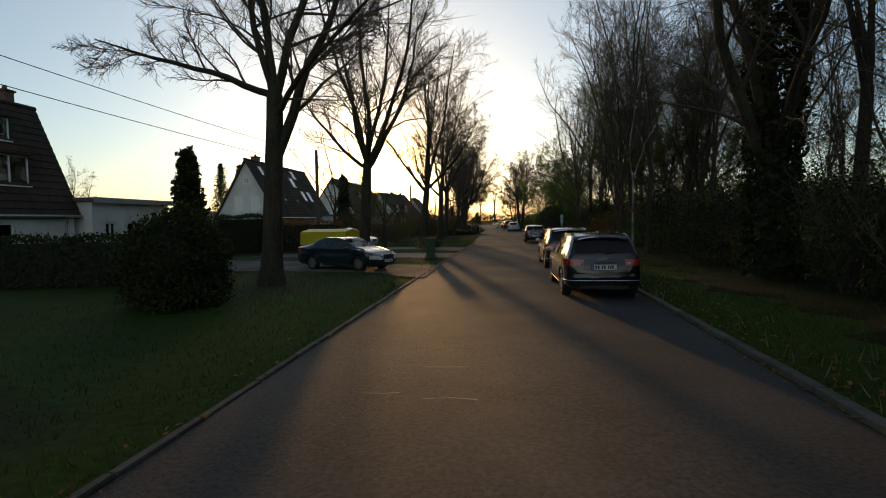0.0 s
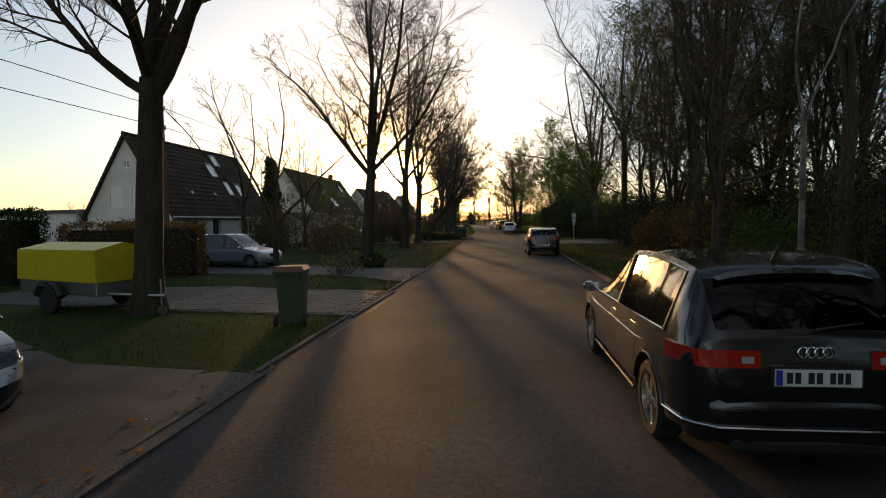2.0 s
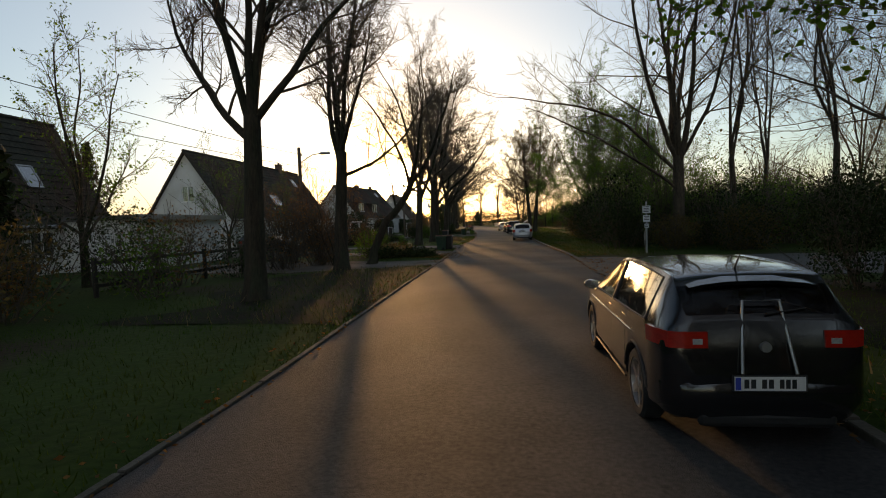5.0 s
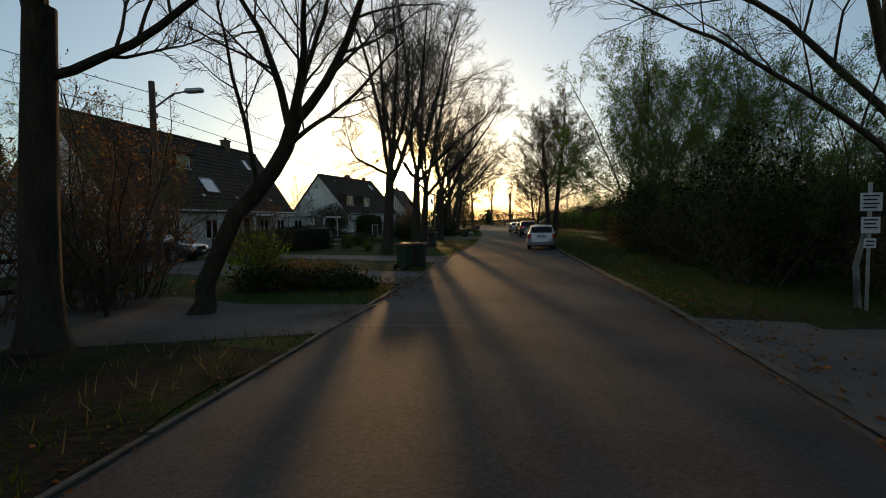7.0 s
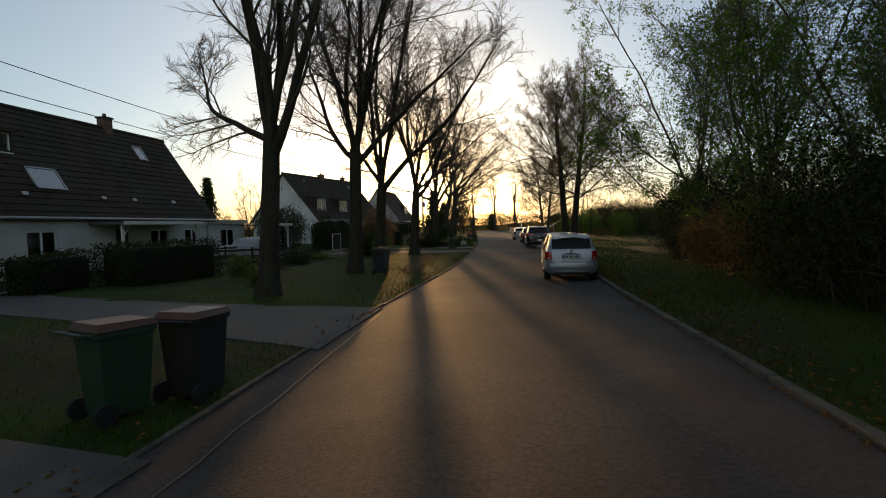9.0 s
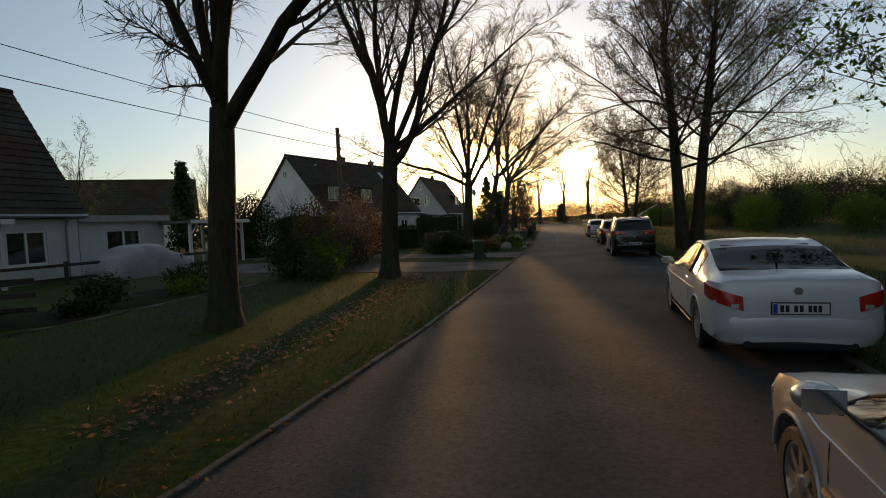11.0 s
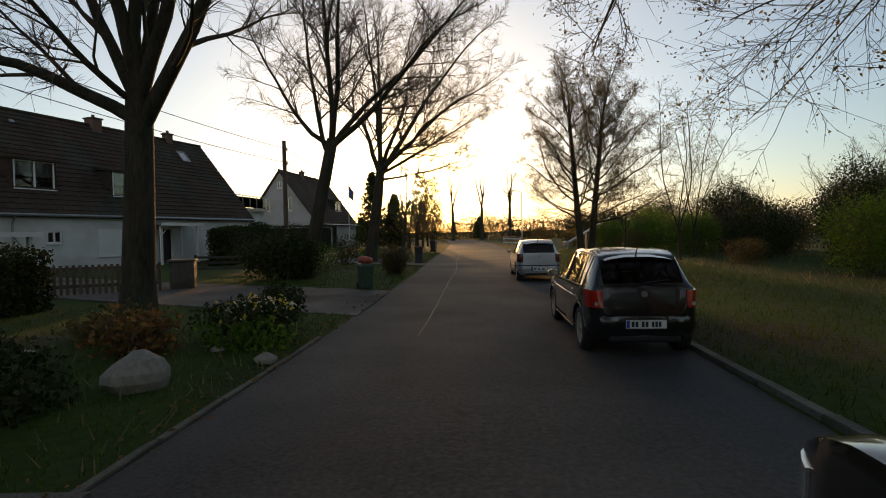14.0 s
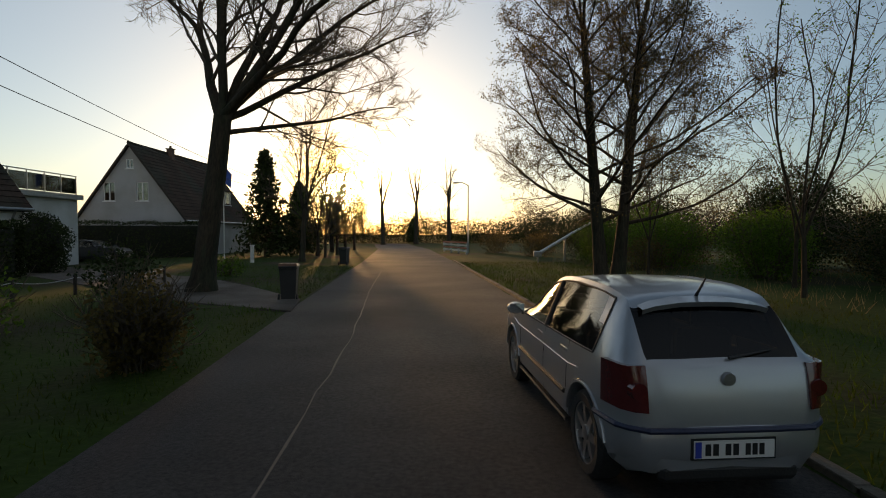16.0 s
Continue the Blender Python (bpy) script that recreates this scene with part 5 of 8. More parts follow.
def panel(width0, width1, top, openings, thick, place):
    """A wall with real openings. top(u): height at u; openings: (u0, u1, z0, z1); place(u, depth, z): to the house's frame."""
    cuts = sorted({width0, width1, *[o[0] for o in openings], *[o[1] for o in openings], *([0.0] if width0 < 0 < width1 and top(0) > top(width0) + 0.01 else [])})
    me = Mesh()
    for a, b in zip(cuts, cuts[1:]):
        mid = (a + b) / 2
        holes = sorted((o[2], o[3]) for o in openings if o[0] <= mid <= o[1])
        z = 0.0
        spans = []
        for z0, z1 in holes:
            if z0 > z:
                spans.append((z, z, z0, z0))
            z = z1
        spans.append((z, z, top(a), top(b)))
        for za, zb, zc, zd in spans:
            v = [place(a, 0, za), place(b, 0, zb), place(b, 0, zd), place(a, 0, zc), place(a, thick, za), place(b, thick, zb), place(b, thick, zd), place(a, thick, zc)]
            me.add(v, [(0, 1, 2, 3), (7, 6, 5, 4), (0, 4, 5, 1), (1, 5, 6, 2), (2, 6, 7, 3), (3, 7, 4, 0)])
    return weld(me)


def oriented(me, place):
    me.v = [place(*p) for p in me.v]
    return me


def window(house, o, place, shutter=False, mullions=1, name="window"):
    u0, u1, z0, z1 = o
    fr = Mesh()
    w = 0.07
    for box in ((u0, z0, u0 + w, z1), (u1 - w, z0, u1, z1), (u0 + w, z0, u1 - w, z0 + w), (u0 + w, z1 - w, u1 - w, z1)):
        fr.box(box[0], 0.05, box[1], box[2], 0.13, box[3])
    for k in range(mullions):
        c = u0 + (u1 - u0) * (k + 1) / (mullions + 1)
        fr.box(c - 0.04, 0.05, z0 + w, c + 0.04, 0.13, z1 - w)
    ob = part(name, oriented(fr, place), M["frame"], house)
    if shutter:
        sl = Mesh().box(u0 + 0.03, 0.03, z0, u1 - 0.03, 0.05, z1, 0.006)
        part("roller_shutter", oriented(sl, place), M["frame"], ob, "closed white roller shutter")
    else:
        part("pane", oriented(Mesh().box(u0 + w, 0.085, z0 + w, u1 - w, 0.095, z1 - w), place), M["pane"], ob)
        cu = Mesh()
        n = 10
        vs = []
        for i in range(n + 1):
            u = u0 + (u1 - u0) * i / n
            vs += [(u, 0.24 + 0.03 * (i % 2), z0 + 0.45 * (z1 - z0)), (u, 0.24 + 0.03 * (i % 2), z1)]
        cu.add(vs, [(2 * i, 2 * i + 2, 2 * i + 3, 2 * i + 1) for i in range(n)])
        part("net_curtain", oriented(cu, place), M["curtain"], ob)
    part("window_sill", oriented(Mesh().box(u0 - 0.06, -0.06, z0 - 0.06, u1 + 0.06, 0.1, z0 - 0.005), place), M["frame"], ob)
    return ob


def slope_roof(hw, length, eave, ridge, over=0.35, gover=0.25):
    """Two tiled slopes in stepped courses; returns left and right slope."""
    out = []
    ang = math.atan2(ridge - eave, hw)
    run = hw + over * math.cos(ang)
    low = eave - over * math.sin(ang)
    rows = int(math.hypot(run, ridge - low) / 0.34)
    for sgn in (-1, 1):
        courses = []
        for r in range(rows):
            me = Mesh()
            s0, s1 = r / rows, (r + 1.12) / rows
            x0, z0 = run * (1 - s0), low + (ridge - low) * s0
            x1, z1 = max(0.0, run * (1 - s1)), low + (ridge - low) * min(1.0, s1)
            nx, nz = math.sin(ang), math.cos(ang)
            h0, h1 = 0.085, 0.05
            v = []
            for y in (-gover, length + gover):
                v += [(sgn * (x0 + nx * h0), y, z0 + nz * h0), (sgn * (x1 + nx * h1), y, z1 + nz * h1), (sgn * x1, y, z1), (sgn * x0, y, z0)]
            me.add(v, [(0, 1, 5, 4), (1, 2, 6, 5), (2, 3, 7, 6), (3, 0, 4, 7), (0, 3, 2, 1), (4, 5, 6, 7)])
            courses.append(me)
        out.append(courses)
    return out, run, low


def house(name, label, x, y, turn, hw, length, eave, ridge, gable=(), side=(), far_side=(), chimneys=(), skylights=(), dormers=(), vents=(), wall="white_wall", shutters=(), gable_band=False, door=None):
    ob = thing(name, label, "house", "houses", pose(x, y, -0.05, 0, 0, turn))
    T = 0.3
    g_place = lambda u, d, z: (u, d, z)
    s_place = lambda u, d, z: (hw - d, u, z)
    top_g = lambda u: eave + (ridge - eave) * (1 - abs(u) / hw)
    part("wall_gable", panel(-hw, hw, top_g, list(gable), T, g_place), M[wall], ob)
    part("wall_gable_rear", panel(-hw, hw, top_g, [], T, lambda u, d, z: (u, length - d, z)), M[wall], ob)
    ops = list(side) + ([door] if door else [])
    part("wall_front", oriented(panel(0.3, length - 0.3, lambda u: eave, ops, T, g_place), s_place), M[wall], ob)
    part("wall_back", panel(0.3, length - 0.3, lambda u: eave, [], T, lambda u, d, z: (-hw + d, u, z)), M[wall], ob)
    part("floor_slab", Mesh().box(-hw + 0.3, 0.3, 0.0, hw - 0.3, length - 0.3, 0.12), M["room"], ob)
    part("upper_floor", Mesh().box(-hw + 0.3, 0.3, eave - 0.2, hw - 0.3, length - 0.3, eave - 0.02), M["room"], ob)
    slopes, run, low = slope_roof(hw, length, eave, ridge)
    for sgn, courses in zip((-1, 1), slopes):
        deck = Mesh().add([(sgn * run, -0.2, low - 0.03), (0, -0.2, ridge - 0.03), (0, length + 0.2, ridge - 0.03), (sgn * run, length + 0.2, low - 0.03), (sgn * run, -0.2, low - 0.09), (0, -0.2, ridge - 0.09), (0, length + 0.2, ridge - 0.09), (sgn * run, length + 0.2, low - 0.09)],
                          [(0, 1, 2, 3), (7, 6, 5, 4), (0, 4, 5, 1), (1, 5, 6, 2), (2, 6, 7, 3), (3, 7, 4, 0)])
        roof = part("roof", deck, M["roof"], ob, "weathered dark tiled roof slope")
        for course in courses:
            part("tile_course", course, M["roof"], roof)
    part("ridge_tiles", Mesh().tube([(0, -0.25, ridge + 0.06), (0, length + 0.25, ridge + 0.06)], [0.12, 0.12], 8), M["roof"], ob)
    for s in (-1, 1):
        part("verge_board", Mesh().add([(s * run, -0.27, low - 0.1), (0, -0.27, ridge - 0.12), (0, -0.27, ridge + 0.08), (s * run, -0.27, low + 0.1), (s * run, -0.23, low - 0.1), (0, -0.23, ridge - 0.12), (0, -0.23, ridge + 0.08), (s * run, -0.23, low + 0.1)],
                                       [(0, 1, 2, 3), (7, 6, 5, 4), (3, 2, 6, 7), (0, 4, 5, 1)]), M["dark_wood"], ob)
    gut = part("gutter", Mesh().tube([(run + 0.05, -0.25, low + 0.02), (run + 0.05, length + 0.25, low + 0.02)], [0.07, 0.07], 8), M["zinc"], ob)
    for yy in (0.5, length - 0.5):
        part("downpipe", Mesh().tube([(run + 0.05, yy, low), (hw + 0.06, yy, low - 0.4), (hw + 0.06, yy, 0.0)], [0.045] * 3, 8), M["zinc"], gut)
    for i, o in enumerate(gable):
        window(ob, o, g_place, shutter=i in shutters)
    for o in side:
        window(ob, o, lambda u, d, z: s_place(u, d, z), shutter=("s", side.index(o)) in shutters)
    if door:
        u0, u1, z0, z1 = door
        d = part("door", oriented(Mesh().box(u0 + 0.05, 0.12, z0, u1 - 0.05, 0.18, z1 - 0.05), s_place), M["dark_wood"], ob, "dark front door")
        part("door_frame", oriented(Mesh().box(u0, 0.06, z0, u0 + 0.06, 0.2, z1).box(u1 - 0.06, 0.06, z0, u1, 0.2, z1), s_place), M["frame"], d)
    slope_ang = math.degrees(math.atan2(ridge - eave, hw))

    def on_slope(s, yy):
        """A pose on the road-side slope: s from eave to ridge."""
        xx, zz = hw * (1 - s), eave + (ridge - eave) * s
        return pose(xx + 0.09 * math.sin(radians(slope_ang)), yy, zz + 0.09 * math.cos(radians(slope_ang)), 0, slope_ang, 0)

    for s, yy, w, h in skylights:
        k = part("skylight", Mesh().box(-h / 2, -w / 2, -0.05, -h / 2 + 0.07, w / 2, 0.06).box(h / 2 - 0.07, -w / 2, -0.05, h / 2, w / 2, 0.06).box(-h / 2, -w / 2, -0.05, h / 2, -w / 2 + 0.07, 0.06).box(-h / 2, w / 2 - 0.07, -0.05, h / 2, w / 2, 0.06), M["zinc"], ob, m=on_slope(s, yy))
        part("pane", Mesh().box(-h / 2 + 0.07, -w / 2 + 0.07, 0.02, h / 2 - 0.07, w / 2 - 0.07, 0.035), M["skylight"], k)
        part("blind", Mesh().box(-h / 2 + 0.07, -w / 2 + 0.07, -0.02, h / 2 - 0.07, w / 2 - 0.07, -0.01), M["curtain"], k)
    for s, yy in vents:
        part("roof_vent", Mesh().box(-0.12, -0.13, -0.02, 0.1, 0.13, 0.09, 0.03), M["zinc"], ob, m=on_slope(s, yy))
    for xx, yy, w, l, top in chimneys:
        c = part("chimney", Mesh().box(xx - w / 2, yy - l / 2, eave + 0.5, xx + w / 2, yy + l / 2, ridge + top, 0.02), M["brick"], ob)
        part("chimney_cap", Mesh().box(xx - w / 2 - 0.06, yy - l / 2 - 0.06, ridge + top + 0.003, xx + w / 2 + 0.06, yy + l / 2 + 0.06, ridge + top + 0.09, 0.02), M["kerb"], c)
        part("chimney_pot", Mesh().lathe([(0.11, ridge + top + 0.09), (0.09, ridge + top + 0.3)], 10, at=(xx, yy, 0)), M["brick"], c)
    for yy, w, zlow, h, depth, shut in dormers:
        s = (zlow - eave) / (ridge - eave)
        fx = hw * (1 - s) + 0.12
        back = hw * (1 - (zlow + h - eave) / (ridge - eave)) - 0.4
        for y0_ in (yy - w / 2, yy + w / 2 - 0.08):
            part("dormer_cheek", Mesh().box(back, y0_, zlow, fx - 0.1, y0_ + 0.08, zlow + h), M["roof"], ob, "tile-hung dormer cheek")
        part("dormer_roof", Mesh().add([(back - 0.3, yy - w / 2 - 0.1, zlow + h + 0.28), (fx + 0.12, yy - w / 2 - 0.1, zlow + h + 0.02), (fx + 0.12, yy + w / 2 + 0.1, zlow + h + 0.02), (back - 0.3, yy + w / 2 + 0.1, zlow + h + 0.28),
                                        (back - 0.3, yy - w / 2 - 0.1, zlow + h + 0.18), (fx + 0.12, yy - w / 2 - 0.1, zlow + h - 0.08), (fx + 0.12, yy + w / 2 + 0.1, zlow + h - 0.08), (back - 0.3, yy + w / 2 + 0.1, zlow + h + 0.18)],
                                       [(0, 1, 2, 3), (7, 6, 5, 4), (0, 4, 5, 1), (1, 5, 6, 2), (2, 6, 7, 3), (3, 7, 4, 0)]), M["roof"], ob)
        window(ob, (yy - w / 2 + 0.08, yy + w / 2 - 0.08, zlow + 0.02, zlow + h - 0.08), lambda u, dd, z, fx=fx: (fx - 0.05 - dd, u, z), name="dormer_window", mullions=1)
    return ob


house("house", "dark steep-roofed house with dormers behind a hedge", -22.3, 3.5, 0, 2.0, 18.6, 2.5, 7.3,
      side=((13.6, 15.6, 0.5, 1.9), (8.0, 9.6, 0.6, 1.9)), chimneys=((-0.2, 17.6, 0.45, 0.5, 0.6),), dormers=((15.9, 1.9, 3.5, 1.4, 1.0, False), (16.1, 1.5, 5.5, 1.1, 1.0, False), (10.0, 2.4, 3.3, 1.3, 1.0, False)))
house("house", "white steep-gabled house with a dark roof and skylights", -22.5, 43.0, 0, 2.85, 13.2, 2.5, 7.35,
      gable=((-1.25, -0.35, 2.9, 4.2), (0.25, 1.15, 2.9, 4.2), (-0.3, 0.15, 5.3, 5.8), (-2.2, -1.3, 0.6, 2.0), (-0.5, 0.4, 0.6, 2.0), (1.2, 2.1, 0.6, 2.0)), shutters=(0, 1, 3, 4, 5),
      side=((1.05, 2.85, 0.6, 2.05), (9.0, 10.2, 0.9, 2.0)), door=(4.4, 5.4, 0.1, 2.1), chimneys=((-0.3, 2.4, 0.6, 0.6, 0.5),),
      skylights=((0.82, 1.6, 0.7, 1.0), (0.86, 8.9, 0.8, 1.0), (0.68, 7.6, 0.9, 1.2), (0.4, 8.6, 0.8, 1.2), (0.4, 10.2, 0.8, 1.2)), vents=((0.28, 3.2), (0.28, 6.0)))
house("house", "long white house with a dark steep roof and front porch", -23.4, 68.5, 0, 3.4, 20.0, 2.8, 7.75,
      gable=((-0.5, 0.5, 4.0, 5.2), (1.2, 2.2, 0.7, 1.9)), side=((3.2, 4.6, 0.7, 2.0), (7.6, 9.0, 0.7, 2.0), (14.6, 16.0, 0.75, 2.0), (17.4, 18.8, 0.75, 2.0)), door=(12.2, 13.2, 0.1, 2.1),
      chimneys=((0.0, 15.6, 0.55, 0.55, 0.6),), skylights=((0.3, 9.5, 1.5, 1.2), (0.74, 17.0, 0.7, 1.0)), dormers=((8.0, 1.5, 5.4, 0.95, 1.0, False),), vents=((0.14, 8.0), (0.14, 12.0), (0.14, 14.0), (0.14, 17.0)))
house("house", "white gabled house with a dark roof and two dormers", -28.5, 115.63, -11, 4.7, 16.0, 3.05, 8.5,
      gable=((-0.75, -0.2, 6.4, 7.1),), side=((2.0, 2.7, 1.45, 2.05), (4.5, 6.0, 0.7, 2.15), (12.2, 13.4, 0.9, 2.1)), shutters=(("s", 1),), door=(8.2, 9.2, 0.1, 2.15),
      chimneys=((0.0, 7.9, 0.75, 0.6, 0.45), (0.0, 13.3, 0.5, 0.5, 0.45)), skylights=((0.78, 13.6, 0.7, 1.0),), dormers=((2.1, 2.0, 4.1, 1.45, 1.0, False), (6.9, 1.9, 4.0, 1.45, 1.0, False)), vents=((0.86, 3.0),))
house("house", "grey gabled house with white windows beyond a hedge", -26.05, 146.0, 0, 4.0, 12.5, 3.0, 8.4,
      gable=((-2.1, -1.2, 4.2, 5.6), (0.4, 1.3, 4.2, 5.6), (-0.35, 0.2, 6.6, 7.3)), side=((2.0, 3.2, 0.8, 2.0),), wall="grey_wall", chimneys=((0.2, 5.0, 0.45, 0.45, 0.4),), dormers=((9.0, 2.2, 4.4, 1.3, 1.0, False),))
house("house", "distant brown hip-roofed house behind the gardens", -52.65, 112.0, -50, 4.5, 12.0, 3.0, 7.4, gable=((-1.0, 0.0, 3.6, 4.6),))


def flat_annex(name, label, x0, y0, x1, y1, h, windows, turn=0.0, rail=False, wall="white_wall", shutters=()):
    ob = thing(name, label, "building", "", pose(x1, y0, -0.05, 0, 0, turn))
    w, l = x1 - x0, y1 - y0
    place = lambda u, d, z: (-d, u, z)
    part("wall_front", oriented(panel(0, l, lambda u: h, list(windows), 0.28, lambda u, d, z: (u, d, z)), place), M[wall], ob)
    part("wall_side", panel(0.28, w, lambda u: h, [], 0.28, lambda u, d, z: (-u, d, z)), M[wall], ob)
    part("wall_side", panel(0.28, w, lambda u: h, [], 0.28, lambda u, d, z: (-u, l - d, z)), M[wall], ob)
    part("wall_back", panel(0.28, l - 0.28, lambda u: h, [], 0.28, lambda u, d, z: (-w + d, u, z)), M[wall], ob)
    part("roof", Mesh().box(-w - 0.15, -0.15, h + 0.003, 0.2, l + 0.15, h + 0.2, 0.03), M["flat_roof"], ob, "flat dark felt roof")
    part("fascia", Mesh().box(0.203, -0.15, h - 0.05, 0.24, l + 0.15, h + 0.22), M["zinc"], ob)
    for i, o in enumerate(windows):
        window(ob, o, place, shutter=i in shutters)
    if rail:
        for k in range(7):
            part("rail_post", Mesh().box(-0.02, 0.1 + k * (l - 0.2) / 6, h + 0.2, 0.02, 0.14 + k * (l - 0.2) / 6, h + 1.2), M["steel"], ob)
        for k in range(6):
            a = 0.16 + k * (l - 0.2) / 6
            part("balustrade_pane", Mesh().box(-0.01, a + 0.02, h + 0.28, 0.01, a + (l - 0.2) / 6 - 0.06, h + 1.1), M["pane"], ob)
        part("hand_rail", Mesh().box(-0.03, 0.05, h + 1.2, 0.03, l - 0.05, h + 1.25), M["steel"], ob)
    return ob


flat_annex("garage_annex", "low white annex with a flat roof", -26.0, 22.4, -19.6, 28.0, 2.9, ((0.8, 1.5, 0.9, 1.9), (2.3, 3.4, 0.9, 1.9), (4.0, 4.6, 0.9, 1.9)))
flat_annex("house_annex", "low white annex with a flat roof and wide window", -26.15, 88.8, -20.35, 93.0, 2.35, ((1.2, 2.9, 0.75, 1.95),))
flat_annex("flat_house", "white flat-roofed building with a glass roof terrace", -31.65, 129.6, -22.75, 136.2, 3.65, ((3.6, 5.2, 0.7, 2.1),), rail=True)
flat_annex("side_annex", "low white garage annex beside the gabled house", -31.5, 42.4, -25.6, 49.0, 2.6, ((0.4, 1.0, 1.0, 1.9),))


# porch on the long house, carport, sheds
def porch(x, y, w, d, h, label, name="porch_canopy", turn=0.0):
    ob = thing(name, label, "canopy", "", pose(x, y, -0.02, 0, 0, turn))
    for px, py in ((0, 0), (0, w), (-d, 0), (-d, w)):
        p = part("post", Mesh().box(px - 0.06, py - 0.06, 0, px + 0.06, py + 0.06, h), M["white_paint"], ob)
    for py in (0, w):
        part("brace", Mesh().tube([(-0.02, py + (0.55 if py == 0 else -0.55), h), (0, py, h - 0.6)], [0.035, 0.035], 6), M["white_paint"], ob)
    part("canopy_roof", Mesh().box(-d - 0.15, -0.25, h + 0.003, 0.3, w + 0.25, h + 0.12, 0.02), M["flat_roof"], ob, "thin flat canopy roof")
    part("fascia", Mesh().box(0.303, -0.25, h - 0.02, 0.335, w + 0.25, h + 0.15), M["white_paint"], ob)
    return ob


porch(-18.45, 79.4, 5.4, 2.0, 2.2, "white-posted canopy along the front of a house")
porch(-18.7, 92.9, 3.6, 2.6, 2.1, "white-posted carport beside the annex", "carport")
porch(-21.25, 121.6, 2.6, 1.3, 2.3, "white-posted porch roof over a front door", turn=-11)


def door_panel(x, y, turn, w, h, label, name):
    ob = thing(name, label, "gate", "", pose(x, y, 0.02, 0, 0, turn))
    f = Mesh().box(0, -0.03, 0, 0.05, 0.03, h).box(w - 0.05, -0.03, 0, w, 0.03, h).box(0.05, -0.03, h - 0.05, w - 0.05, 0.03, h).box(0.05, -0.03, 0, w - 0.05, 0.03, 0.05)
    part("gate_frame", f, M["white_paint"], ob)
    n = 6
    for k in range(n):
        part("board", Mesh().box(0.055 + (w - 0.11) * k / n, -0.012, 0.06, 0.055 + (w - 0.11) * (k + 0.94) / n, 0.012, h - 0.06), M["dark_wood"], ob)
    return ob


door_panel(-12.15, 94.7, 60, 1.0, 1.75, "dark gate with a thin white metal frame", "garden_gate")
door_panel(-14.85, 96.2, 75, 1.1, 1.3, "pale panelled gate by the carport", "garden_gate")


# ---------------------------------------------------------------- fences, poles, signs
def fence(points, height, gap, label, name="fence", mat="dark_wood", rails=2, width=0.08, z_gap=0.06, slats=True, group=""):
    ob = thing(name, label, "fence", group, pose(points[0][0], points[0][1], 0))
    ox, oy = points[0]
    slat = Mesh().box(-width / 2, -0.011, z_gap, width / 2, 0.011, height, 0.004).data("slat")
    post = Mesh().box(-0.05, -0.05, -0.2, 0.05, 0.05, height + 0.05, 0.01).data("post")
    for a, b in zip(points, points[1:]):
        L = math.dist(a, b)
        ang = math.degrees(math.atan2(b[1] - a[1], b[0] - a[0]))
        n = max(1, int(L / gap))
        for k in range(n + 1):
            s = k / n
            x, y = a[0] + (b[0] - a[0]) * s - ox, a[1] + (b[1] - a[1]) * s - oy
            if slats:
                part("slat", slat, M[mat], ob, m=pose(x, y, ground_z(x + ox, y + oy), 0, 0, ang))
        for k in range(int(L / 2.2) + 1):
            s = min(1.0, k * 2.2 / L)
            x, y = a[0] + (b[0] - a[0]) * s - ox, a[1] + (b[1] - a[1]) * s - oy
            off = 0.075
            part("post", post, M[mat], ob, m=pose(x + off * math.sin(radians(ang)), y - off * math.cos(radians(ang)), ground_z(x + ox, y + oy), 0, 0, ang))
        for r in range(rails):
            z = height * (0.25 + 0.55 * r / max(1, rails - 1)) if slats else height * (0.3 + 0.62 * r / max(1, rails - 1))
            rail = Mesh().box(0, 0.012, z - 0.05, L, 0.04, z + 0.05, 0.008)
            part("rail", rail, M[mat], ob, m=pose(a[0] - ox, a[1] - oy, 0.03, 0, 0, ang))
    return ob


fence([(-17.5, 14.0), (-14.0, 15.8)], 0.9, 0.14, "low dark wooden picket fence")
fence([(-13.45, 66.8), (-11.5, 67.6)], 0.95, 0.14, "low dark wooden picket fence by the drive")
fence([(-20.0, 25.1), (-15.4, 26.2)], 1.45, 0.16, "dark wooden garden fence of horizontal boards", rails=6, slats=False)
fence([(-10.5, 45.0), (-9.5, 58.0)], 1.0, 0.5, "old wire-and-post garden fence", rails=2, slats=False)
fence([(-17.95, 84.0), (-16.85, 92.5)], 0.75, 0.6, "low dark garden fence before the house", rails=2, slats=False)
fence([(-14.4, 107.6), (-11.85, 109.3)], 0.9, 0.15, "weathered wooden picket fence before a garden", mat="wood")
fence([(-14.7, 115.2), (-11.5, 115.8)], 0.75, 0.5, "dark wooden ranch fence of three rails", rails=3, slats=False)
low_posts = thing("post_and_chain", "low dark posts joined by a chain beside a garden path", "fence", "", pose(-13.05, 118.6, 0))
post_mesh = Mesh().box(-0.035, -0.035, -0.1, 0.035, 0.035, 0.58, 0.008).data("post")
stops = [(0.0, 0.0), (0.2, 2.2), (0.55, 3.8), (0.75, 5.6), (0.95, 7.4)]
for (ax, ay), (bx, by) in zip(stops, stops[1:] + [(None, None)]):
    part("post", post_mesh, M["dark_wood"], low_posts, m=pose(ax, ay, 0))
    if bx is not None:
        part("chain", Mesh().tube([(ax + (bx - ax) * u, ay + (by - ay) * u, 0.5 - 0.35 * u * (1 - u)) for u in (0, 0.17, 0.33, 0.5, 0.67, 0.83, 1)], [0.012] * 7, 6), M["steel"], low_posts)
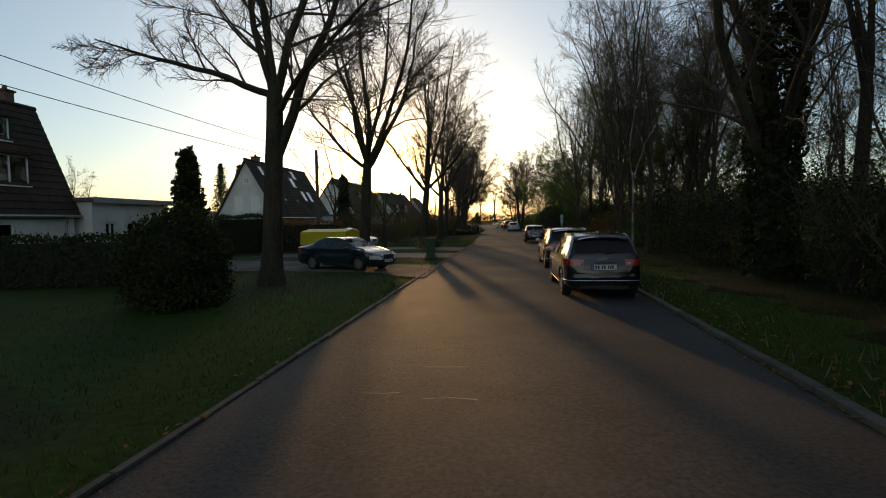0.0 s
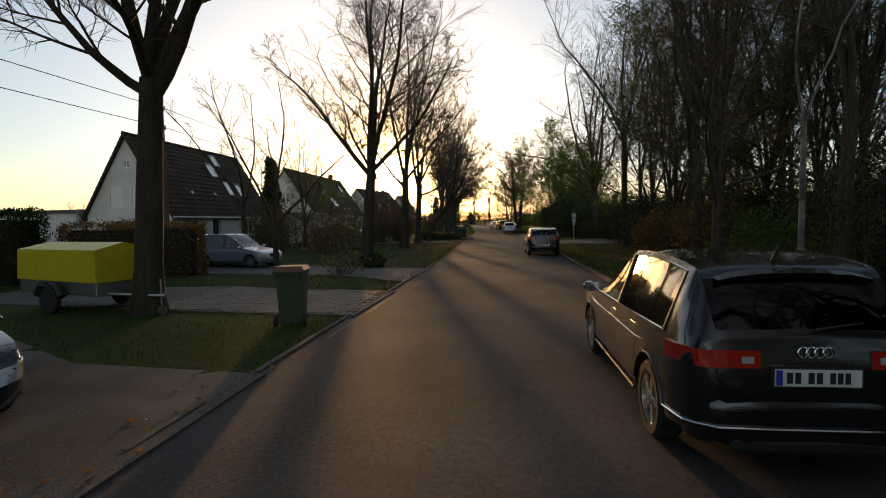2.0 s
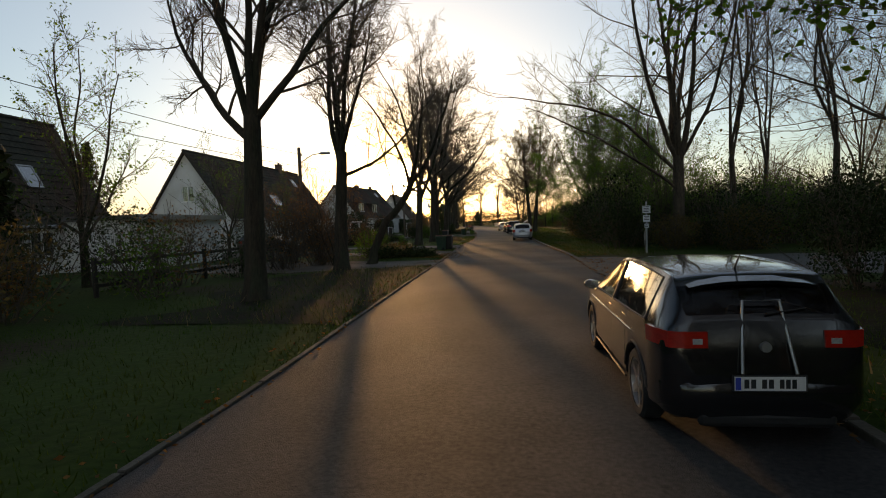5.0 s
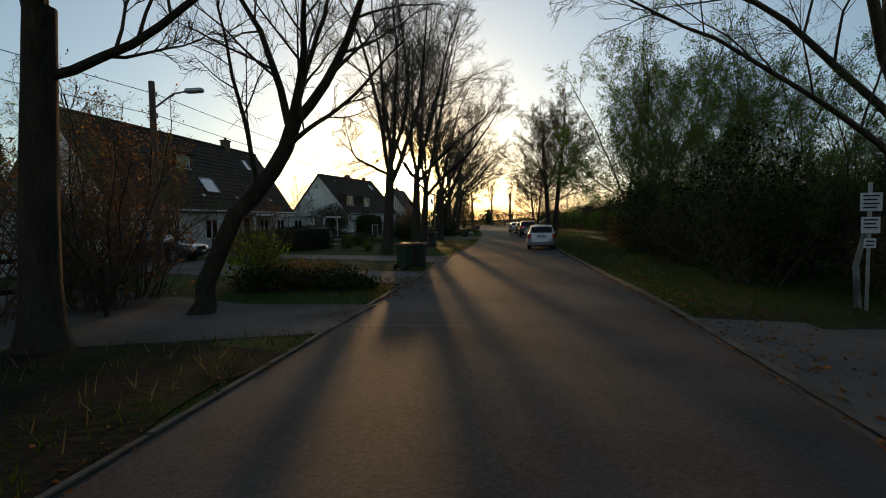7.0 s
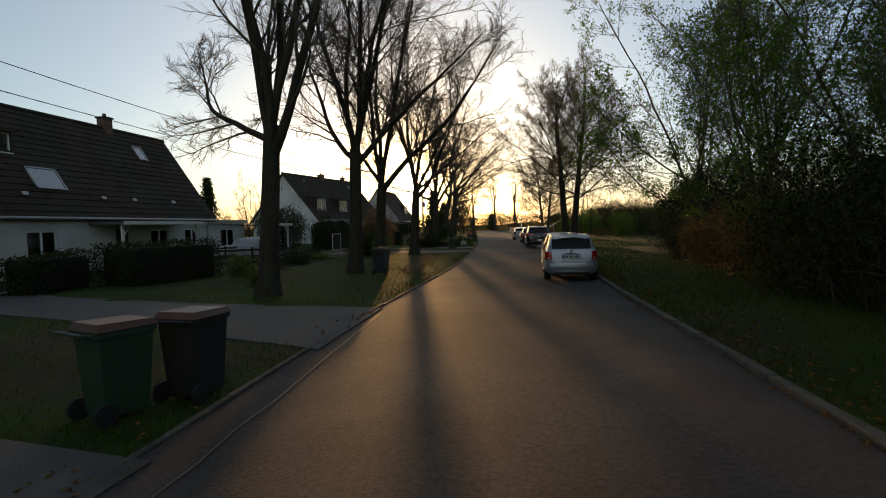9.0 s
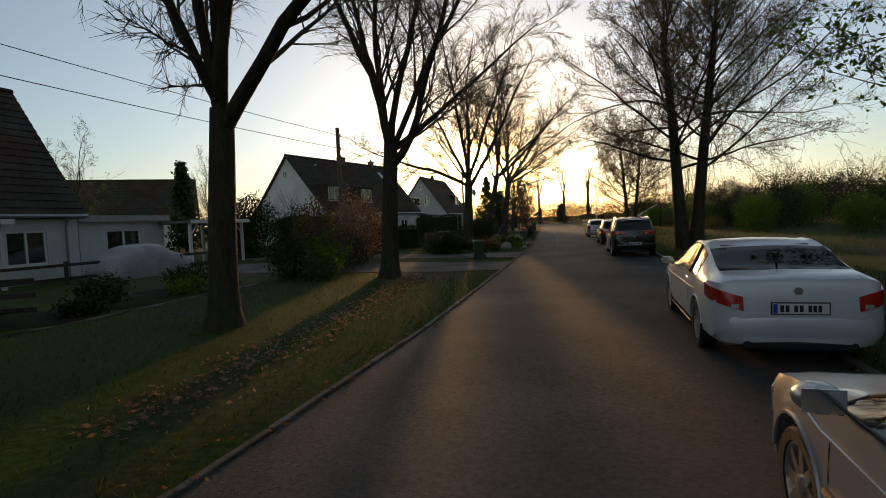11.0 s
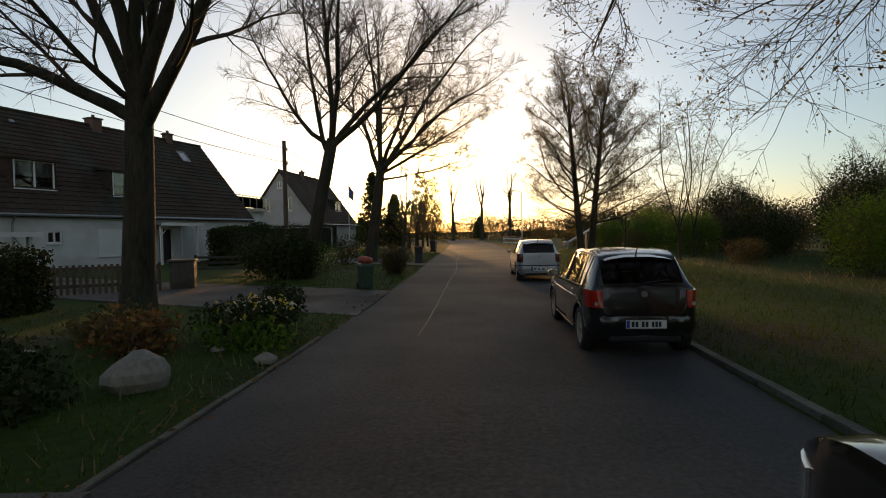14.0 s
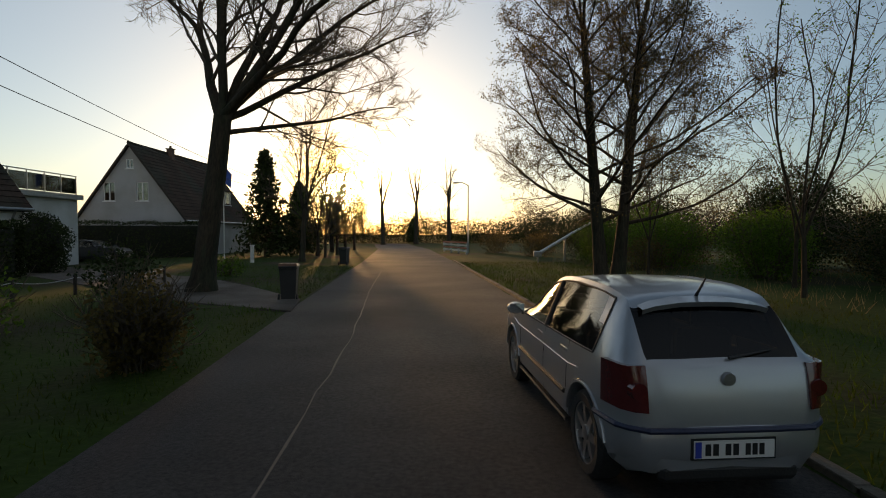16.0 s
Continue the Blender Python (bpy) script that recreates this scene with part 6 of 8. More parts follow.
pier = thing("gate_pier", "squat rendered gate pier beside a picket fence", "gate pier", "", pose(-11.5, 109.9, 0, 0, 0, 25))
part("pier_body", Mesh().box(-0.35, -0.25, -0.1, 0.35, 0.25, 0.85, 0.02), M["kerb"], pier)
part("coping", Mesh().box(-0.4, -0.3, 0.853, 0.4, 0.3, 0.92, 0.02), M["kerb"], pier)
fence([(-13.65, 78.0), (-10.65, 80.5)], 0.9, 0.5, "low wooden ranch fence in a garden", rails=3, slats=False)


def utility_pole(x, y, h, lamp=False):
    ob = thing("utility_pole", "tall round wooden utility pole" + (" with a street lamp on an arm" if lamp else " carrying two cables"), "utility pole", "utility poles", pose(x, y, -0.2))
    part("pole", Mesh().tube([(0, 0, 0), (0, 0, h + 0.2)], [0.125, 0.09], 12), M["pole_wood"], ob, smooth=True, sharp=50)
    for k, dz in enumerate((0.35, 1.0)):
        part("insulator", Mesh().lathe([(0.02, 0), (0.045, 0.02), (0.03, 0.06), (0.045, 0.09), (0.02, 0.13)], 10, at=(0.14, 0, h + 0.1 - dz)), M["frame"], ob)
        part("bracket", Mesh().box(0.08, -0.015, h + 0.06 - dz, 0.16, 0.015, h + 0.1 - dz), M["steel"], ob)
    if lamp:
        arm = part("lamp_arm", Mesh().tube([(0.1, 0, h - 0.6), (0.8, -0.1, h - 0.25), (1.35, -0.15, h - 0.2)], [0.03] * 3, 8), M["steel"], ob)
        part("lamp_head", Mesh().box(1.25, -0.27, h - 0.27, 1.85, -0.05, h - 0.14, 0.05), M["steel"], arm)
    return ob


POLES = [(-11.2, -8.0, 6.3), (-11.3, 30.3, 6.1), (-10.9, 60.0, 6.1), (-12.85, 96.9, 6.6), (-12.15, 118.4, 6.1), (-17.15, 150.0, 6.2)]
for i, (x, y, hgt) in enumerate(POLES):
    utility_pole(x, y, hgt, i == 2)
for k, dz in enumerate((0.35, 1.0)):
    for (xa, ya, ha), (xb, yb, hb) in zip(POLES, POLES[1:]):
        pts = []
        for i in range(13):
            s = i / 12
            pts.append((xa + (xb - xa) * s + 0.14, ya + (yb - ya) * s, ha + (hb - ha) * s + 0.0 - dz - 0.05 - 4 * 0.3 * s * (1 - s)))
        tagged(part("overhead_cable", Mesh().tube(pts, [0.011] * 13, 5), M["wire"]), "thin black overhead cable between wooden poles", "cable", "overhead cables")

lamp_post = thing("street_lamp", "tall grey steel street lamp with a short arm", "street lamp", "", pose(-0.95, 152.5, 0))
part("pole", Mesh().tube([(0, 0, 0), (0, 0, 5.9)], [0.08, 0.05], 10), M["steel"], lamp_post)
part("arm", Mesh().tube([(0, 0, 5.85), (-0.5, 0, 6.1), (-0.9, 0, 6.1)], [0.04, 0.035, 0.03], 8), M["steel"], lamp_post)
part("lamp_head", Mesh().box(-1.3, -0.12, 6.02, -0.8, 0.12, 6.14, 0.04), M["steel"], lamp_post)

barrier = thing("rail_barrier", "red and pale painted rail barrier beside the road", "barrier", "", pose(-1.15, 149.5, 0, 0, 0, 17))
barrier.scale = (1.0, 1.8, 1.0)
for k in range(4):
    part("post", Mesh().box(-0.05, k * 1.2 - 0.05, 0, 0.05, k * 1.2 + 0.05, 1.05), M["steel"], barrier)
for k in range(4):
    part("rail", Mesh().box(-0.09, -0.1, 0.28 + k * 0.22, -0.052, 3.7, 0.4 + k * 0.22), M["rail_red" if k % 2 else "frame"], barrier)
boom = thing("raised_boom", "long pale boom raised at a slant on steel posts", "boom", "", pose(3.65, 137.6, 0))
part("boom_arm", Mesh().tube([(-0.95, 0.0, 0.62), (0.9, 0.0, 1.75), (2.3, 0.0, 2.55)], [0.1, 0.07, 0.05], 8), M["frame"], boom)
part("counterweight", Mesh().box(-1.3, -0.12, 0.38, -0.85, 0.12, 0.72, 0.04), M["steel"], boom)
part("post", Mesh().box(0.4, -0.05, -0.05, 0.5, 0.05, 1.42), M["steel"], boom)
part("post", Mesh().box(-1.1, -0.05, -0.05, -1.0, 0.05, 0.45), M["steel"], boom)

sign = thing("sign_post", "steel post with three small white notice boards", "sign", "", pose(6.14, 54.9, 0.0, 0, 0, -6))
part("post", Mesh().tube([(0, 0, -0.2), (0, 0, 2.2)], [0.03, 0.03], 8), M["steel"], sign)
for zc, hgt, w in ((1.88, 0.3, 0.31), (1.5, 0.27, 0.27), (1.2, 0.16, 0.17)):
    b = part("notice_board", Mesh().box(-w / 2, -0.05, zc - hgt / 2, w / 2, -0.035, zc + hgt / 2, 0.004), M["sign_white"], sign)
    for k in range(int(hgt / 0.07)):
        part("text_bar", Mesh().box(-w * 0.38, -0.0525, zc + hgt / 2 - 0.06 - k * 0.065, w * (0.36 - 0.1 * (k % 2)), -0.0505, zc + hgt / 2 - 0.035 - k * 0.065), M["plate_ink"], b)
part("branch_stub", Mesh().tube([(0.2, 0.3, -0.1), (0.15, 0.32, 0.8), (0.28, 0.3, 1.5)], [0.06, 0.05, 0.03], 7), M["birch"], thing("dead_stump", "dead broken pale branch stump", "stump", "", pose(6.0, 54.9, 0)))

flagpole = thing("flagpole", "thin white flagpole with a drooping blue flag", "flagpole", "", pose(-16.85, 141.0, 0))
part("pole", Mesh().tube([(0, 0, 0), (0, 0, 6.3)], [0.04, 0.025], 8), M["white_paint"], flagpole)
part("flag", Mesh().add([(0.03, 0, 6.1), (0.5, 0.1, 5.5), (0.45, 0.05, 4.6), (0.03, 0, 5.0), (0.25, 0.12, 5.6)], [(0, 4, 3), (0, 1, 4), (1, 2, 4), (4, 2, 3)]), M["flag"], flagpole)


# ---------------------------------------------------------------- bins, boulder, trailer
def wheelie_bin(x, y, turn, body, lid, label, h=0.98, bag=False, wide=1.0):
    ob = thing("wheelie_bin", label, "bin", "wheelie bins", pose(x, y, ground_z(x, y) - 0.005, 0, 0, turn))
    ob.scale = (wide, wide, 1.0)
    v = []
    for z, r, d in ((0.04, 0.165, 0.18), (0.06, 0.175, 0.19), (h * 0.8, 0.21, 0.235), (h * 0.86, 0.215, 0.24), (h * 0.865, 0.235, 0.262), (h * 0.92, 0.235, 0.262)):
        v += [(-r, -d, z), (r, -d, z), (r, d, z), (-r, d, z)]
    f = [(3, 2, 1, 0), (20, 21, 22, 23)] + [(k * 4 + i, k * 4 + (i + 1) % 4, k * 4 + 4 + (i + 1) % 4, k * 4 + 4 + i) for k in range(5) for i in range(4)]
    part("body", Mesh().add(v, f), M[body], ob)
    lid_ob = part("lid", Mesh().add([(-0.245, -0.275, h * 0.925), (0.245, -0.275, h * 0.925), (0.245, 0.265, h * 0.925), (-0.245, 0.265, h * 0.925), (-0.21, -0.24, h * 0.985), (0.21, -0.24, h * 0.985), (0.21, 0.24, h), (-0.21, 0.24, h)],
                                 [(3, 2, 1, 0), (4, 5, 6, 7), (0, 1, 5, 4), (1, 2, 6, 5), (2, 3, 7, 6), (3, 0, 4, 7)]), M[lid], ob)
    part("handle", Mesh().tube([(-0.22, 0.3, h * 0.9), (-0.22, 0.37, h * 0.92), (0.22, 0.37, h * 0.92), (0.22, 0.3, h * 0.9)], [0.016] * 4, 7), M[body], ob)
    for s in (-1, 1):
        part("wheel", Mesh().lathe([(0.02, s * 0.2), (0.1, s * 0.205), (0.1, s * 0.245), (0.02, s * 0.25)], 14, "x", (0, 0.22, 0.1)), M["tyre"], ob)
    if bag:
        bg = Mesh().lathe([(0.02, 0.0)] + [(math.sin(a) ** 0.5, 1 - math.cos(a)) for a in np.linspace(0.2, 3.0, 11)] + [(0.02, 2.0)], 28)
        squared = []
        for px, py, pz in bg.v:
            k = max(abs(px), abs(py), 1e-6) / max(math.hypot(px, py), 1e-6)
            k = 1 / k ** 0.6 * (1 + 0.05 * math.sin(9 * px + 5 * pz) + 0.04 * math.sin(13 * py - 4 * pz))
            squared.append((0.19 * px * k, 0.17 * py * k, 0.1 * pz * (1 - 0.12 * px) + 0.012 * math.sin(8 * px + 6 * py)))
        bg.v = squared
        tagged(part("rubbish_bag", bg, M["bag"], smooth=True, sharp=70, m=pose(x, y, ground_z(x, y) + h - 0.01, 0, 8, turn + 20)), "full red rubbish bag lying on a bin lid", "bag")
    return ob


wheelie_bin(-3.1, 21.6, 190, "bin_green", "bin_brown", "dark green wheelie bin with a reddish-brown lid by the kerb", 0.96)
wheelie_bin(-3.49, 62.4, 160, "bin_green", "bin_brown", "dark green wheelie bin with a brown lid by the kerb", 0.9)
wheelie_bin(-3.11, 63.0, 175, "bin_black", "bin_brown", "black wheelie bin with a brown lid by the kerb", 0.9)
wheelie_bin(-5.15, 94.4, 200, "bin_green", "bin_green", "dark green wheelie bin on the grass", 0.78)
wheelie_bin(-5.47, 109.5, 36, "bin_green", "bin_green", "green wheelie bin with a red bag on top", 0.74, True, 0.84)
wheelie_bin(-6.4, 121.8, 190, "bin_black", "bin_brown", "dark wheelie bin with a brown lid at a drive", 0.98)
wheelie_bin(-8.05, 136.0, 170, "bin_black", "bin_black", "dark wheelie bin at a drive", 0.98)
wheelie_bin(-4.95, 76.0, 170, "bin_black", "bin_brown", "dark wheelie bin beside a tree", 0.98)

rng = np.random.default_rng(8)
bl = Mesh().lathe([(0.1, 0.0), (0.36, 0.02), (0.45, 0.14), (0.43, 0.24), (0.3, 0.36), (0.08, 0.45), (0.02, 0.46)], 9)
bl.v = [(x * (1.15 + 0.25 * noise.noise((x * 3, y * 3, z * 3))), y * (0.9 + 0.25 * noise.noise((x * 3 + 9, y * 3, z * 3))), z * (1 + 0.3 * noise.noise((x * 4, y * 4, 5)))) for x, y, z in bl.v]
tagged(part("boulder", bl, M["stone"], smooth=True, sharp=22, m=pose(-5.05, 100.2, 0.0, 0, 0, 30) @ Matrix.Diagonal((0.66, 0.62, 0.92, 1.0))), "rounded grey-brown boulder in a kerbside bed", "boulder")
for i, (x, y, s) in enumerate(((-4.25, 101.4, 0.3), (-7.05, 99.3, 0.28), (-7.55, 101.2, 0.34), (-5.25, 101.9, 0.2), (-6.35, 100.2, 0.22))):
    o = part("stone", bl.data("stone", True, 50) if i == 0 else stone_mesh, M["stone"])
    stone_mesh = o.data
    o.matrix_basis = pose(x, y, 0.0, 0, 0, 70 * i) @ Matrix.Scale(s, 4)
    tagged(o, "small grey-brown stone bordering a kerbside bed", "stone", "stones in the bed")

trailer = thing("box_trailer", "small car trailer under a bright yellow tarpaulin", "trailer", "", pose(-8.0, 23.0, 0.02, 0, 0, -20))
trailer.scale = (1.0, 0.85, 0.9)
part("bed", Mesh().box(-1.3, -0.65, 0.42, 1.3, 0.65, 0.72, 0.02), M["steel"], trailer)
tp = Mesh().add([(-1.33, -0.68, 0.7), (1.33, -0.68, 0.7), (1.33, 0.68, 0.7), (-1.33, 0.68, 0.7), (-1.31, -0.66, 1.36), (1.31, -0.66, 1.36), (1.31, 0.66, 1.36), (-1.31, 0.66, 1.36), (-1.28, 0, 1.5), (1.28, 0, 1.5)],
                [(0, 1, 5, 4), (1, 2, 6, 9, 5), (2, 3, 7, 6), (3, 0, 4, 8, 7), (4, 5, 9, 8), (8, 9, 6, 7)])
part("tarpaulin", tp, M["tarp"], trailer, "taut bright yellow tarpaulin cover")
for s in (-1, 1):
    w = part("wheel", Mesh().lathe([(0.05, -0.07), (0.26, -0.07), (0.29, -0.04), (0.29, 0.04), (0.26, 0.07), (0.05, 0.07)], 20, "x").data("wheel"), M["tyre"], trailer, m=pose(0, s * 0.78, 0.29, 0, 0, 90))
    part("mudguard", Mesh().tube([(-0.42, s * 0.78, 0.4), (-0.25, s * 0.78, 0.62), (0.25, s * 0.78, 0.62), (0.42, s * 0.78, 0.4)], [0.09] * 4, 6), M["black_plastic"], trailer)
part("drawbar", Mesh().tube([(1.25, -0.4, 0.45), (2.4, 0, 0.42)], [0.035, 0.035], 6).tube([(1.25, 0.4, 0.45), (2.4, 0, 0.42)], [0.035, 0.035], 6), M["steel"], trailer)
part("jockey_wheel", Mesh().tube([(2.2, 0.08, 0.75), (2.2, 0.08, 0.1)], [0.025, 0.025], 6).lathe([(0.02, -0.03), (0.1, -0.03), (0.1, 0.03), (0.02, 0.03)], 12, "x", (2.2, 0.08, 0.1)), M["steel"], trailer)


# covered car in front of the annex, and a white gate post
def covered_car(x, y, turn):
    prof = [(-2.1, 0.5), (-2.0, 0.85), (-1.6, 1.0), (-1.1, 1.3), (-0.4, 1.42), (0.3, 1.4), (0.8, 1.12), (1.4, 0.95), (1.9, 0.85), (2.05, 0.5)]
    r = np.random.default_rng(9)
    ys = np.linspace(-2.1, 2.05, 26)
    v, k = [], 13
    for yy in ys:
        top = float(np.interp(yy, [p[0] for p in prof], [p[1] for p in prof]))
        w = 0.86 * (1 - max(0.0, abs(yy) - 1.6) * 0.35)
        for j in range(k):
            a = math.pi * j / (k - 1)
            c, s_ = math.cos(a), math.sin(a)
            fold = 1 + 0.025 * math.sin(yy * 9 + j * 1.3) + 0.015 * r.normal()
            v.append((w * math.copysign(abs(c) ** 0.45, c) * fold, yy, 0.1 + (top - 0.1) * s_ ** 0.55 + 0.01 * r.normal()))
    f = [(i * k + j, i * k + j + 1, (i + 1) * k + j + 1, (i + 1) * k + j) for i in range(len(ys) - 1) for j in range(k - 1)]
    f += [tuple(range(k)), tuple((len(ys) - 1) * k + j for j in range(k - 1, -1, -1))]
    return tagged(part("covered_car", Mesh().add(v, f), M["cover"], m=pose(x, y, -0.12, 0, 0, turn), smooth=True, sharp=70), "parked car wrapped in a grey weather cover", "covered car")


covered_car(-17.65, 89.3, 6)
gate_post = tagged(part("gate_post", Mesh().box(-0.09, -0.09, -0.05, 0.09, 0.09, 1.0, 0.015).box(-0.12, -0.12, 1.003, 0.12, 0.12, 1.06, 0.015), M["white_paint"], m=pose(-13.85, 138.0, 0.0, 0, 0, 8)), "white painted gate post beside a drive", "gate post")


porch(-18.25, 107.6, 3.4, 2.6, 1.75, "low open carport with a pale fascia in front of the hedge", "carport")
flat_annex("garden_building", "low white garden building with a flat felt roof", -21.0, 53.5, -16.0, 60.3, 2.4, ())


# ---------------------------------------------------------------- cars
def smooth_line(xs, ys):
    """A smooth curve through points that overshoots none of them."""
    xs, ys = np.array(xs, float), np.array(ys, float)
    h, d = np.diff(xs), np.diff(ys) / np.diff(xs)
    m = np.concatenate([[d[0]], np.where(d[:-1] * d[1:] > 0, 2 * d[:-1] * d[1:] / (d[:-1] + d[1:] + 1e-12), 0.0), [d[-1]]])

    def at(x):
        i = int(np.clip(np.searchsorted(xs, x) - 1, 0, len(h) - 1))
        t = min(1.0, max(0.0, (x - xs[i]) / h[i]))
        return float((2 * t ** 3 - 3 * t * t + 1) * ys[i] + (t ** 3 - 2 * t * t + t) * h[i] * m[i] + (3 * t * t - 2 * t ** 3) * ys[i + 1] + (t ** 3 - t * t) * h[i] * m[i + 1])

    return at


def make_car(label, x, y, turn, colour, kind="hatch", W=1.76, H=1.43, wb=2.58, ro=0.8, fo=0.87, belt=0.93, tyre_r=0.315, lamp="red_lamp", glass="car_glass", rear_glass="car_glass_dark", plate_z=0.85, plates=True,
             rails=False, strip=None, strip_z=0.5, spokes=5, lamp_z=(0.78, 0.98), lamp_in=0.52, emblem="disc", round_lamp=False, slant=0.0, size=1.0, front_plate=False, side_trim=None, window_trim=None, aerial=True, wiper=True, roof_lamp=False, name="car", upright_lamp=False, category="car", carrier=False):
    """A car with its rear axle at the origin, looking along +y. Left wheels' outer faces lie at -W/2."""
    W, H, belt = W * 0.95, H * 0.96, belt * 0.96
    lamp_z = (lamp_z[0] * 0.95, lamp_z[1] * 0.95)
    plate_z *= 0.94
    ob = thing(name, label, category, "parked cars", pose(x, y, 0.0, 0, 0, turn))
    ob.scale = (size, size, size)
    hw, end = W / 2, wb + fo
    K = H / 1.43
    if kind == "hatch":
        top = [(-ro, 0.62), (-ro + 0.03, 0.76), (-ro + 0.06, 0.94 * K), (-ro + 0.1, 1.0 * K), (-ro + 0.34, H - 0.13), (-ro + 0.45, H - 0.05), (0.2, H), (0.7, H + 0.008), (1.1, H - 0.015), (1.32, H - 0.06), (wb - 0.42, belt + 0.07), (wb - 0.25, belt + 0.035), (wb + 0.35, belt - 0.07), (end - 0.18, belt - 0.17), (end - 0.04, 0.62), (end, 0.5)]
        win, rear_w, wind = (-ro + 0.52, wb - 0.44), (-ro + 0.1, -ro + 0.36), (1.32, wb - 0.42)
    elif kind == "suv":
        top = [(-ro, 0.66), (-ro + 0.04, 0.85), (-ro + 0.06, 1.06), (-ro + 0.1, 1.12), (-ro + 0.3, H - 0.14), (-ro + 0.42, H - 0.05), (0.2, H), (0.9, H + 0.01), (1.4, H - 0.02), (1.6, H - 0.08), (wb - 0.25, belt + 0.12), (wb - 0.1, belt + 0.08), (wb + 0.4, belt - 0.02), (end - 0.16, belt - 0.16), (end - 0.04, 0.7), (end, 0.55)]
        win, rear_w, wind = (-ro + 0.55, wb - 0.3), (-ro + 0.1, -ro + 0.32), (1.6, wb - 0.25)
    elif kind == "notch":
        top = [(-ro, 0.6), (-ro + 0.04, 0.8), (-ro + 0.1, 0.98), (-ro + 0.3, 1.02), (-ro + 0.55, 1.04), (0.35, H - 0.07), (0.6, H - 0.01), (1.1, H), (1.45, H - 0.02), (1.65, H - 0.07), (wb - 0.22, belt + 0.1), (wb - 0.05, belt + 0.05), (wb + 0.45, belt - 0.06), (end - 0.18, belt - 0.17), (end - 0.04, 0.6), (end, 0.48)]
        win, rear_w, wind = (0.05, wb - 0.28), (-ro + 0.55, 0.36), (1.65, wb - 0.22)
    else:
        top = [(-ro, 0.6), (-ro + 0.04, 0.82), (-ro + 0.1, 0.98), (-ro + 0.3, 1.03), (-ro + 0.5, 1.05), (0.25, H - 0.08), (0.55, H - 0.01), (0.85, H), (1.15, H - 0.02), (1.35, H - 0.07), (wb - 0.25, belt + 0.1), (wb - 0.1, belt + 0.05), (wb + 0.4, belt - 0.07), (end - 0.18, belt - 0.18), (end - 0.04, 0.58), (end, 0.46)]
        win, rear_w, wind = (0.12, wb - 0.32), (-ro + 0.5, 0.26), (1.35, wb - 0.25)
    ty, tz = [p[0] for p in top], [p[1] for p in top]
    top_at = smooth_line(ty, tz)
    wy = [-ro, -ro + 0.04, -ro + 0.14, -ro + 0.4, 0.3, wb - 0.2, wb + 0.35, end - 0.28, end - 0.08, end]
    ww = [0.66, 0.82, 0.925, 0.98, 1.0, 1.0, 0.985, 0.9, 0.76, 0.6]
    wide_at = smooth_line(wy, ww)
    Ra = tyre_r + 0.055
    door_cut = 1.08 if kind != "coupe" else 0.55
    door_front = wb - 0.42
    ys = set(ty) | set(wy) | {win[0], win[1], door_cut - 0.05, door_cut + 0.05, rear_w[0], rear_w[1], wind[0], wind[1], *[win[0] + (win[1] - win[0]) * k / 14 for k in range(15)], *np.linspace(-ro, -ro + 0.5, 14), *np.linspace(wb, end, 14)}
    for yw in (0.0, wb):
        ys |= {yw + Ra * math.cos(math.pi * k / 12) for k in range(13)}
    ys = sorted(ys)
    ys = [a for i, a in enumerate(ys) if i == 0 or a - ys[i - 1] > 0.012]
    rings = []
    for yy in ys:
        zt = top_at(yy)
        w = hw * wide_at(yy)
        zf = 0.2 + 0.1 * max(0, (-(yy + ro) + 0.25) / 0.25) * (yy < -ro + 0.25) + 0.06 * (yy > end - 0.2)
        arch = 0.0
        for yw in (0.0, wb):
            d = abs(yy - yw)
            if d < Ra:
                arch = max(arch, tyre_r + math.sqrt(Ra * Ra - d * d))
        z1 = max(zf, arch)
        z2 = max(zf + 0.12, z1 + 0.012)
        z3 = max(min(0.56, zt - 0.06), z2 + 0.03)
        z4 = max(min(belt - 0.2, zt - 0.04), z3 + 0.02)
        b = min(belt + 0.04 * (1 - yy / wb), zt - 0.02)
        b = max(b, z4 + 0.01)
        ztt = max(zt, b + 0.01)
        c = min(1.0, max(0.0, (ztt - b) / 0.42))
        rw = w * 0.955 - 0.17 * c - 0.1 * (1 - c)
        rw = max(rw, 0.3 * w)
        ze = ztt - 0.045 * c - 0.012
        rings.append([(0, yy, z1 + 0.02), (0.8 * w, yy, z1), (0.985 * w, yy, z2 if arch == 0 else z1 + 0.004), (w, yy, z3), (0.995 * w, yy, z4), (0.955 * w, yy, b), (rw, yy, ze), (rw * 0.9, yy, ztt - 0.028 * c - 0.004), (rw * 0.55, yy, ztt - 0.008), (0, yy, ztt)])
    fine = []
    for r in rings:
        q = []
        for j in range(9):
            a, b, c, d = r[max(0, j - 1)], r[j], r[j + 1], r[min(9, j + 2)]
            bow = 0.0 if j in (0, 1) else 0.4 if j == 5 else 1.0
            q += [b, tuple((b[k] + c[k]) / 2 + bow * (b[k] + c[k] - a[k] - d[k]) / 16 for k in range(3))]
        fine.append(q + [r[9]])
    n = 19
    body, glasses = Mesh(), {}
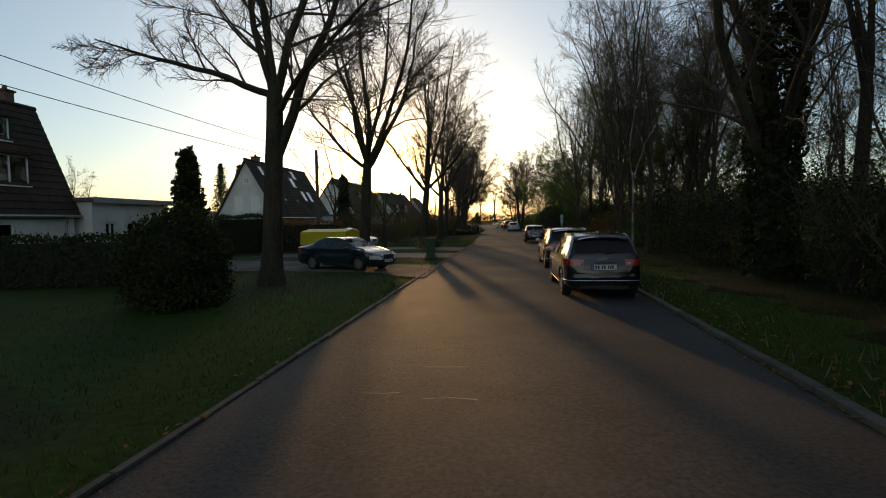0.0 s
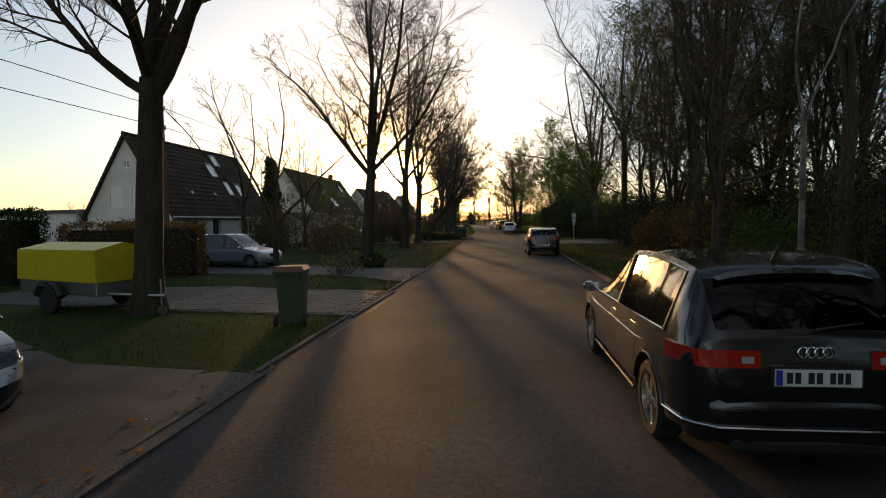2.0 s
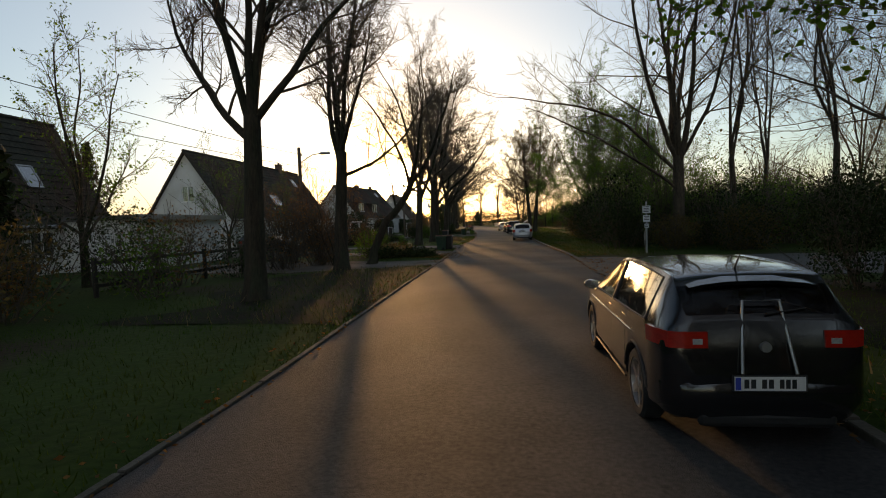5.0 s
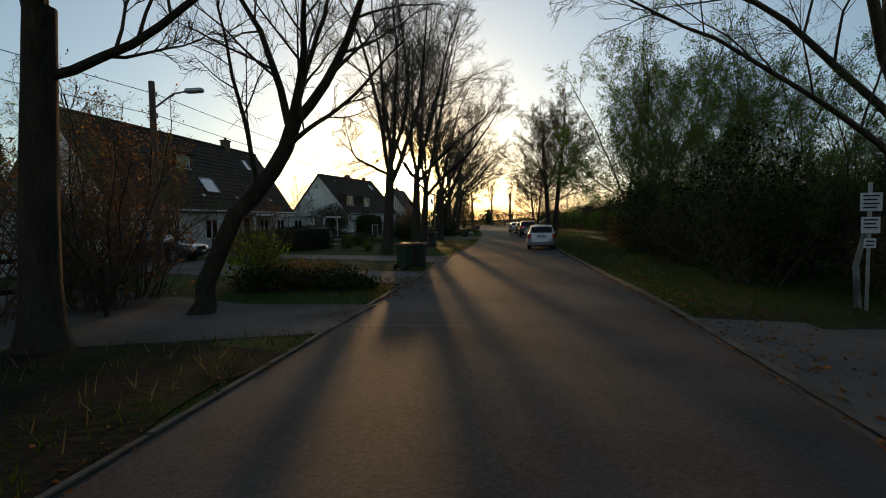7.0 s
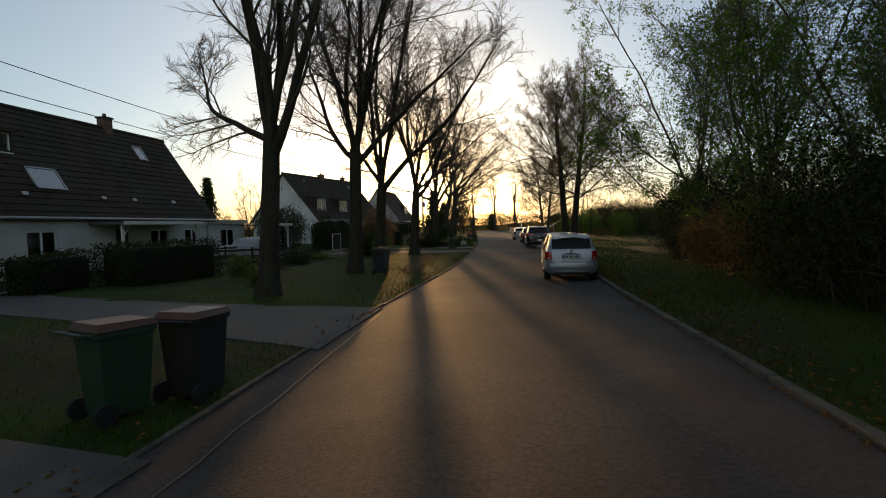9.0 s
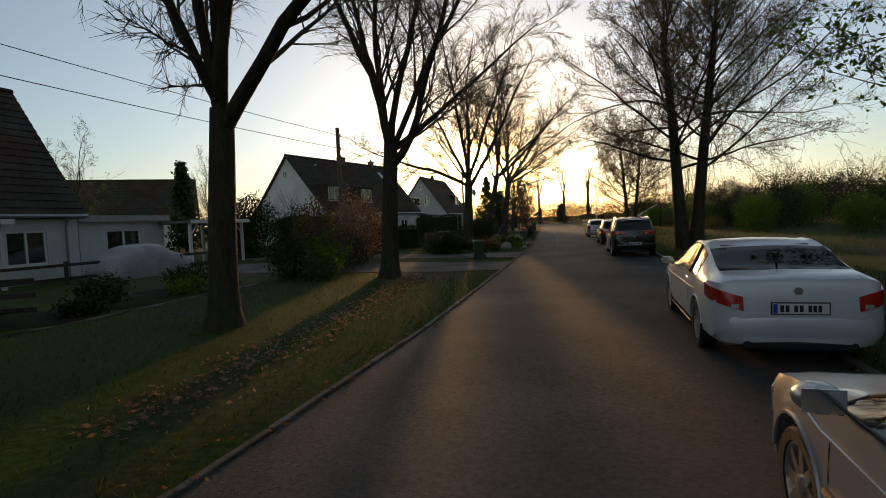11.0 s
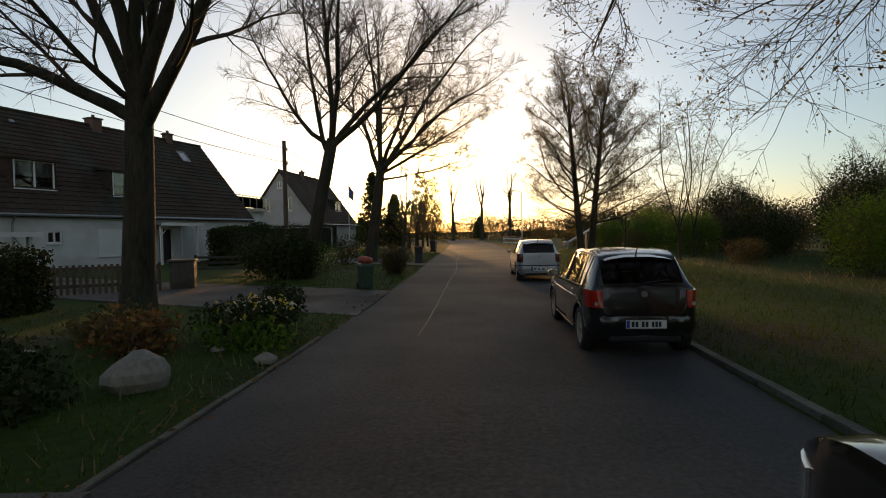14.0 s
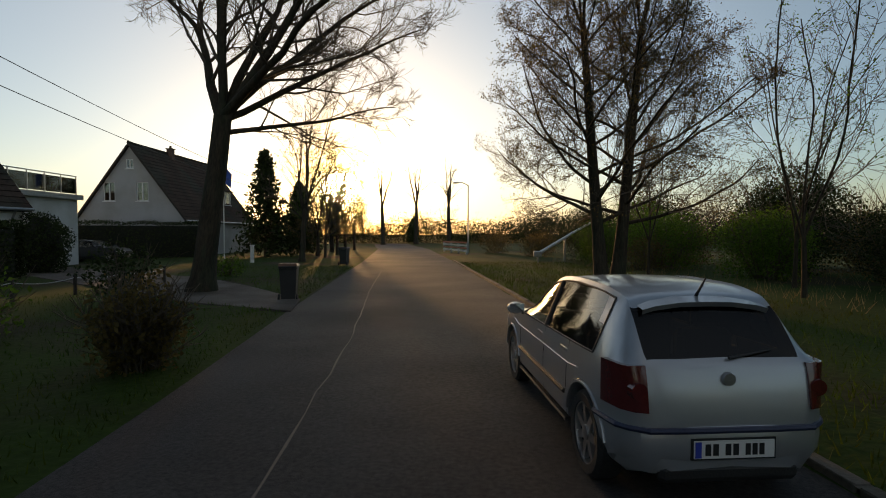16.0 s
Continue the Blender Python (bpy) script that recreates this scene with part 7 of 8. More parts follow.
    for s in (1, -1):
        v = [(s * p[0], p[1], p[2]) for r in fine for p in r]
        f = []
        for i in range(len(rings) - 1):
            mid = (ys[i] + ys[i + 1]) / 2
            for j in range(n - 1):
                q = [i * n + j, i * n + j + 1, (i + 1) * n + j + 1, (i + 1) * n + j]
                if s < 0:
                    q.reverse()
                key = None
                if j in (10, 11) and win[0] + (0.1 if j == 11 and kind == "hatch" else 0.0) < mid < win[1] and rings[i][6][2] - rings[i][5][2] > 0.06:
                    key = ("side_window", s, "rear" if mid < door_cut else "front")
                elif j > 12 and rear_w[0] < mid < rear_w[1]:
                    key = ("rear_window", 0, "")
                elif j > 12 and wind[0] < mid < wind[1]:
                    key = ("windscreen", 0, "")
                if key:
                    c4 = [Vector(v[k]) for k in q]
                    out = (c4[2] - c4[0]).cross(c4[3] - c4[1]).dot((c4[0] + c4[2]) / 2 - Vector((0, wb / 2, 0.5))) > 0
                    glasses.setdefault(key, Mesh()).add(c4, [(0, 1, 2, 3) if out else (3, 2, 1, 0)])
                else:
                    f.append(tuple(q))
        f.append(tuple(range(n)) if s < 0 else tuple(range(n - 1, -1, -1)))
        k = (len(rings) - 1) * n
        f.append(tuple(range(k, k + n)) if s > 0 else tuple(range(k + n - 1, k - 1, -1)))
        body.add(v, f)
    bm = bmesh.new()
    me = body.data("body")
    bm.from_mesh(me)
    bmesh.ops.remove_doubles(bm, verts=bm.verts, dist=0.0006)
    bmesh.ops.recalc_face_normals(bm, faces=bm.faces)
    bm.to_mesh(me)
    bm.free()
    me.polygons.foreach_set("use_smooth", [True] * len(me.polygons))
    me.set_sharp_from_angle(angle=radians(38))
    shell = part("body", me, colour, ob)
    for (nm, s, w_), g in glasses.items():
        gl = rear_glass if nm == "rear_window" else glass
        o = part(nm, weld(g), M[gl], ob, smooth=True, sharp=60)
        o.visible_shadow = False
    # window surround
    def ring_at(yy):
        i = int(np.clip(np.searchsorted(ys, yy), 1, len(ys) - 1))
        s = (yy - ys[i - 1]) / (ys[i] - ys[i - 1])
        return [tuple(a + (b - a) * s for a, b in zip(p, q)) for p, q in zip(rings[i - 1], rings[i])]

    for s in (-1, 1):
        lower = [(s * (ring_at(a)[5][0] + 0.004), a, ring_at(a)[5][2]) for a in np.linspace(win[0], win[1], 12)]
        upper = [(s * (ring_at(a)[6][0] + 0.004), a, ring_at(a)[6][2]) for a in np.linspace(win[0], win[1], 12)]
        part("window_trim", Mesh().tube(lower, [0.009] * 12, 5), M[window_trim or "black_plastic"], ob)
        part("window_trim", Mesh().tube(upper, [0.008] * 12, 5), M[window_trim or "black_plastic"], ob)
        for yy in (win[0], door_cut, win[1]):
            r = ring_at(yy)
            part("pillar_trim", Mesh().tube([(s * (r[5][0] + 0.003), yy, r[5][2]), (s * (r[6][0] + 0.003), yy, r[6][2])], [0.026, 0.02] if yy == door_cut else [0.01, 0.008], 6), M["black_plastic"], ob)
        # door gaps and handles
        for yy in (door_cut, door_front, *((win[0] + 0.06,) if kind in ("hatch", "suv", "notch") else ())):
            if yy == win[0] + 0.06 and yy < Ra * 0.9:
                yy = Ra + 0.02
            r = ring_at(yy)
            part("door_gap", Mesh().tube([(s * (p[0] + 0.0), yy, p[2]) for p in r[2:6]], [0.004] * 4, 4), M["black_plastic"], ob)
        for yy in ((door_cut + 0.16), *(() if kind == "coupe" else (Ra + 0.12,))):
            r = ring_at(yy)
            z = r[5][2] - 0.09
            part("door_handle", Mesh().box(s * (r[5][0] + 0.012) - 0.012, yy - 0.09, z - 0.014, s * (r[5][0] + 0.012) + 0.022 * (s > 0), yy + 0.09, z + 0.014, 0.008), colour, ob)
        if side_trim:
            pts = [(s * (ring_at(a)[3][0] + 0.006), a, 0.5) for a in np.linspace(Ra + 0.04, wb - Ra - 0.04, 8)]
            part("side_moulding", Mesh().tube(pts, [0.022] * 8, 6), M[side_trim], ob)
        pts = [(s * (ring_at(a)[2][0] + 0.002), a, ring_at(a)[2][2] - 0.05) for a in np.linspace(Ra + 0.03, wb - Ra - 0.03, 6)]
        part("sill", Mesh().tube(pts, [0.016] * 6, 6), M["black_plastic"], ob)
        for yw in (0.0, wb):
            lip = []
            for k in range(13):
                a = math.pi * (0.06 + 0.88 * k / 12)
                yy = yw + Ra * math.cos(a)
                lip.append((s * (hw * wide_at(yy) + 0.002), yy, tyre_r + Ra * math.sin(a)))
            part("wheel_arch_lip", Mesh().tube(lip, [0.014] * 13, 6), colour if kind != "suv" else M["black_plastic"], ob, smooth=True, sharp=60)
        crease = [(s * (ring_at(a)[4][0] + 0.001), a, ring_at(a)[4][2] + 0.05) for a in np.linspace(Ra * 0.4, wb - Ra * 0.3, 12)]
        part("body_crease", Mesh().tube(crease, [0.007] * 12, 5), colour, ob, smooth=True, sharp=60)
        # mirrors
        r = ring_at(wb - 0.5)
        mx, mz = s * (r[5][0] + 0.11), r[5][2] + 0.06
        shell_ = Mesh().lathe([(0.02, -0.07), (0.6, -0.069), (0.85, -0.06), (0.97, -0.02), (0.95, 0.02), (0.7, 0.06), (0.3, 0.08), (0.02, 0.085)], 14)
        shell_.v = [(mx + 0.1 * px, wb - 0.51 + pz, mz + 0.068 * py) for px, py, pz in shell_.v]
        mir = part("wing_mirror", shell_, colour, ob, smooth=True, sharp=50)
        part("mirror_glass", Mesh().box(mx - 0.08, wb - 0.588, mz - 0.045, mx + 0.08, wb - 0.582, mz + 0.055), M["chrome"], mir)
        part("mirror_foot", Mesh().box(s * r[5][0] - 0.02, wb - 0.53, mz - 0.07, s * (r[5][0] + 0.06) + 0.02, wb - 0.47, mz - 0.03), M["black_plastic"], mir)
        # lamps
        z0, z1 = lamp_z
        def rear_y(xf, z):
            return max(float(np.interp(z, tz[:4], ty[:4])), float(np.interp(xf, ww[:5], wy[:5])))

        yr = rear_y(0.75, (z0 + z1) / 2)
        xin = 0.72 if upright_lamp else lamp_in
        reach = 0.05 if upright_lamp else 0.12
        cols = [("x", xin + (0.95 - xin) * k / 5) for k in range(6)] + [("y", reach * k / 2) for k in (1, 2)]
        v, m = [], len(cols)
        for lift in (0.014, -0.03):
            for k, (how, val) in enumerate(cols):
                for j in range(4):
                    z = z0 + (z1 - z0) * j / 3 + slant * k / (m - 1)
                    if how == "x":
                        yy, xx = rear_y(val, z), hw * val
                        nx, ny = (0.0, -1.0) if val < 0.8 else (0.6, -0.8)
                    else:
                        yy = rear_y(0.95, z) + val
                        xx, nx, ny = hw * float(np.interp(yy, wy, ww)), 1.0, 0.0
                    v.append((s * (xx + nx * lift), yy + ny * lift, z))
        q, f = 4 * m, []
        for i in range(m - 1):
            f += [(4 * i + j, 4 * i + j + 1, 4 * i + 5 + j, 4 * i + 4 + j) for j in range(3)]
            f += [(4 * i, 4 * i + 4, q + 4 * i + 4, q + 4 * i), (4 * i + 3, q + 4 * i + 3, q + 4 * i + 7, 4 * i + 7)]
        f += [(j, q + j, q + j + 1, j + 1) for j in range(3)] + [(4 * m - 4 + j, 4 * m - 3 + j, q + 4 * m - 3 + j, q + 4 * m - 4 + j) for j in range(3)]
        if s > 0:
            f = [t[::-1] for t in f]
        tl = part("tail_lamp", Mesh().add(v, f), M[lamp], ob, "red tail lamp lens", smooth=True, sharp=40)
        if not round_lamp:
            zi = z0 + 0.05
            yi = rear_y(xin + 0.1, zi) - 0.018
            part("lamp_insert", Mesh().box(s * hw * (xin + 0.05), yi, zi - 0.02, s * hw * (xin + 0.14), yi + 0.01, zi + 0.025), M["clear_lamp"], tl)
        if round_lamp:
            part("lamp_insert", Mesh().tube([(s * hw * 0.8, rear_y(0.8, (z0 + z1) / 2) + 0.03, (z0 + z1) / 2 - 0.01), (s * hw * 0.795, rear_y(0.76, (z0 + z1) / 2) - 0.022, (z0 + z1) / 2 - 0.01)], [0.06, 0.052], 18), M["dark_lamp"], tl, "round red lens")
        def front_y(xf, z):
            return next((yy for yy in np.linspace(end, end - 0.8, 81) if wide_at(yy) >= xf and top_at(yy) >= z + 0.02), end - 0.8)

        zc = top_at(end - 0.12) - 0.13
        wm = wide_at(end - 0.2)
        cols = [("x", wm * (0.56 + 0.42 * k / 5)) for k in range(6)] + [("y", 0.09), ("y", 0.18)]
        hv, m = [], len(cols)
        for lift in (0.012, -0.04):
            for k, (how, val) in enumerate(cols):
                for j in range(4):
                    z = zc - 0.075 + 0.15 * j / 3 + 0.006 * k
                    if how == "x":
                        yy, xx = front_y(val, z), hw * val
                        nx, ny = (0.0, 1.0) if k < 4 else (0.6, 0.8)
                    else:
                        yy = front_y(wm * 0.98, z) - val
                        xx, nx, ny = hw * wide_at(yy), 1.0, 0.0
                    hv.append((s * (xx + nx * lift), yy + ny * lift, z))
        q, f = 4 * m, []
        for i in range(m - 1):
            f += [(4 * i + 4 + j, 4 * i + 5 + j, 4 * i + j + 1, 4 * i + j) for j in range(3)]
            f += [(q + 4 * i, q + 4 * i + 4, 4 * i + 4, 4 * i), (4 * i + 7, q + 4 * i + 7, q + 4 * i + 3, 4 * i + 3)]
        f += [(j + 1, q + j + 1, q + j, j) for j in range(3)] + [(q + 4 * m - 4 + j, q + 4 * m - 3 + j, 4 * m - 3 + j, 4 * m - 4 + j) for j in range(3)]
        if s > 0:
            f = [t[::-1] for t in f]
        part("headlamp", Mesh().add(hv, f), M["clear_lamp"], ob, "clear headlamp lens", smooth=True, sharp=40)
        if rails:
            pts = [(s * (ring_at(a)[6][0] - 0.03), a, ring_at(a)[6][2] + 0.055) for a in np.linspace(-ro + 0.55, 1.35, 8)]
            pts[0] = (pts[0][0], pts[0][1], pts[0][2] - 0.05)
            pts[-1] = (pts[-1][0], pts[-1][1], pts[-1][2] - 0.05)
            part("roof_rail", Mesh().tube(pts, [0.016] * 8, 6), M["chrome"], ob)
    # seats
    for sx in (-1, 1):
        for yy in (0.35, 1.3):
            st = Mesh().box(sx * 0.36 - 0.24, yy, 0.35, sx * 0.36 + 0.24, yy + 0.5, 0.52, 0.05).box(sx * 0.36 - 0.23, yy - 0.12, 0.5, sx * 0.36 + 0.23, yy + 0.04, 1.02, 0.05).box(sx * 0.36 - 0.12, yy - 0.12, 1.04, sx * 0.36 + 0.12, yy - 0.02, 1.2, 0.04)
            part("seat", st, M["seat"], ob)
    part("dashboard", Mesh().box(-hw * 0.84, wb - 0.75, 0.6, hw * 0.84, wb - 0.42, belt - 0.02, 0.06), M["seat"], ob)
    part("headliner", Mesh().box(-hw * 0.58, 0.3 if kind in ("notch", "coupe") else -ro + 0.5, H - 0.1, hw * 0.58, 1.35, H - 0.07, 0.01), M["seat"], ob)
    part("cabin_floor", Mesh().box(-hw * 0.78, 0.4, 0.3, hw * 0.78, wb - 0.45, 0.34), M["seat"], ob)
    # rear trim
    def around(z, y1, off):
        pts = []
        for a in np.linspace(-ro + y1, -ro, 7):
            w = hw * float(np.interp(a, wy, ww))
            pts.append((-(w + off), a, z))
        pts[-1] = (-hw * 0.72, -ro - off, z)
        pts.append((-hw * 0.35, -ro - off - 0.012, z))
        return pts + [(-p[0], p[1], p[2]) for p in reversed(pts)]

    bump = around(0.46, 0.42, 0.004)
    bv = [(p[0], p[1], z) for p in bump for z in (0.27, 0.4, 0.55, 0.6)]
    bv = [(a * (0.93 if z == 0.27 else 0.985 if z == 0.6 else 1.0), b + (0.05 if z == 0.27 else 0.03 if z == 0.6 else 0.0), z) for a, b, z in bv]
    m = len(bump)
    part("rear_bumper", Mesh().add(bv, [(4 * i + j, 4 * i + 4 + j, 4 * i + 5 + j, 4 * i + 1 + j) for i in range(m - 1) for j in range(3)]), colour, ob, smooth=True, sharp=45)
    if strip:
        pts = around(strip_z, 0.4, 0.012)
        part("bumper_strip", Mesh().tube(pts, [0.02 if strip != "chrome" else 0.009] * len(pts), 6), M[strip], ob)
    part("lower_valance", Mesh().box(-hw * 0.62, -ro + 0.0, 0.22, hw * 0.62, -ro + 0.09, 0.33, 0.03), M["black_plastic"], ob)
    yp = -ro - 0.024 if plate_z < 0.6 else float(np.interp(plate_z, tz[:4], ty[:4])) - 0.014
    if plates:
        pl = part("number_plate", Mesh().box(-0.26, yp - 0.008, plate_z - 0.055, 0.26, yp, plate_z + 0.055), M["plate"], ob, "white number plate")
        part("plate_frame", Mesh().box(-0.275, yp + 0.001, plate_z - 0.068, 0.275, yp + 0.012, plate_z + 0.068), M["black_plastic"], pl)
        part("plate_band", Mesh().box(-0.255, yp - 0.011, plate_z - 0.05, -0.215, yp - 0.009, plate_z + 0.05), M["plate_blue"], pl)
        xx = -0.19
        for wd in (0.05, 0.05, 0.0, 0.05, 0.05, 0.0, 0.045, 0.045, 0.045):
            if wd:
                part("plate_bar", Mesh().box(xx, yp - 0.011, plate_z - 0.036, xx + wd * 0.72, yp - 0.009, plate_z + 0.036), M["plate_ink"], pl)
            xx += wd if wd else 0.03
    ez = plate_z + 0.16 if plate_z > 0.7 else 0.86
    ye = float(np.interp(ez, tz[:4], ty[:4])) - 0.004
    if emblem == "disc":
        part("badge", Mesh().tube([(0, ye + 0.02, ez), (0, ye - 0.02, ez)], [0.045, 0.04], 16), M["steel"], ob)
    else:
        for k in range(4):
            a = np.linspace(0, 2 * math.pi, 13)
            part("badge_ring", Mesh().tube([(-0.075 + k * 0.05 + 0.034 * math.cos(t), ye - 0.012, ez + 0.034 * math.sin(t)) for t in a], [0.006] * 13, 5), M["chrome"], ob)
    part("tailgate_handle", Mesh().box(-0.2, ye - 0.01, plate_z + 0.075, 0.2, ye + 0.012, plate_z + 0.1, 0.006), M["black_plastic"], ob)
    if wiper:
        part("rear_wiper", Mesh().tube([(0.02, rear_w[0] - 0.03, np.interp(rear_w[0], ty, tz) + 0.0), (0.34, rear_w[0] + 0.02, np.interp(rear_w[0] + 0.02, ty, tz) + 0.012)], [0.012, 0.006], 5), M["black_plastic"], ob)
    if kind != "coupe":
        part("brake_lamp", Mesh().box(-0.16, rear_w[1] - 0.02, np.interp(rear_w[1], ty, tz) + 0.004, 0.16, rear_w[1] + 0.03, np.interp(rear_w[1], ty, tz) + 0.028, 0.006), M["dark_lamp"], ob)
    if kind in ("hatch", "suv"):
        yy = rear_w[1]
        zz, zr = float(np.interp(yy, ty, tz)), float(np.interp(yy + 0.16, ty, tz)) - 0.002
        sv = []
        for xf in (-0.62, -0.5, -0.25, 0.0, 0.25, 0.5, 0.62):
            drop = 0.05 * (abs(xf) / 0.62) ** 3
            sv += [(hw * xf, yy + 0.16, zr - drop), (hw * xf * 0.97, yy - 0.07, zz + 0.022 - drop), (hw * xf * 0.96, yy - 0.05, zz - 0.012 - drop)]
        part("roof_spoiler", Mesh().add(sv, [(3 * i + j, 3 * i + j + 1, 3 * i + j + 4, 3 * i + j + 3) for i in range(6) for j in range(2)]), colour, ob, smooth=True, sharp=50)
    if aerial:
        part("aerial", Mesh().tube([(0.0, 0.0 - 0.2, np.interp(-0.2, ty, tz)), (0.0, -0.32, np.interp(-0.2, ty, tz) + 0.14)], [0.012, 0.005], 6), M["black_plastic"], ob)
    if carrier:
        part("carrier", Mesh().tube([(-0.2, -ro - 0.03, 0.66), (-0.14, -ro + 0.12, 1.22), (0.14, -ro + 0.12, 1.22), (0.2, -ro - 0.03, 0.66)], [0.014] * 4, 6), M["steel"], ob, "thin steel rear carrier frame")
    if front_plate:
        fp = part("number_plate", Mesh().box(-0.26, end + 0.012, 0.38, 0.26, end + 0.02, 0.49), M["plate"], ob, "white number plate")
        for k in range(7):
            part("plate_bar", Mesh().box(-0.2 + k * 0.06, end + 0.021, 0.4, -0.165 + k * 0.06, end + 0.023, 0.47), M["plate_ink"], fp)
        part("grille_frame", Mesh().tube([(-hw * 0.42, end + 0.0, 0.52), (-hw * 0.42, end - 0.03, 0.7), (hw * 0.42, end - 0.03, 0.7), (hw * 0.42, end + 0.0, 0.52)], [0.014] * 4, 6), M["chrome"], ob)
    part("grille", Mesh().box(-hw * 0.4, end - 0.04, 0.5, hw * 0.4, end + 0.006, 0.68, 0.02), M["black_plastic"], ob)
    # wheels
    tw = 0.2
    tyre = Mesh().ring([(tyre_r * 0.68, tw / 2 - 0.03), (tyre_r * 0.68, -tw / 2), (tyre_r * 0.7, -tw / 2), (tyre_r * 0.9, -tw / 2 - 0.004), (tyre_r * 0.985, -tw / 2 + 0.025), (tyre_r, -tw / 4), (tyre_r, tw / 4), (tyre_r * 0.985, tw / 2 - 0.025), (tyre_r * 0.9, tw / 2 + 0.004), (tyre_r * 0.71, tw / 2), (tyre_r * 0.68, tw / 2 - 0.03)], 28, "x").data("wheel", True, 30)
    rim = Mesh().ring([(tyre_r * 0.72, 0.0), (tyre_r * 0.72, 0.012), (tyre_r * 0.66, 0.012), (tyre_r * 0.64, -0.03), (tyre_r * 0.72, -0.03)], 24, "x")
    for k in range(spokes):
        a0 = 2 * math.pi * k / spokes
        c, s_ = math.cos(a0), math.sin(a0)
        o = []
        for rr, wd, xx in ((0.04, 0.035, 0.0), (tyre_r * 0.68, 0.022 if spokes > 6 else 0.034, 0.006)):
            for sg in (-1, 1):
                for dx in (0, -0.035):
                    o.append((xx + dx, rr * c - sg * wd * s_, rr * s_ + sg * wd * c))
        rim.add(o, [(0, 4, 6, 2), (1, 3, 7, 5), (0, 1, 5, 4), (2, 6, 7, 3)])
    rim.lathe([(0.055, -0.02), (0.055, 0.012), (0.02, 0.018)], 14, "x")
    rim_me = rim.data("rim")
    disc_me = Mesh().lathe([(tyre_r * 0.64, -0.01), (tyre_r * 0.64, 0.01), (0.02, 0.015)], 20, "x").data("brake_disc")
    for s in (-1, 1):
        for yw in (0.0, wb):
            wl = part("wheel", tyre, M["tyre"], ob, m=pose(s * (hw - tw / 2 - 0.012), yw, tyre_r, 0, 0, 0 if s > 0 else 180))
            part("rim", rim_me, M["alloy"], wl, m=pose(tw / 2 - 0.02, 0, 0))
            part("brake_disc", disc_me, M["black_plastic"], wl, m=pose(tw / 2 - 0.09, 0, 0))
    return ob


P_BLACK = paint("black_car_paint", (0.01, 0.01, 0.011), 0.1, 0.2)
P_GREY = paint("dark_grey_car_paint", (0.035, 0.035, 0.037), 0.5, 0.3)
P_WHITE = paint("white_car_paint", (0.62, 0.66, 0.68), 0.1, 0.3)
P_SILVER = paint("silver_car_paint", (0.42, 0.44, 0.46), 0.6, 0.32)
P_BLUEGREY = paint("blue_grey_car_paint", (0.01, 0.026, 0.038), 0.2, 0.16)
P_ICE = paint("pale_blue_car_paint", (0.22, 0.32, 0.42), 0.5, 0.32)
P_RED = paint("red_car_paint", (0.16, 0.03, 0.025), 0.3, 0.3)

make_car("black hatchback parked along the kerb, sun in its windows", 1.24 + 0.79, 11.35, 0, P_BLACK, size=0.94, W=1.77, H=1.5, wb=2.58, strip="chrome", strip_z=0.42, emblem="rings", plate_z=0.76, lamp_z=(0.78, 0.93), window_trim="chrome", spokes=5)
make_car("black hatchback with tinted rear glass parked along the kerb", 1.37 + 0.785, 17.6, 0, P_BLACK, size=0.93, W=1.78, H=1.54, wb=2.62, strip="chrome", strip_z=0.4, emblem="rings", plate_z=0.78, lamp_z=(0.83, 0.95), lamp_in=0.4, window_trim="chrome", spokes=5)
make_car("dark compact off-roader with a rear carrier frame", 1.53 + 0.72, 37.2, 0, P_BLACK, "suv", size=0.86, W=1.76, H=1.53, wb=2.62, belt=1.0, tyre_r=0.335, lamp_z=(0.9, 1.04), plate_z=0.62, rails=False, carrier=True)
make_car("silver hatchback parked along the kerb", 0.68 + 0.8, 73.9, 0, P_SILVER, size=0.94, W=1.71, H=1.5, wb=2.6, lamp_z=(0.72, 0.98), plate_z=0.82, upright_lamp=True, side_trim="black_plastic", spokes=8)
make_car("white folding-roof coupe with red tail lamps", 0.90 + 0.81, 80.3, 0.5, P_WHITE, "coupe", size=0.94, W=1.82, H=1.42, wb=2.6, ro=0.95, fo=0.9, lamp_z=(0.68, 0.84), lamp_in=0.62, slant=0.13, plate_z=0.72, window_trim="chrome", spokes=9, wiper=False)
make_car("black off-roader with roof rails and red tail lamps", 0.13 + 0.81, 94.6, 3.5, P_BLACK, "suv", size=0.92, W=1.85, H=1.7, wb=2.64, belt=1.04, tyre_r=0.35, lamp_z=(0.98, 1.14), lamp_in=0.42, plate_z=0.6, rails=True, window_trim="chrome", spokes=10)
make_car("black small hatchback with red tail lamps", -0.32 + 0.75, 102.6, 5.0, P_BLACK, size=0.94, W=1.6, H=1.5, wb=2.47, ro=0.62, fo=0.82, lamp_z=(0.72, 0.96), upright_lamp=True, plate_z=0.5, spokes=9)
make_car("silver small hatchback with dark tail lamps", -1.28 + 0.745, 112.3, 5.4, P_SILVER, size=0.94, W=1.56, H=1.47, wb=2.46, ro=0.62, fo=0.82, lamp="dark_lamp", round_lamp=True, lamp_z=(0.7, 1.0), upright_lamp=True, plate_z=0.47, strip="blue_black", strip_z=0.56, side_trim="black_plastic", spokes=7)
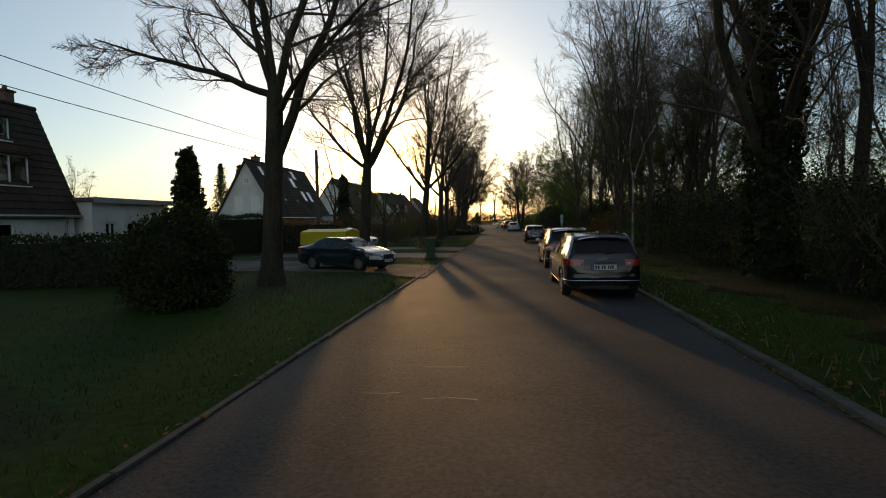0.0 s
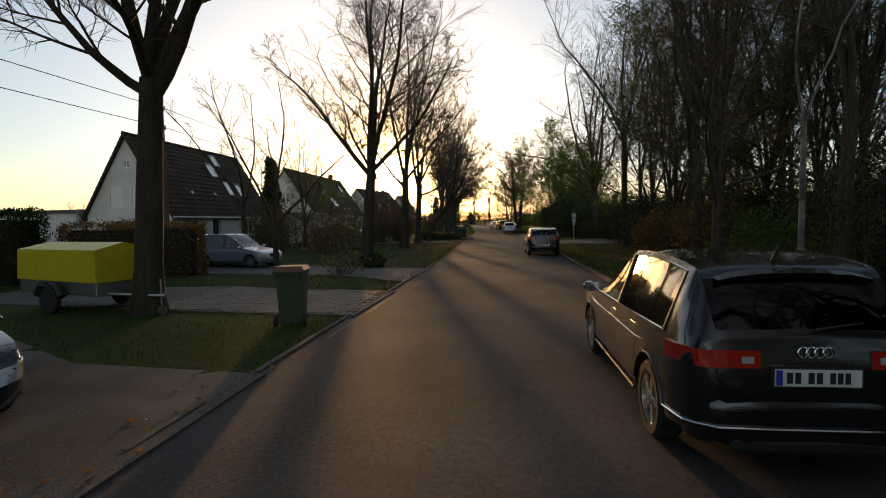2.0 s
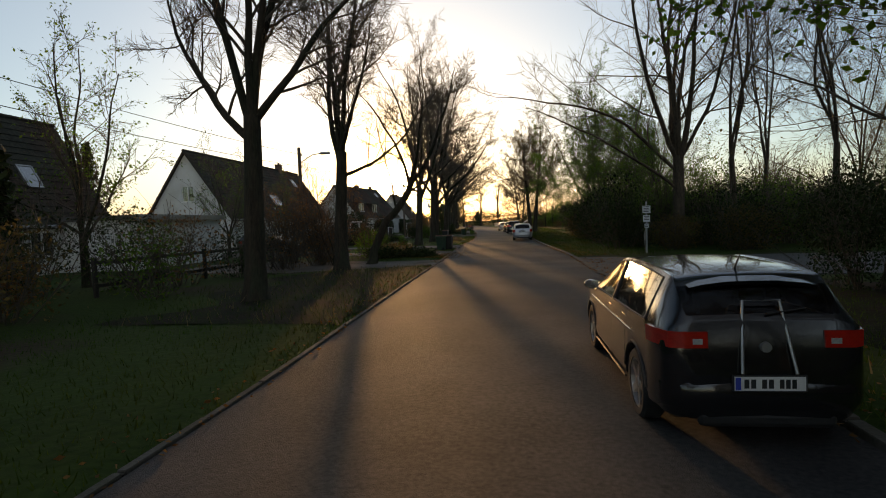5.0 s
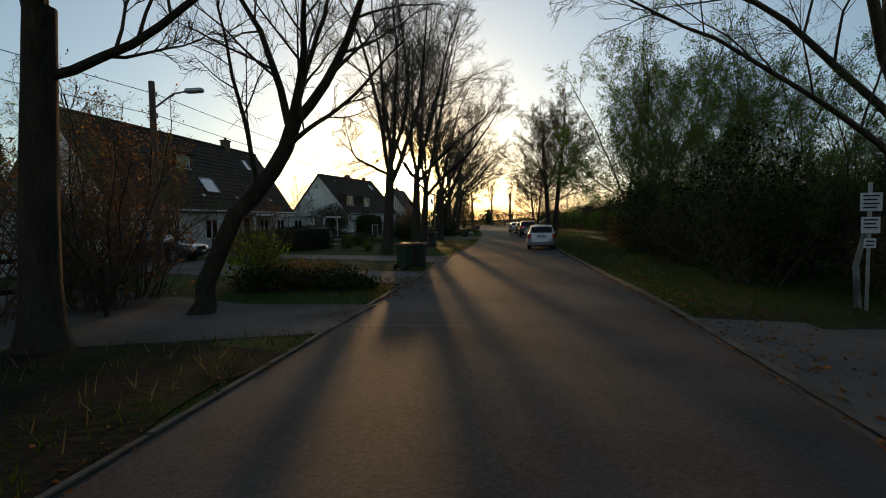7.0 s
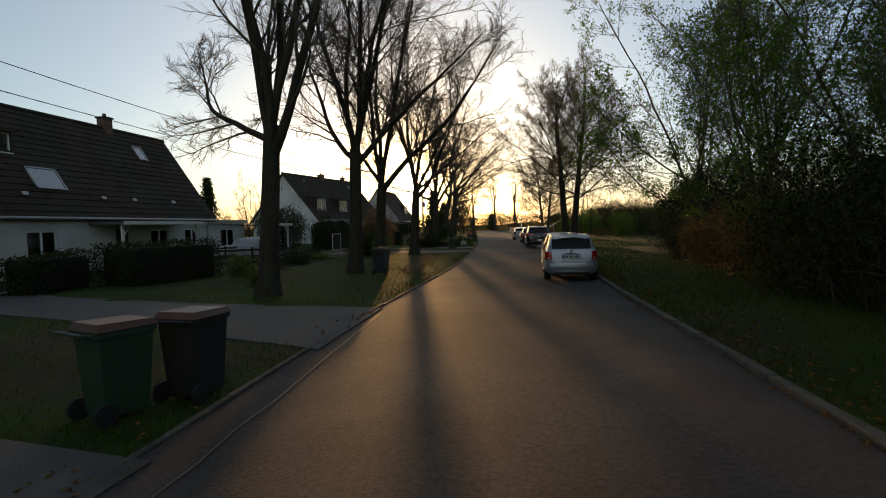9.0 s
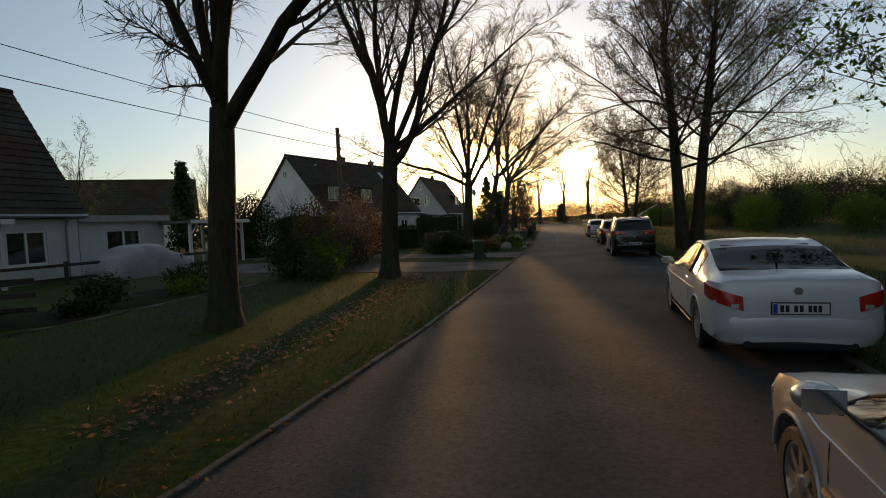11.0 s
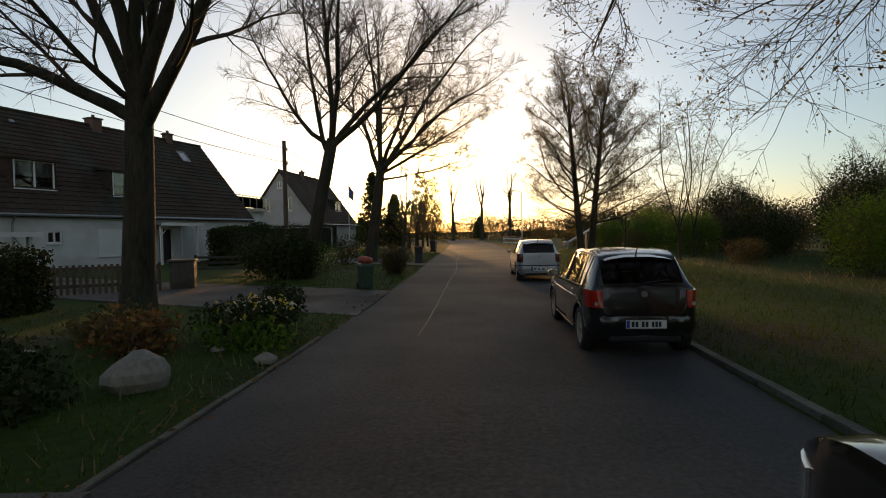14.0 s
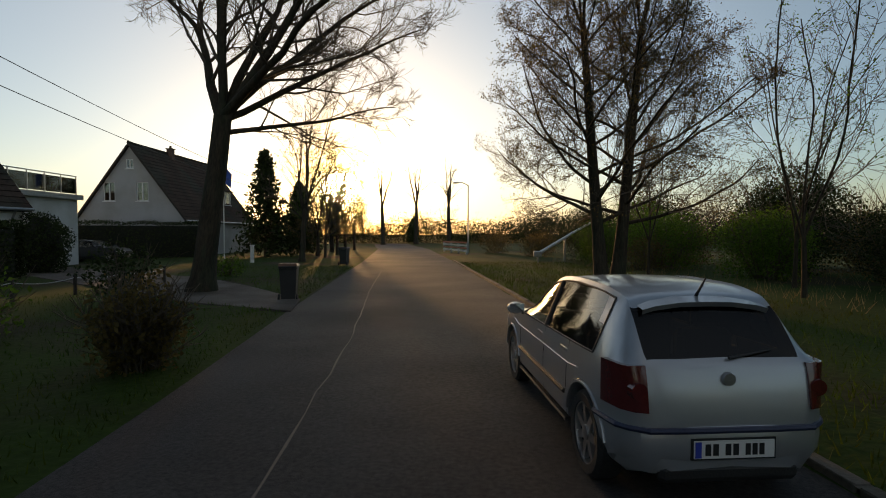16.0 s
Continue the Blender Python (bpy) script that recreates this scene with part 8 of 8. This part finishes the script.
# cars standing on the drives
make_car("blue-grey saloon parked across a gravel drive", -6.5, 18.05, -114, P_BLUEGREY, "notch", size=0.82, front_plate=True, W=1.77, H=1.46, wb=2.58, ro=1.02, fo=0.93, lamp_z=(0.75, 0.98), plate_z=0.8, spokes=10)
make_car("pale blue small hatchback parked on a drive", -10.95, 32.9, -103, P_ICE, size=0.82, W=1.7, H=1.66, wb=2.57, ro=0.62, fo=0.8, lamp_z=(0.75, 1.0), upright_lamp=True, plate_z=0.5, spokes=7)
make_car("dark red hatchback parked behind another car on a drive", -13.2, 34.2, -80, P_RED, size=0.92, W=1.7, H=1.48, wb=2.5, ro=0.65, fo=0.8, lamp_z=(0.75, 1.0), upright_lamp=True, plate_z=0.5, spokes=7)
make_car("dark hatchback parked by a garden fence", -17.11, 66.0, -85, P_GREY, W=1.74, H=1.45, wb=2.55, lamp_z=(0.78, 0.98), plate_z=0.8, spokes=7)
make_car("dark rounded small car parked beside a hedge", -24.95, 138.7, -82, P_GREY, W=1.68, H=1.42, wb=2.47, ro=0.6, fo=0.7, belt=0.95, lamp_z=(0.72, 0.96), upright_lamp=True, plate_z=0.5, spokes=7)


# ---------------------------------------------------------------- kerbs and grass
def kerb_line(name, edge, side, y0, y1, w, top, label, skip=()):
    ob = tagged(part(name, strip(y0, y1, 1.0, (lambda y: edge(y) - w * 0.5 + side * 0.05), (lambda y: edge(y) + w * 0.5 + side * 0.05), top - 0.02, 1), M["kerb"]), label, "kerb", kind="structure")
    stones = []
    r = np.random.default_rng(len(name))
    for k in range(3):
        stones.append(Mesh().box(-w / 2, 0.004, -0.12, w / 2, 0.985, top, 0.012).data("kerb_stone"))
    y = y0
    while y < y1:
        if not any(a < y + 0.5 < b for a, b in skip):
            a = math.degrees(math.atan2(edge(y) - edge(y + 1), 1.0))
            part("kerb_stone", stones[int(r.integers(0, 3))], M["kerb"], ob, m=pose(edge(y) + side * 0.05, y, r.normal() * 0.004, r.normal() * 0.25, r.normal() * 0.8, a + r.normal() * 0.25))
        y += 1.0
    return ob


kerb_line("kerb_left", left_edge, -1, -3, 103, 0.075, 0.026, "flush pale concrete edging along the asphalt")
kerb_line("kerb_right", right_edge, 1, -3, 141, 0.12, 0.07, "low worn concrete kerb stones beside the grass", skip=((47.2, 54.6),))


def grass_blades(name, boxes, label, mat, seed):
    """boxes: (x from the road's edge, far x, y0, y1, blades a square metre, height, side)."""
    r = np.random.default_rng(seed)
    pts, hs = [], []
    for d0, d1, y0, y1, dens, hgt, side in boxes:
        n = int((d1 - d0) * (y1 - y0) * dens)
        d = d0 + (d1 - d0) * r.random(n) ** 1.25
        y = r.uniform(y0, y1, n)
        lump = 0.55 + 0.45 * np.sin(d * 2.3 + np.sin(y * 1.7) * 2) * np.sin(y * 1.1 + d)
        keep = r.random(n) < 0.45 + 0.55 * lump
        for dd, yy in zip(d[keep], y[keep]):
            x = left_edge(yy) - dd if side < 0 else right_edge(yy) + dd
            if on_drive(x, yy):
                continue
            pts.append((x, yy, ground_z(x, yy)))
            hs.append(hgt)
    p, h = np.array(pts), np.array(hs)
    n = len(p)
    h = h * r.uniform(0.5, 1.5, n)
    a = r.uniform(0, 2 * np.pi, n)
    w = 0.005 + 0.028 * h
    dx, dy = np.cos(a) * w, np.sin(a) * w
    bend = r.normal(size=(n, 2)) * h[:, None] * 0.45
    v = np.stack([p + np.stack([-dx, -dy, np.full(n, -0.01)], 1), p + np.stack([dx, dy, np.full(n, -0.01)], 1), p + np.stack([bend[:, 0], bend[:, 1], h], 1)], 1).reshape(-1, 3)
    me = bpy.data.meshes.new(name)
    me.vertices.add(3 * n)
    me.vertices.foreach_set("co", v.ravel())
    me.loops.add(3 * n)
    me.loops.foreach_set("vertex_index", np.arange(3 * n))
    me.polygons.add(n)
    me.polygons.foreach_set("loop_start", np.arange(n) * 3)
    me.update()
    me.validate()
    me.materials.append(M[mat])
    return tagged(new(name, me), label, "grass", kind="stuff")


grass_blades("grass", ((0.1, 6.5, -2, 41, 150, 0.06, -1), (0.1, 6.0, 41, 53, 70, 0.09, -1), (0.1, 6.5, 53, 62, 150, 0.06, -1), (0.1, 7.0, 62, 135, 120, 0.06, -1), (0.15, 3.8, -2, 46, 190, 0.08, 1), (0.15, 4.0, 54, 92, 150, 0.09, 1), (0.15, 6.0, 92, 138, 130, 0.09, 1)), "short uneven green grass on the verges", "grass", 61)
grass_blades("grass_tufts", ((0.2, 4.5, 41, 52, 12, 0.16, -1), (6.0, 18.0, 88, 140, 10, 0.2, 1), (0.1, 1.2, -2, 46, 16, 0.16, 1), (0.1, 3.0, 97, 104, 30, 0.12, -1)), "longer rough grass and dry stalks", "dry_grass", 62)


def litter(name, n, x_of, y0, y1, size, mat, label, seed):
    r = np.random.default_rng(seed)
    y = r.uniform(y0, y1, n)
    c = []
    for yy in y:
        x = x_of(yy, r)
        c.append((x, yy, max(0.012, ground_z(x, yy)) + 0.012 + 0.015 * r.random()))
    me = quads_mesh(name, np.array(c), size, r, flat=0.85)
    me.materials.append(M[mat])
    return tagged(new(name, me), label, "fallen leaves", kind="stuff")


litter("fallen_leaves", 5200, lambda y, r: right_edge(y) + abs(r.normal()) * 0.7 - 0.12, -2, 80, 0.035, "leaf_rust", "dry brown leaves along the kerb", 71)
litter("fallen_leaves", 1600, lambda y, r: left_edge(y) - abs(r.normal()) * 0.35 + 0.1, -2, 110, 0.03, "leaf_rust", "dry brown leaves along the edging", 72)


def blossoms(name, centre, size, n, leaf, mat, label, seed):
    """Small flowers over the top of a bush."""
    r = np.random.default_rng(seed)
    a, u = r.uniform(0, 2 * np.pi, n), np.sqrt(r.random(n)) * 0.95
    c = np.stack([centre[0] + size[0] / 2 * u * np.cos(a), centre[1] + size[1] / 2 * u * np.sin(a), size[2] * (0.35 + 0.65 * np.sqrt(1 - u * u)) + r.normal(size=n) * 0.03], 1)
    me = quads_mesh(name, c, leaf, r)
    me.materials.append(M[mat])
    return tagged(new(name, me), label, "flowers", kind="stuff")


blossoms("yellow_flowers", (-5.25, 102.85), (1.6, 1.5, 0.66), 55, 0.045, "yellow_flower", "yellow flowers on a kerbside bush", 73)
blossoms("white_flowers", (-5.05, 102.8), (1.3, 1.3, 0.66), 70, 0.035, "blossom", "whitish flowers on a kerbside bush", 74)
litter("fallen_leaves", 1500, lambda y, r: left_edge(y) - 1.35 - 0.1 * (y - 77) + r.normal() * 0.28, 76.5, 88.0, 0.036, "leaf_tan", "old brown leaves lying along a hollow in the verge", 76)
litter("fallen_leaves", 900, lambda y, r: -3.0 + r.normal() * 0.6, 56.0, 60.0, 0.03, "leaf_rust", "dry brown leaves beside a planted island", 75)


# pavers of the near drive, in rows along the lane
rng = np.random.default_rng(81)
paver_data = [Mesh().box(-0.165 * k, -0.08, 0.0, 0.165 * k, 0.08, 0.03, 0.008).data("paver") for k in (1.0, 0.985, 0.97)]
row = 0
y = 22.45
while y < 26.5:
    x = -2.52 - 0.17 * (row % 2)
    while x > -6.7:
        if all(inside(x + dx, y + dy, DRIVES["paved_drive"]) for dx in (-0.16, 0.16) for dy in (-0.08, 0.08)):
            part("paver", paver_data[int(rng.integers(0, 3))], M["paving"], drive_obs["paved_drive"], m=pose(x, y, 0.004 + rng.normal() * 0.002, rng.normal() * 0.4, rng.normal() * 0.4, rng.normal() * 0.7))
        x -= 0.342
    y += 0.172
    row += 1
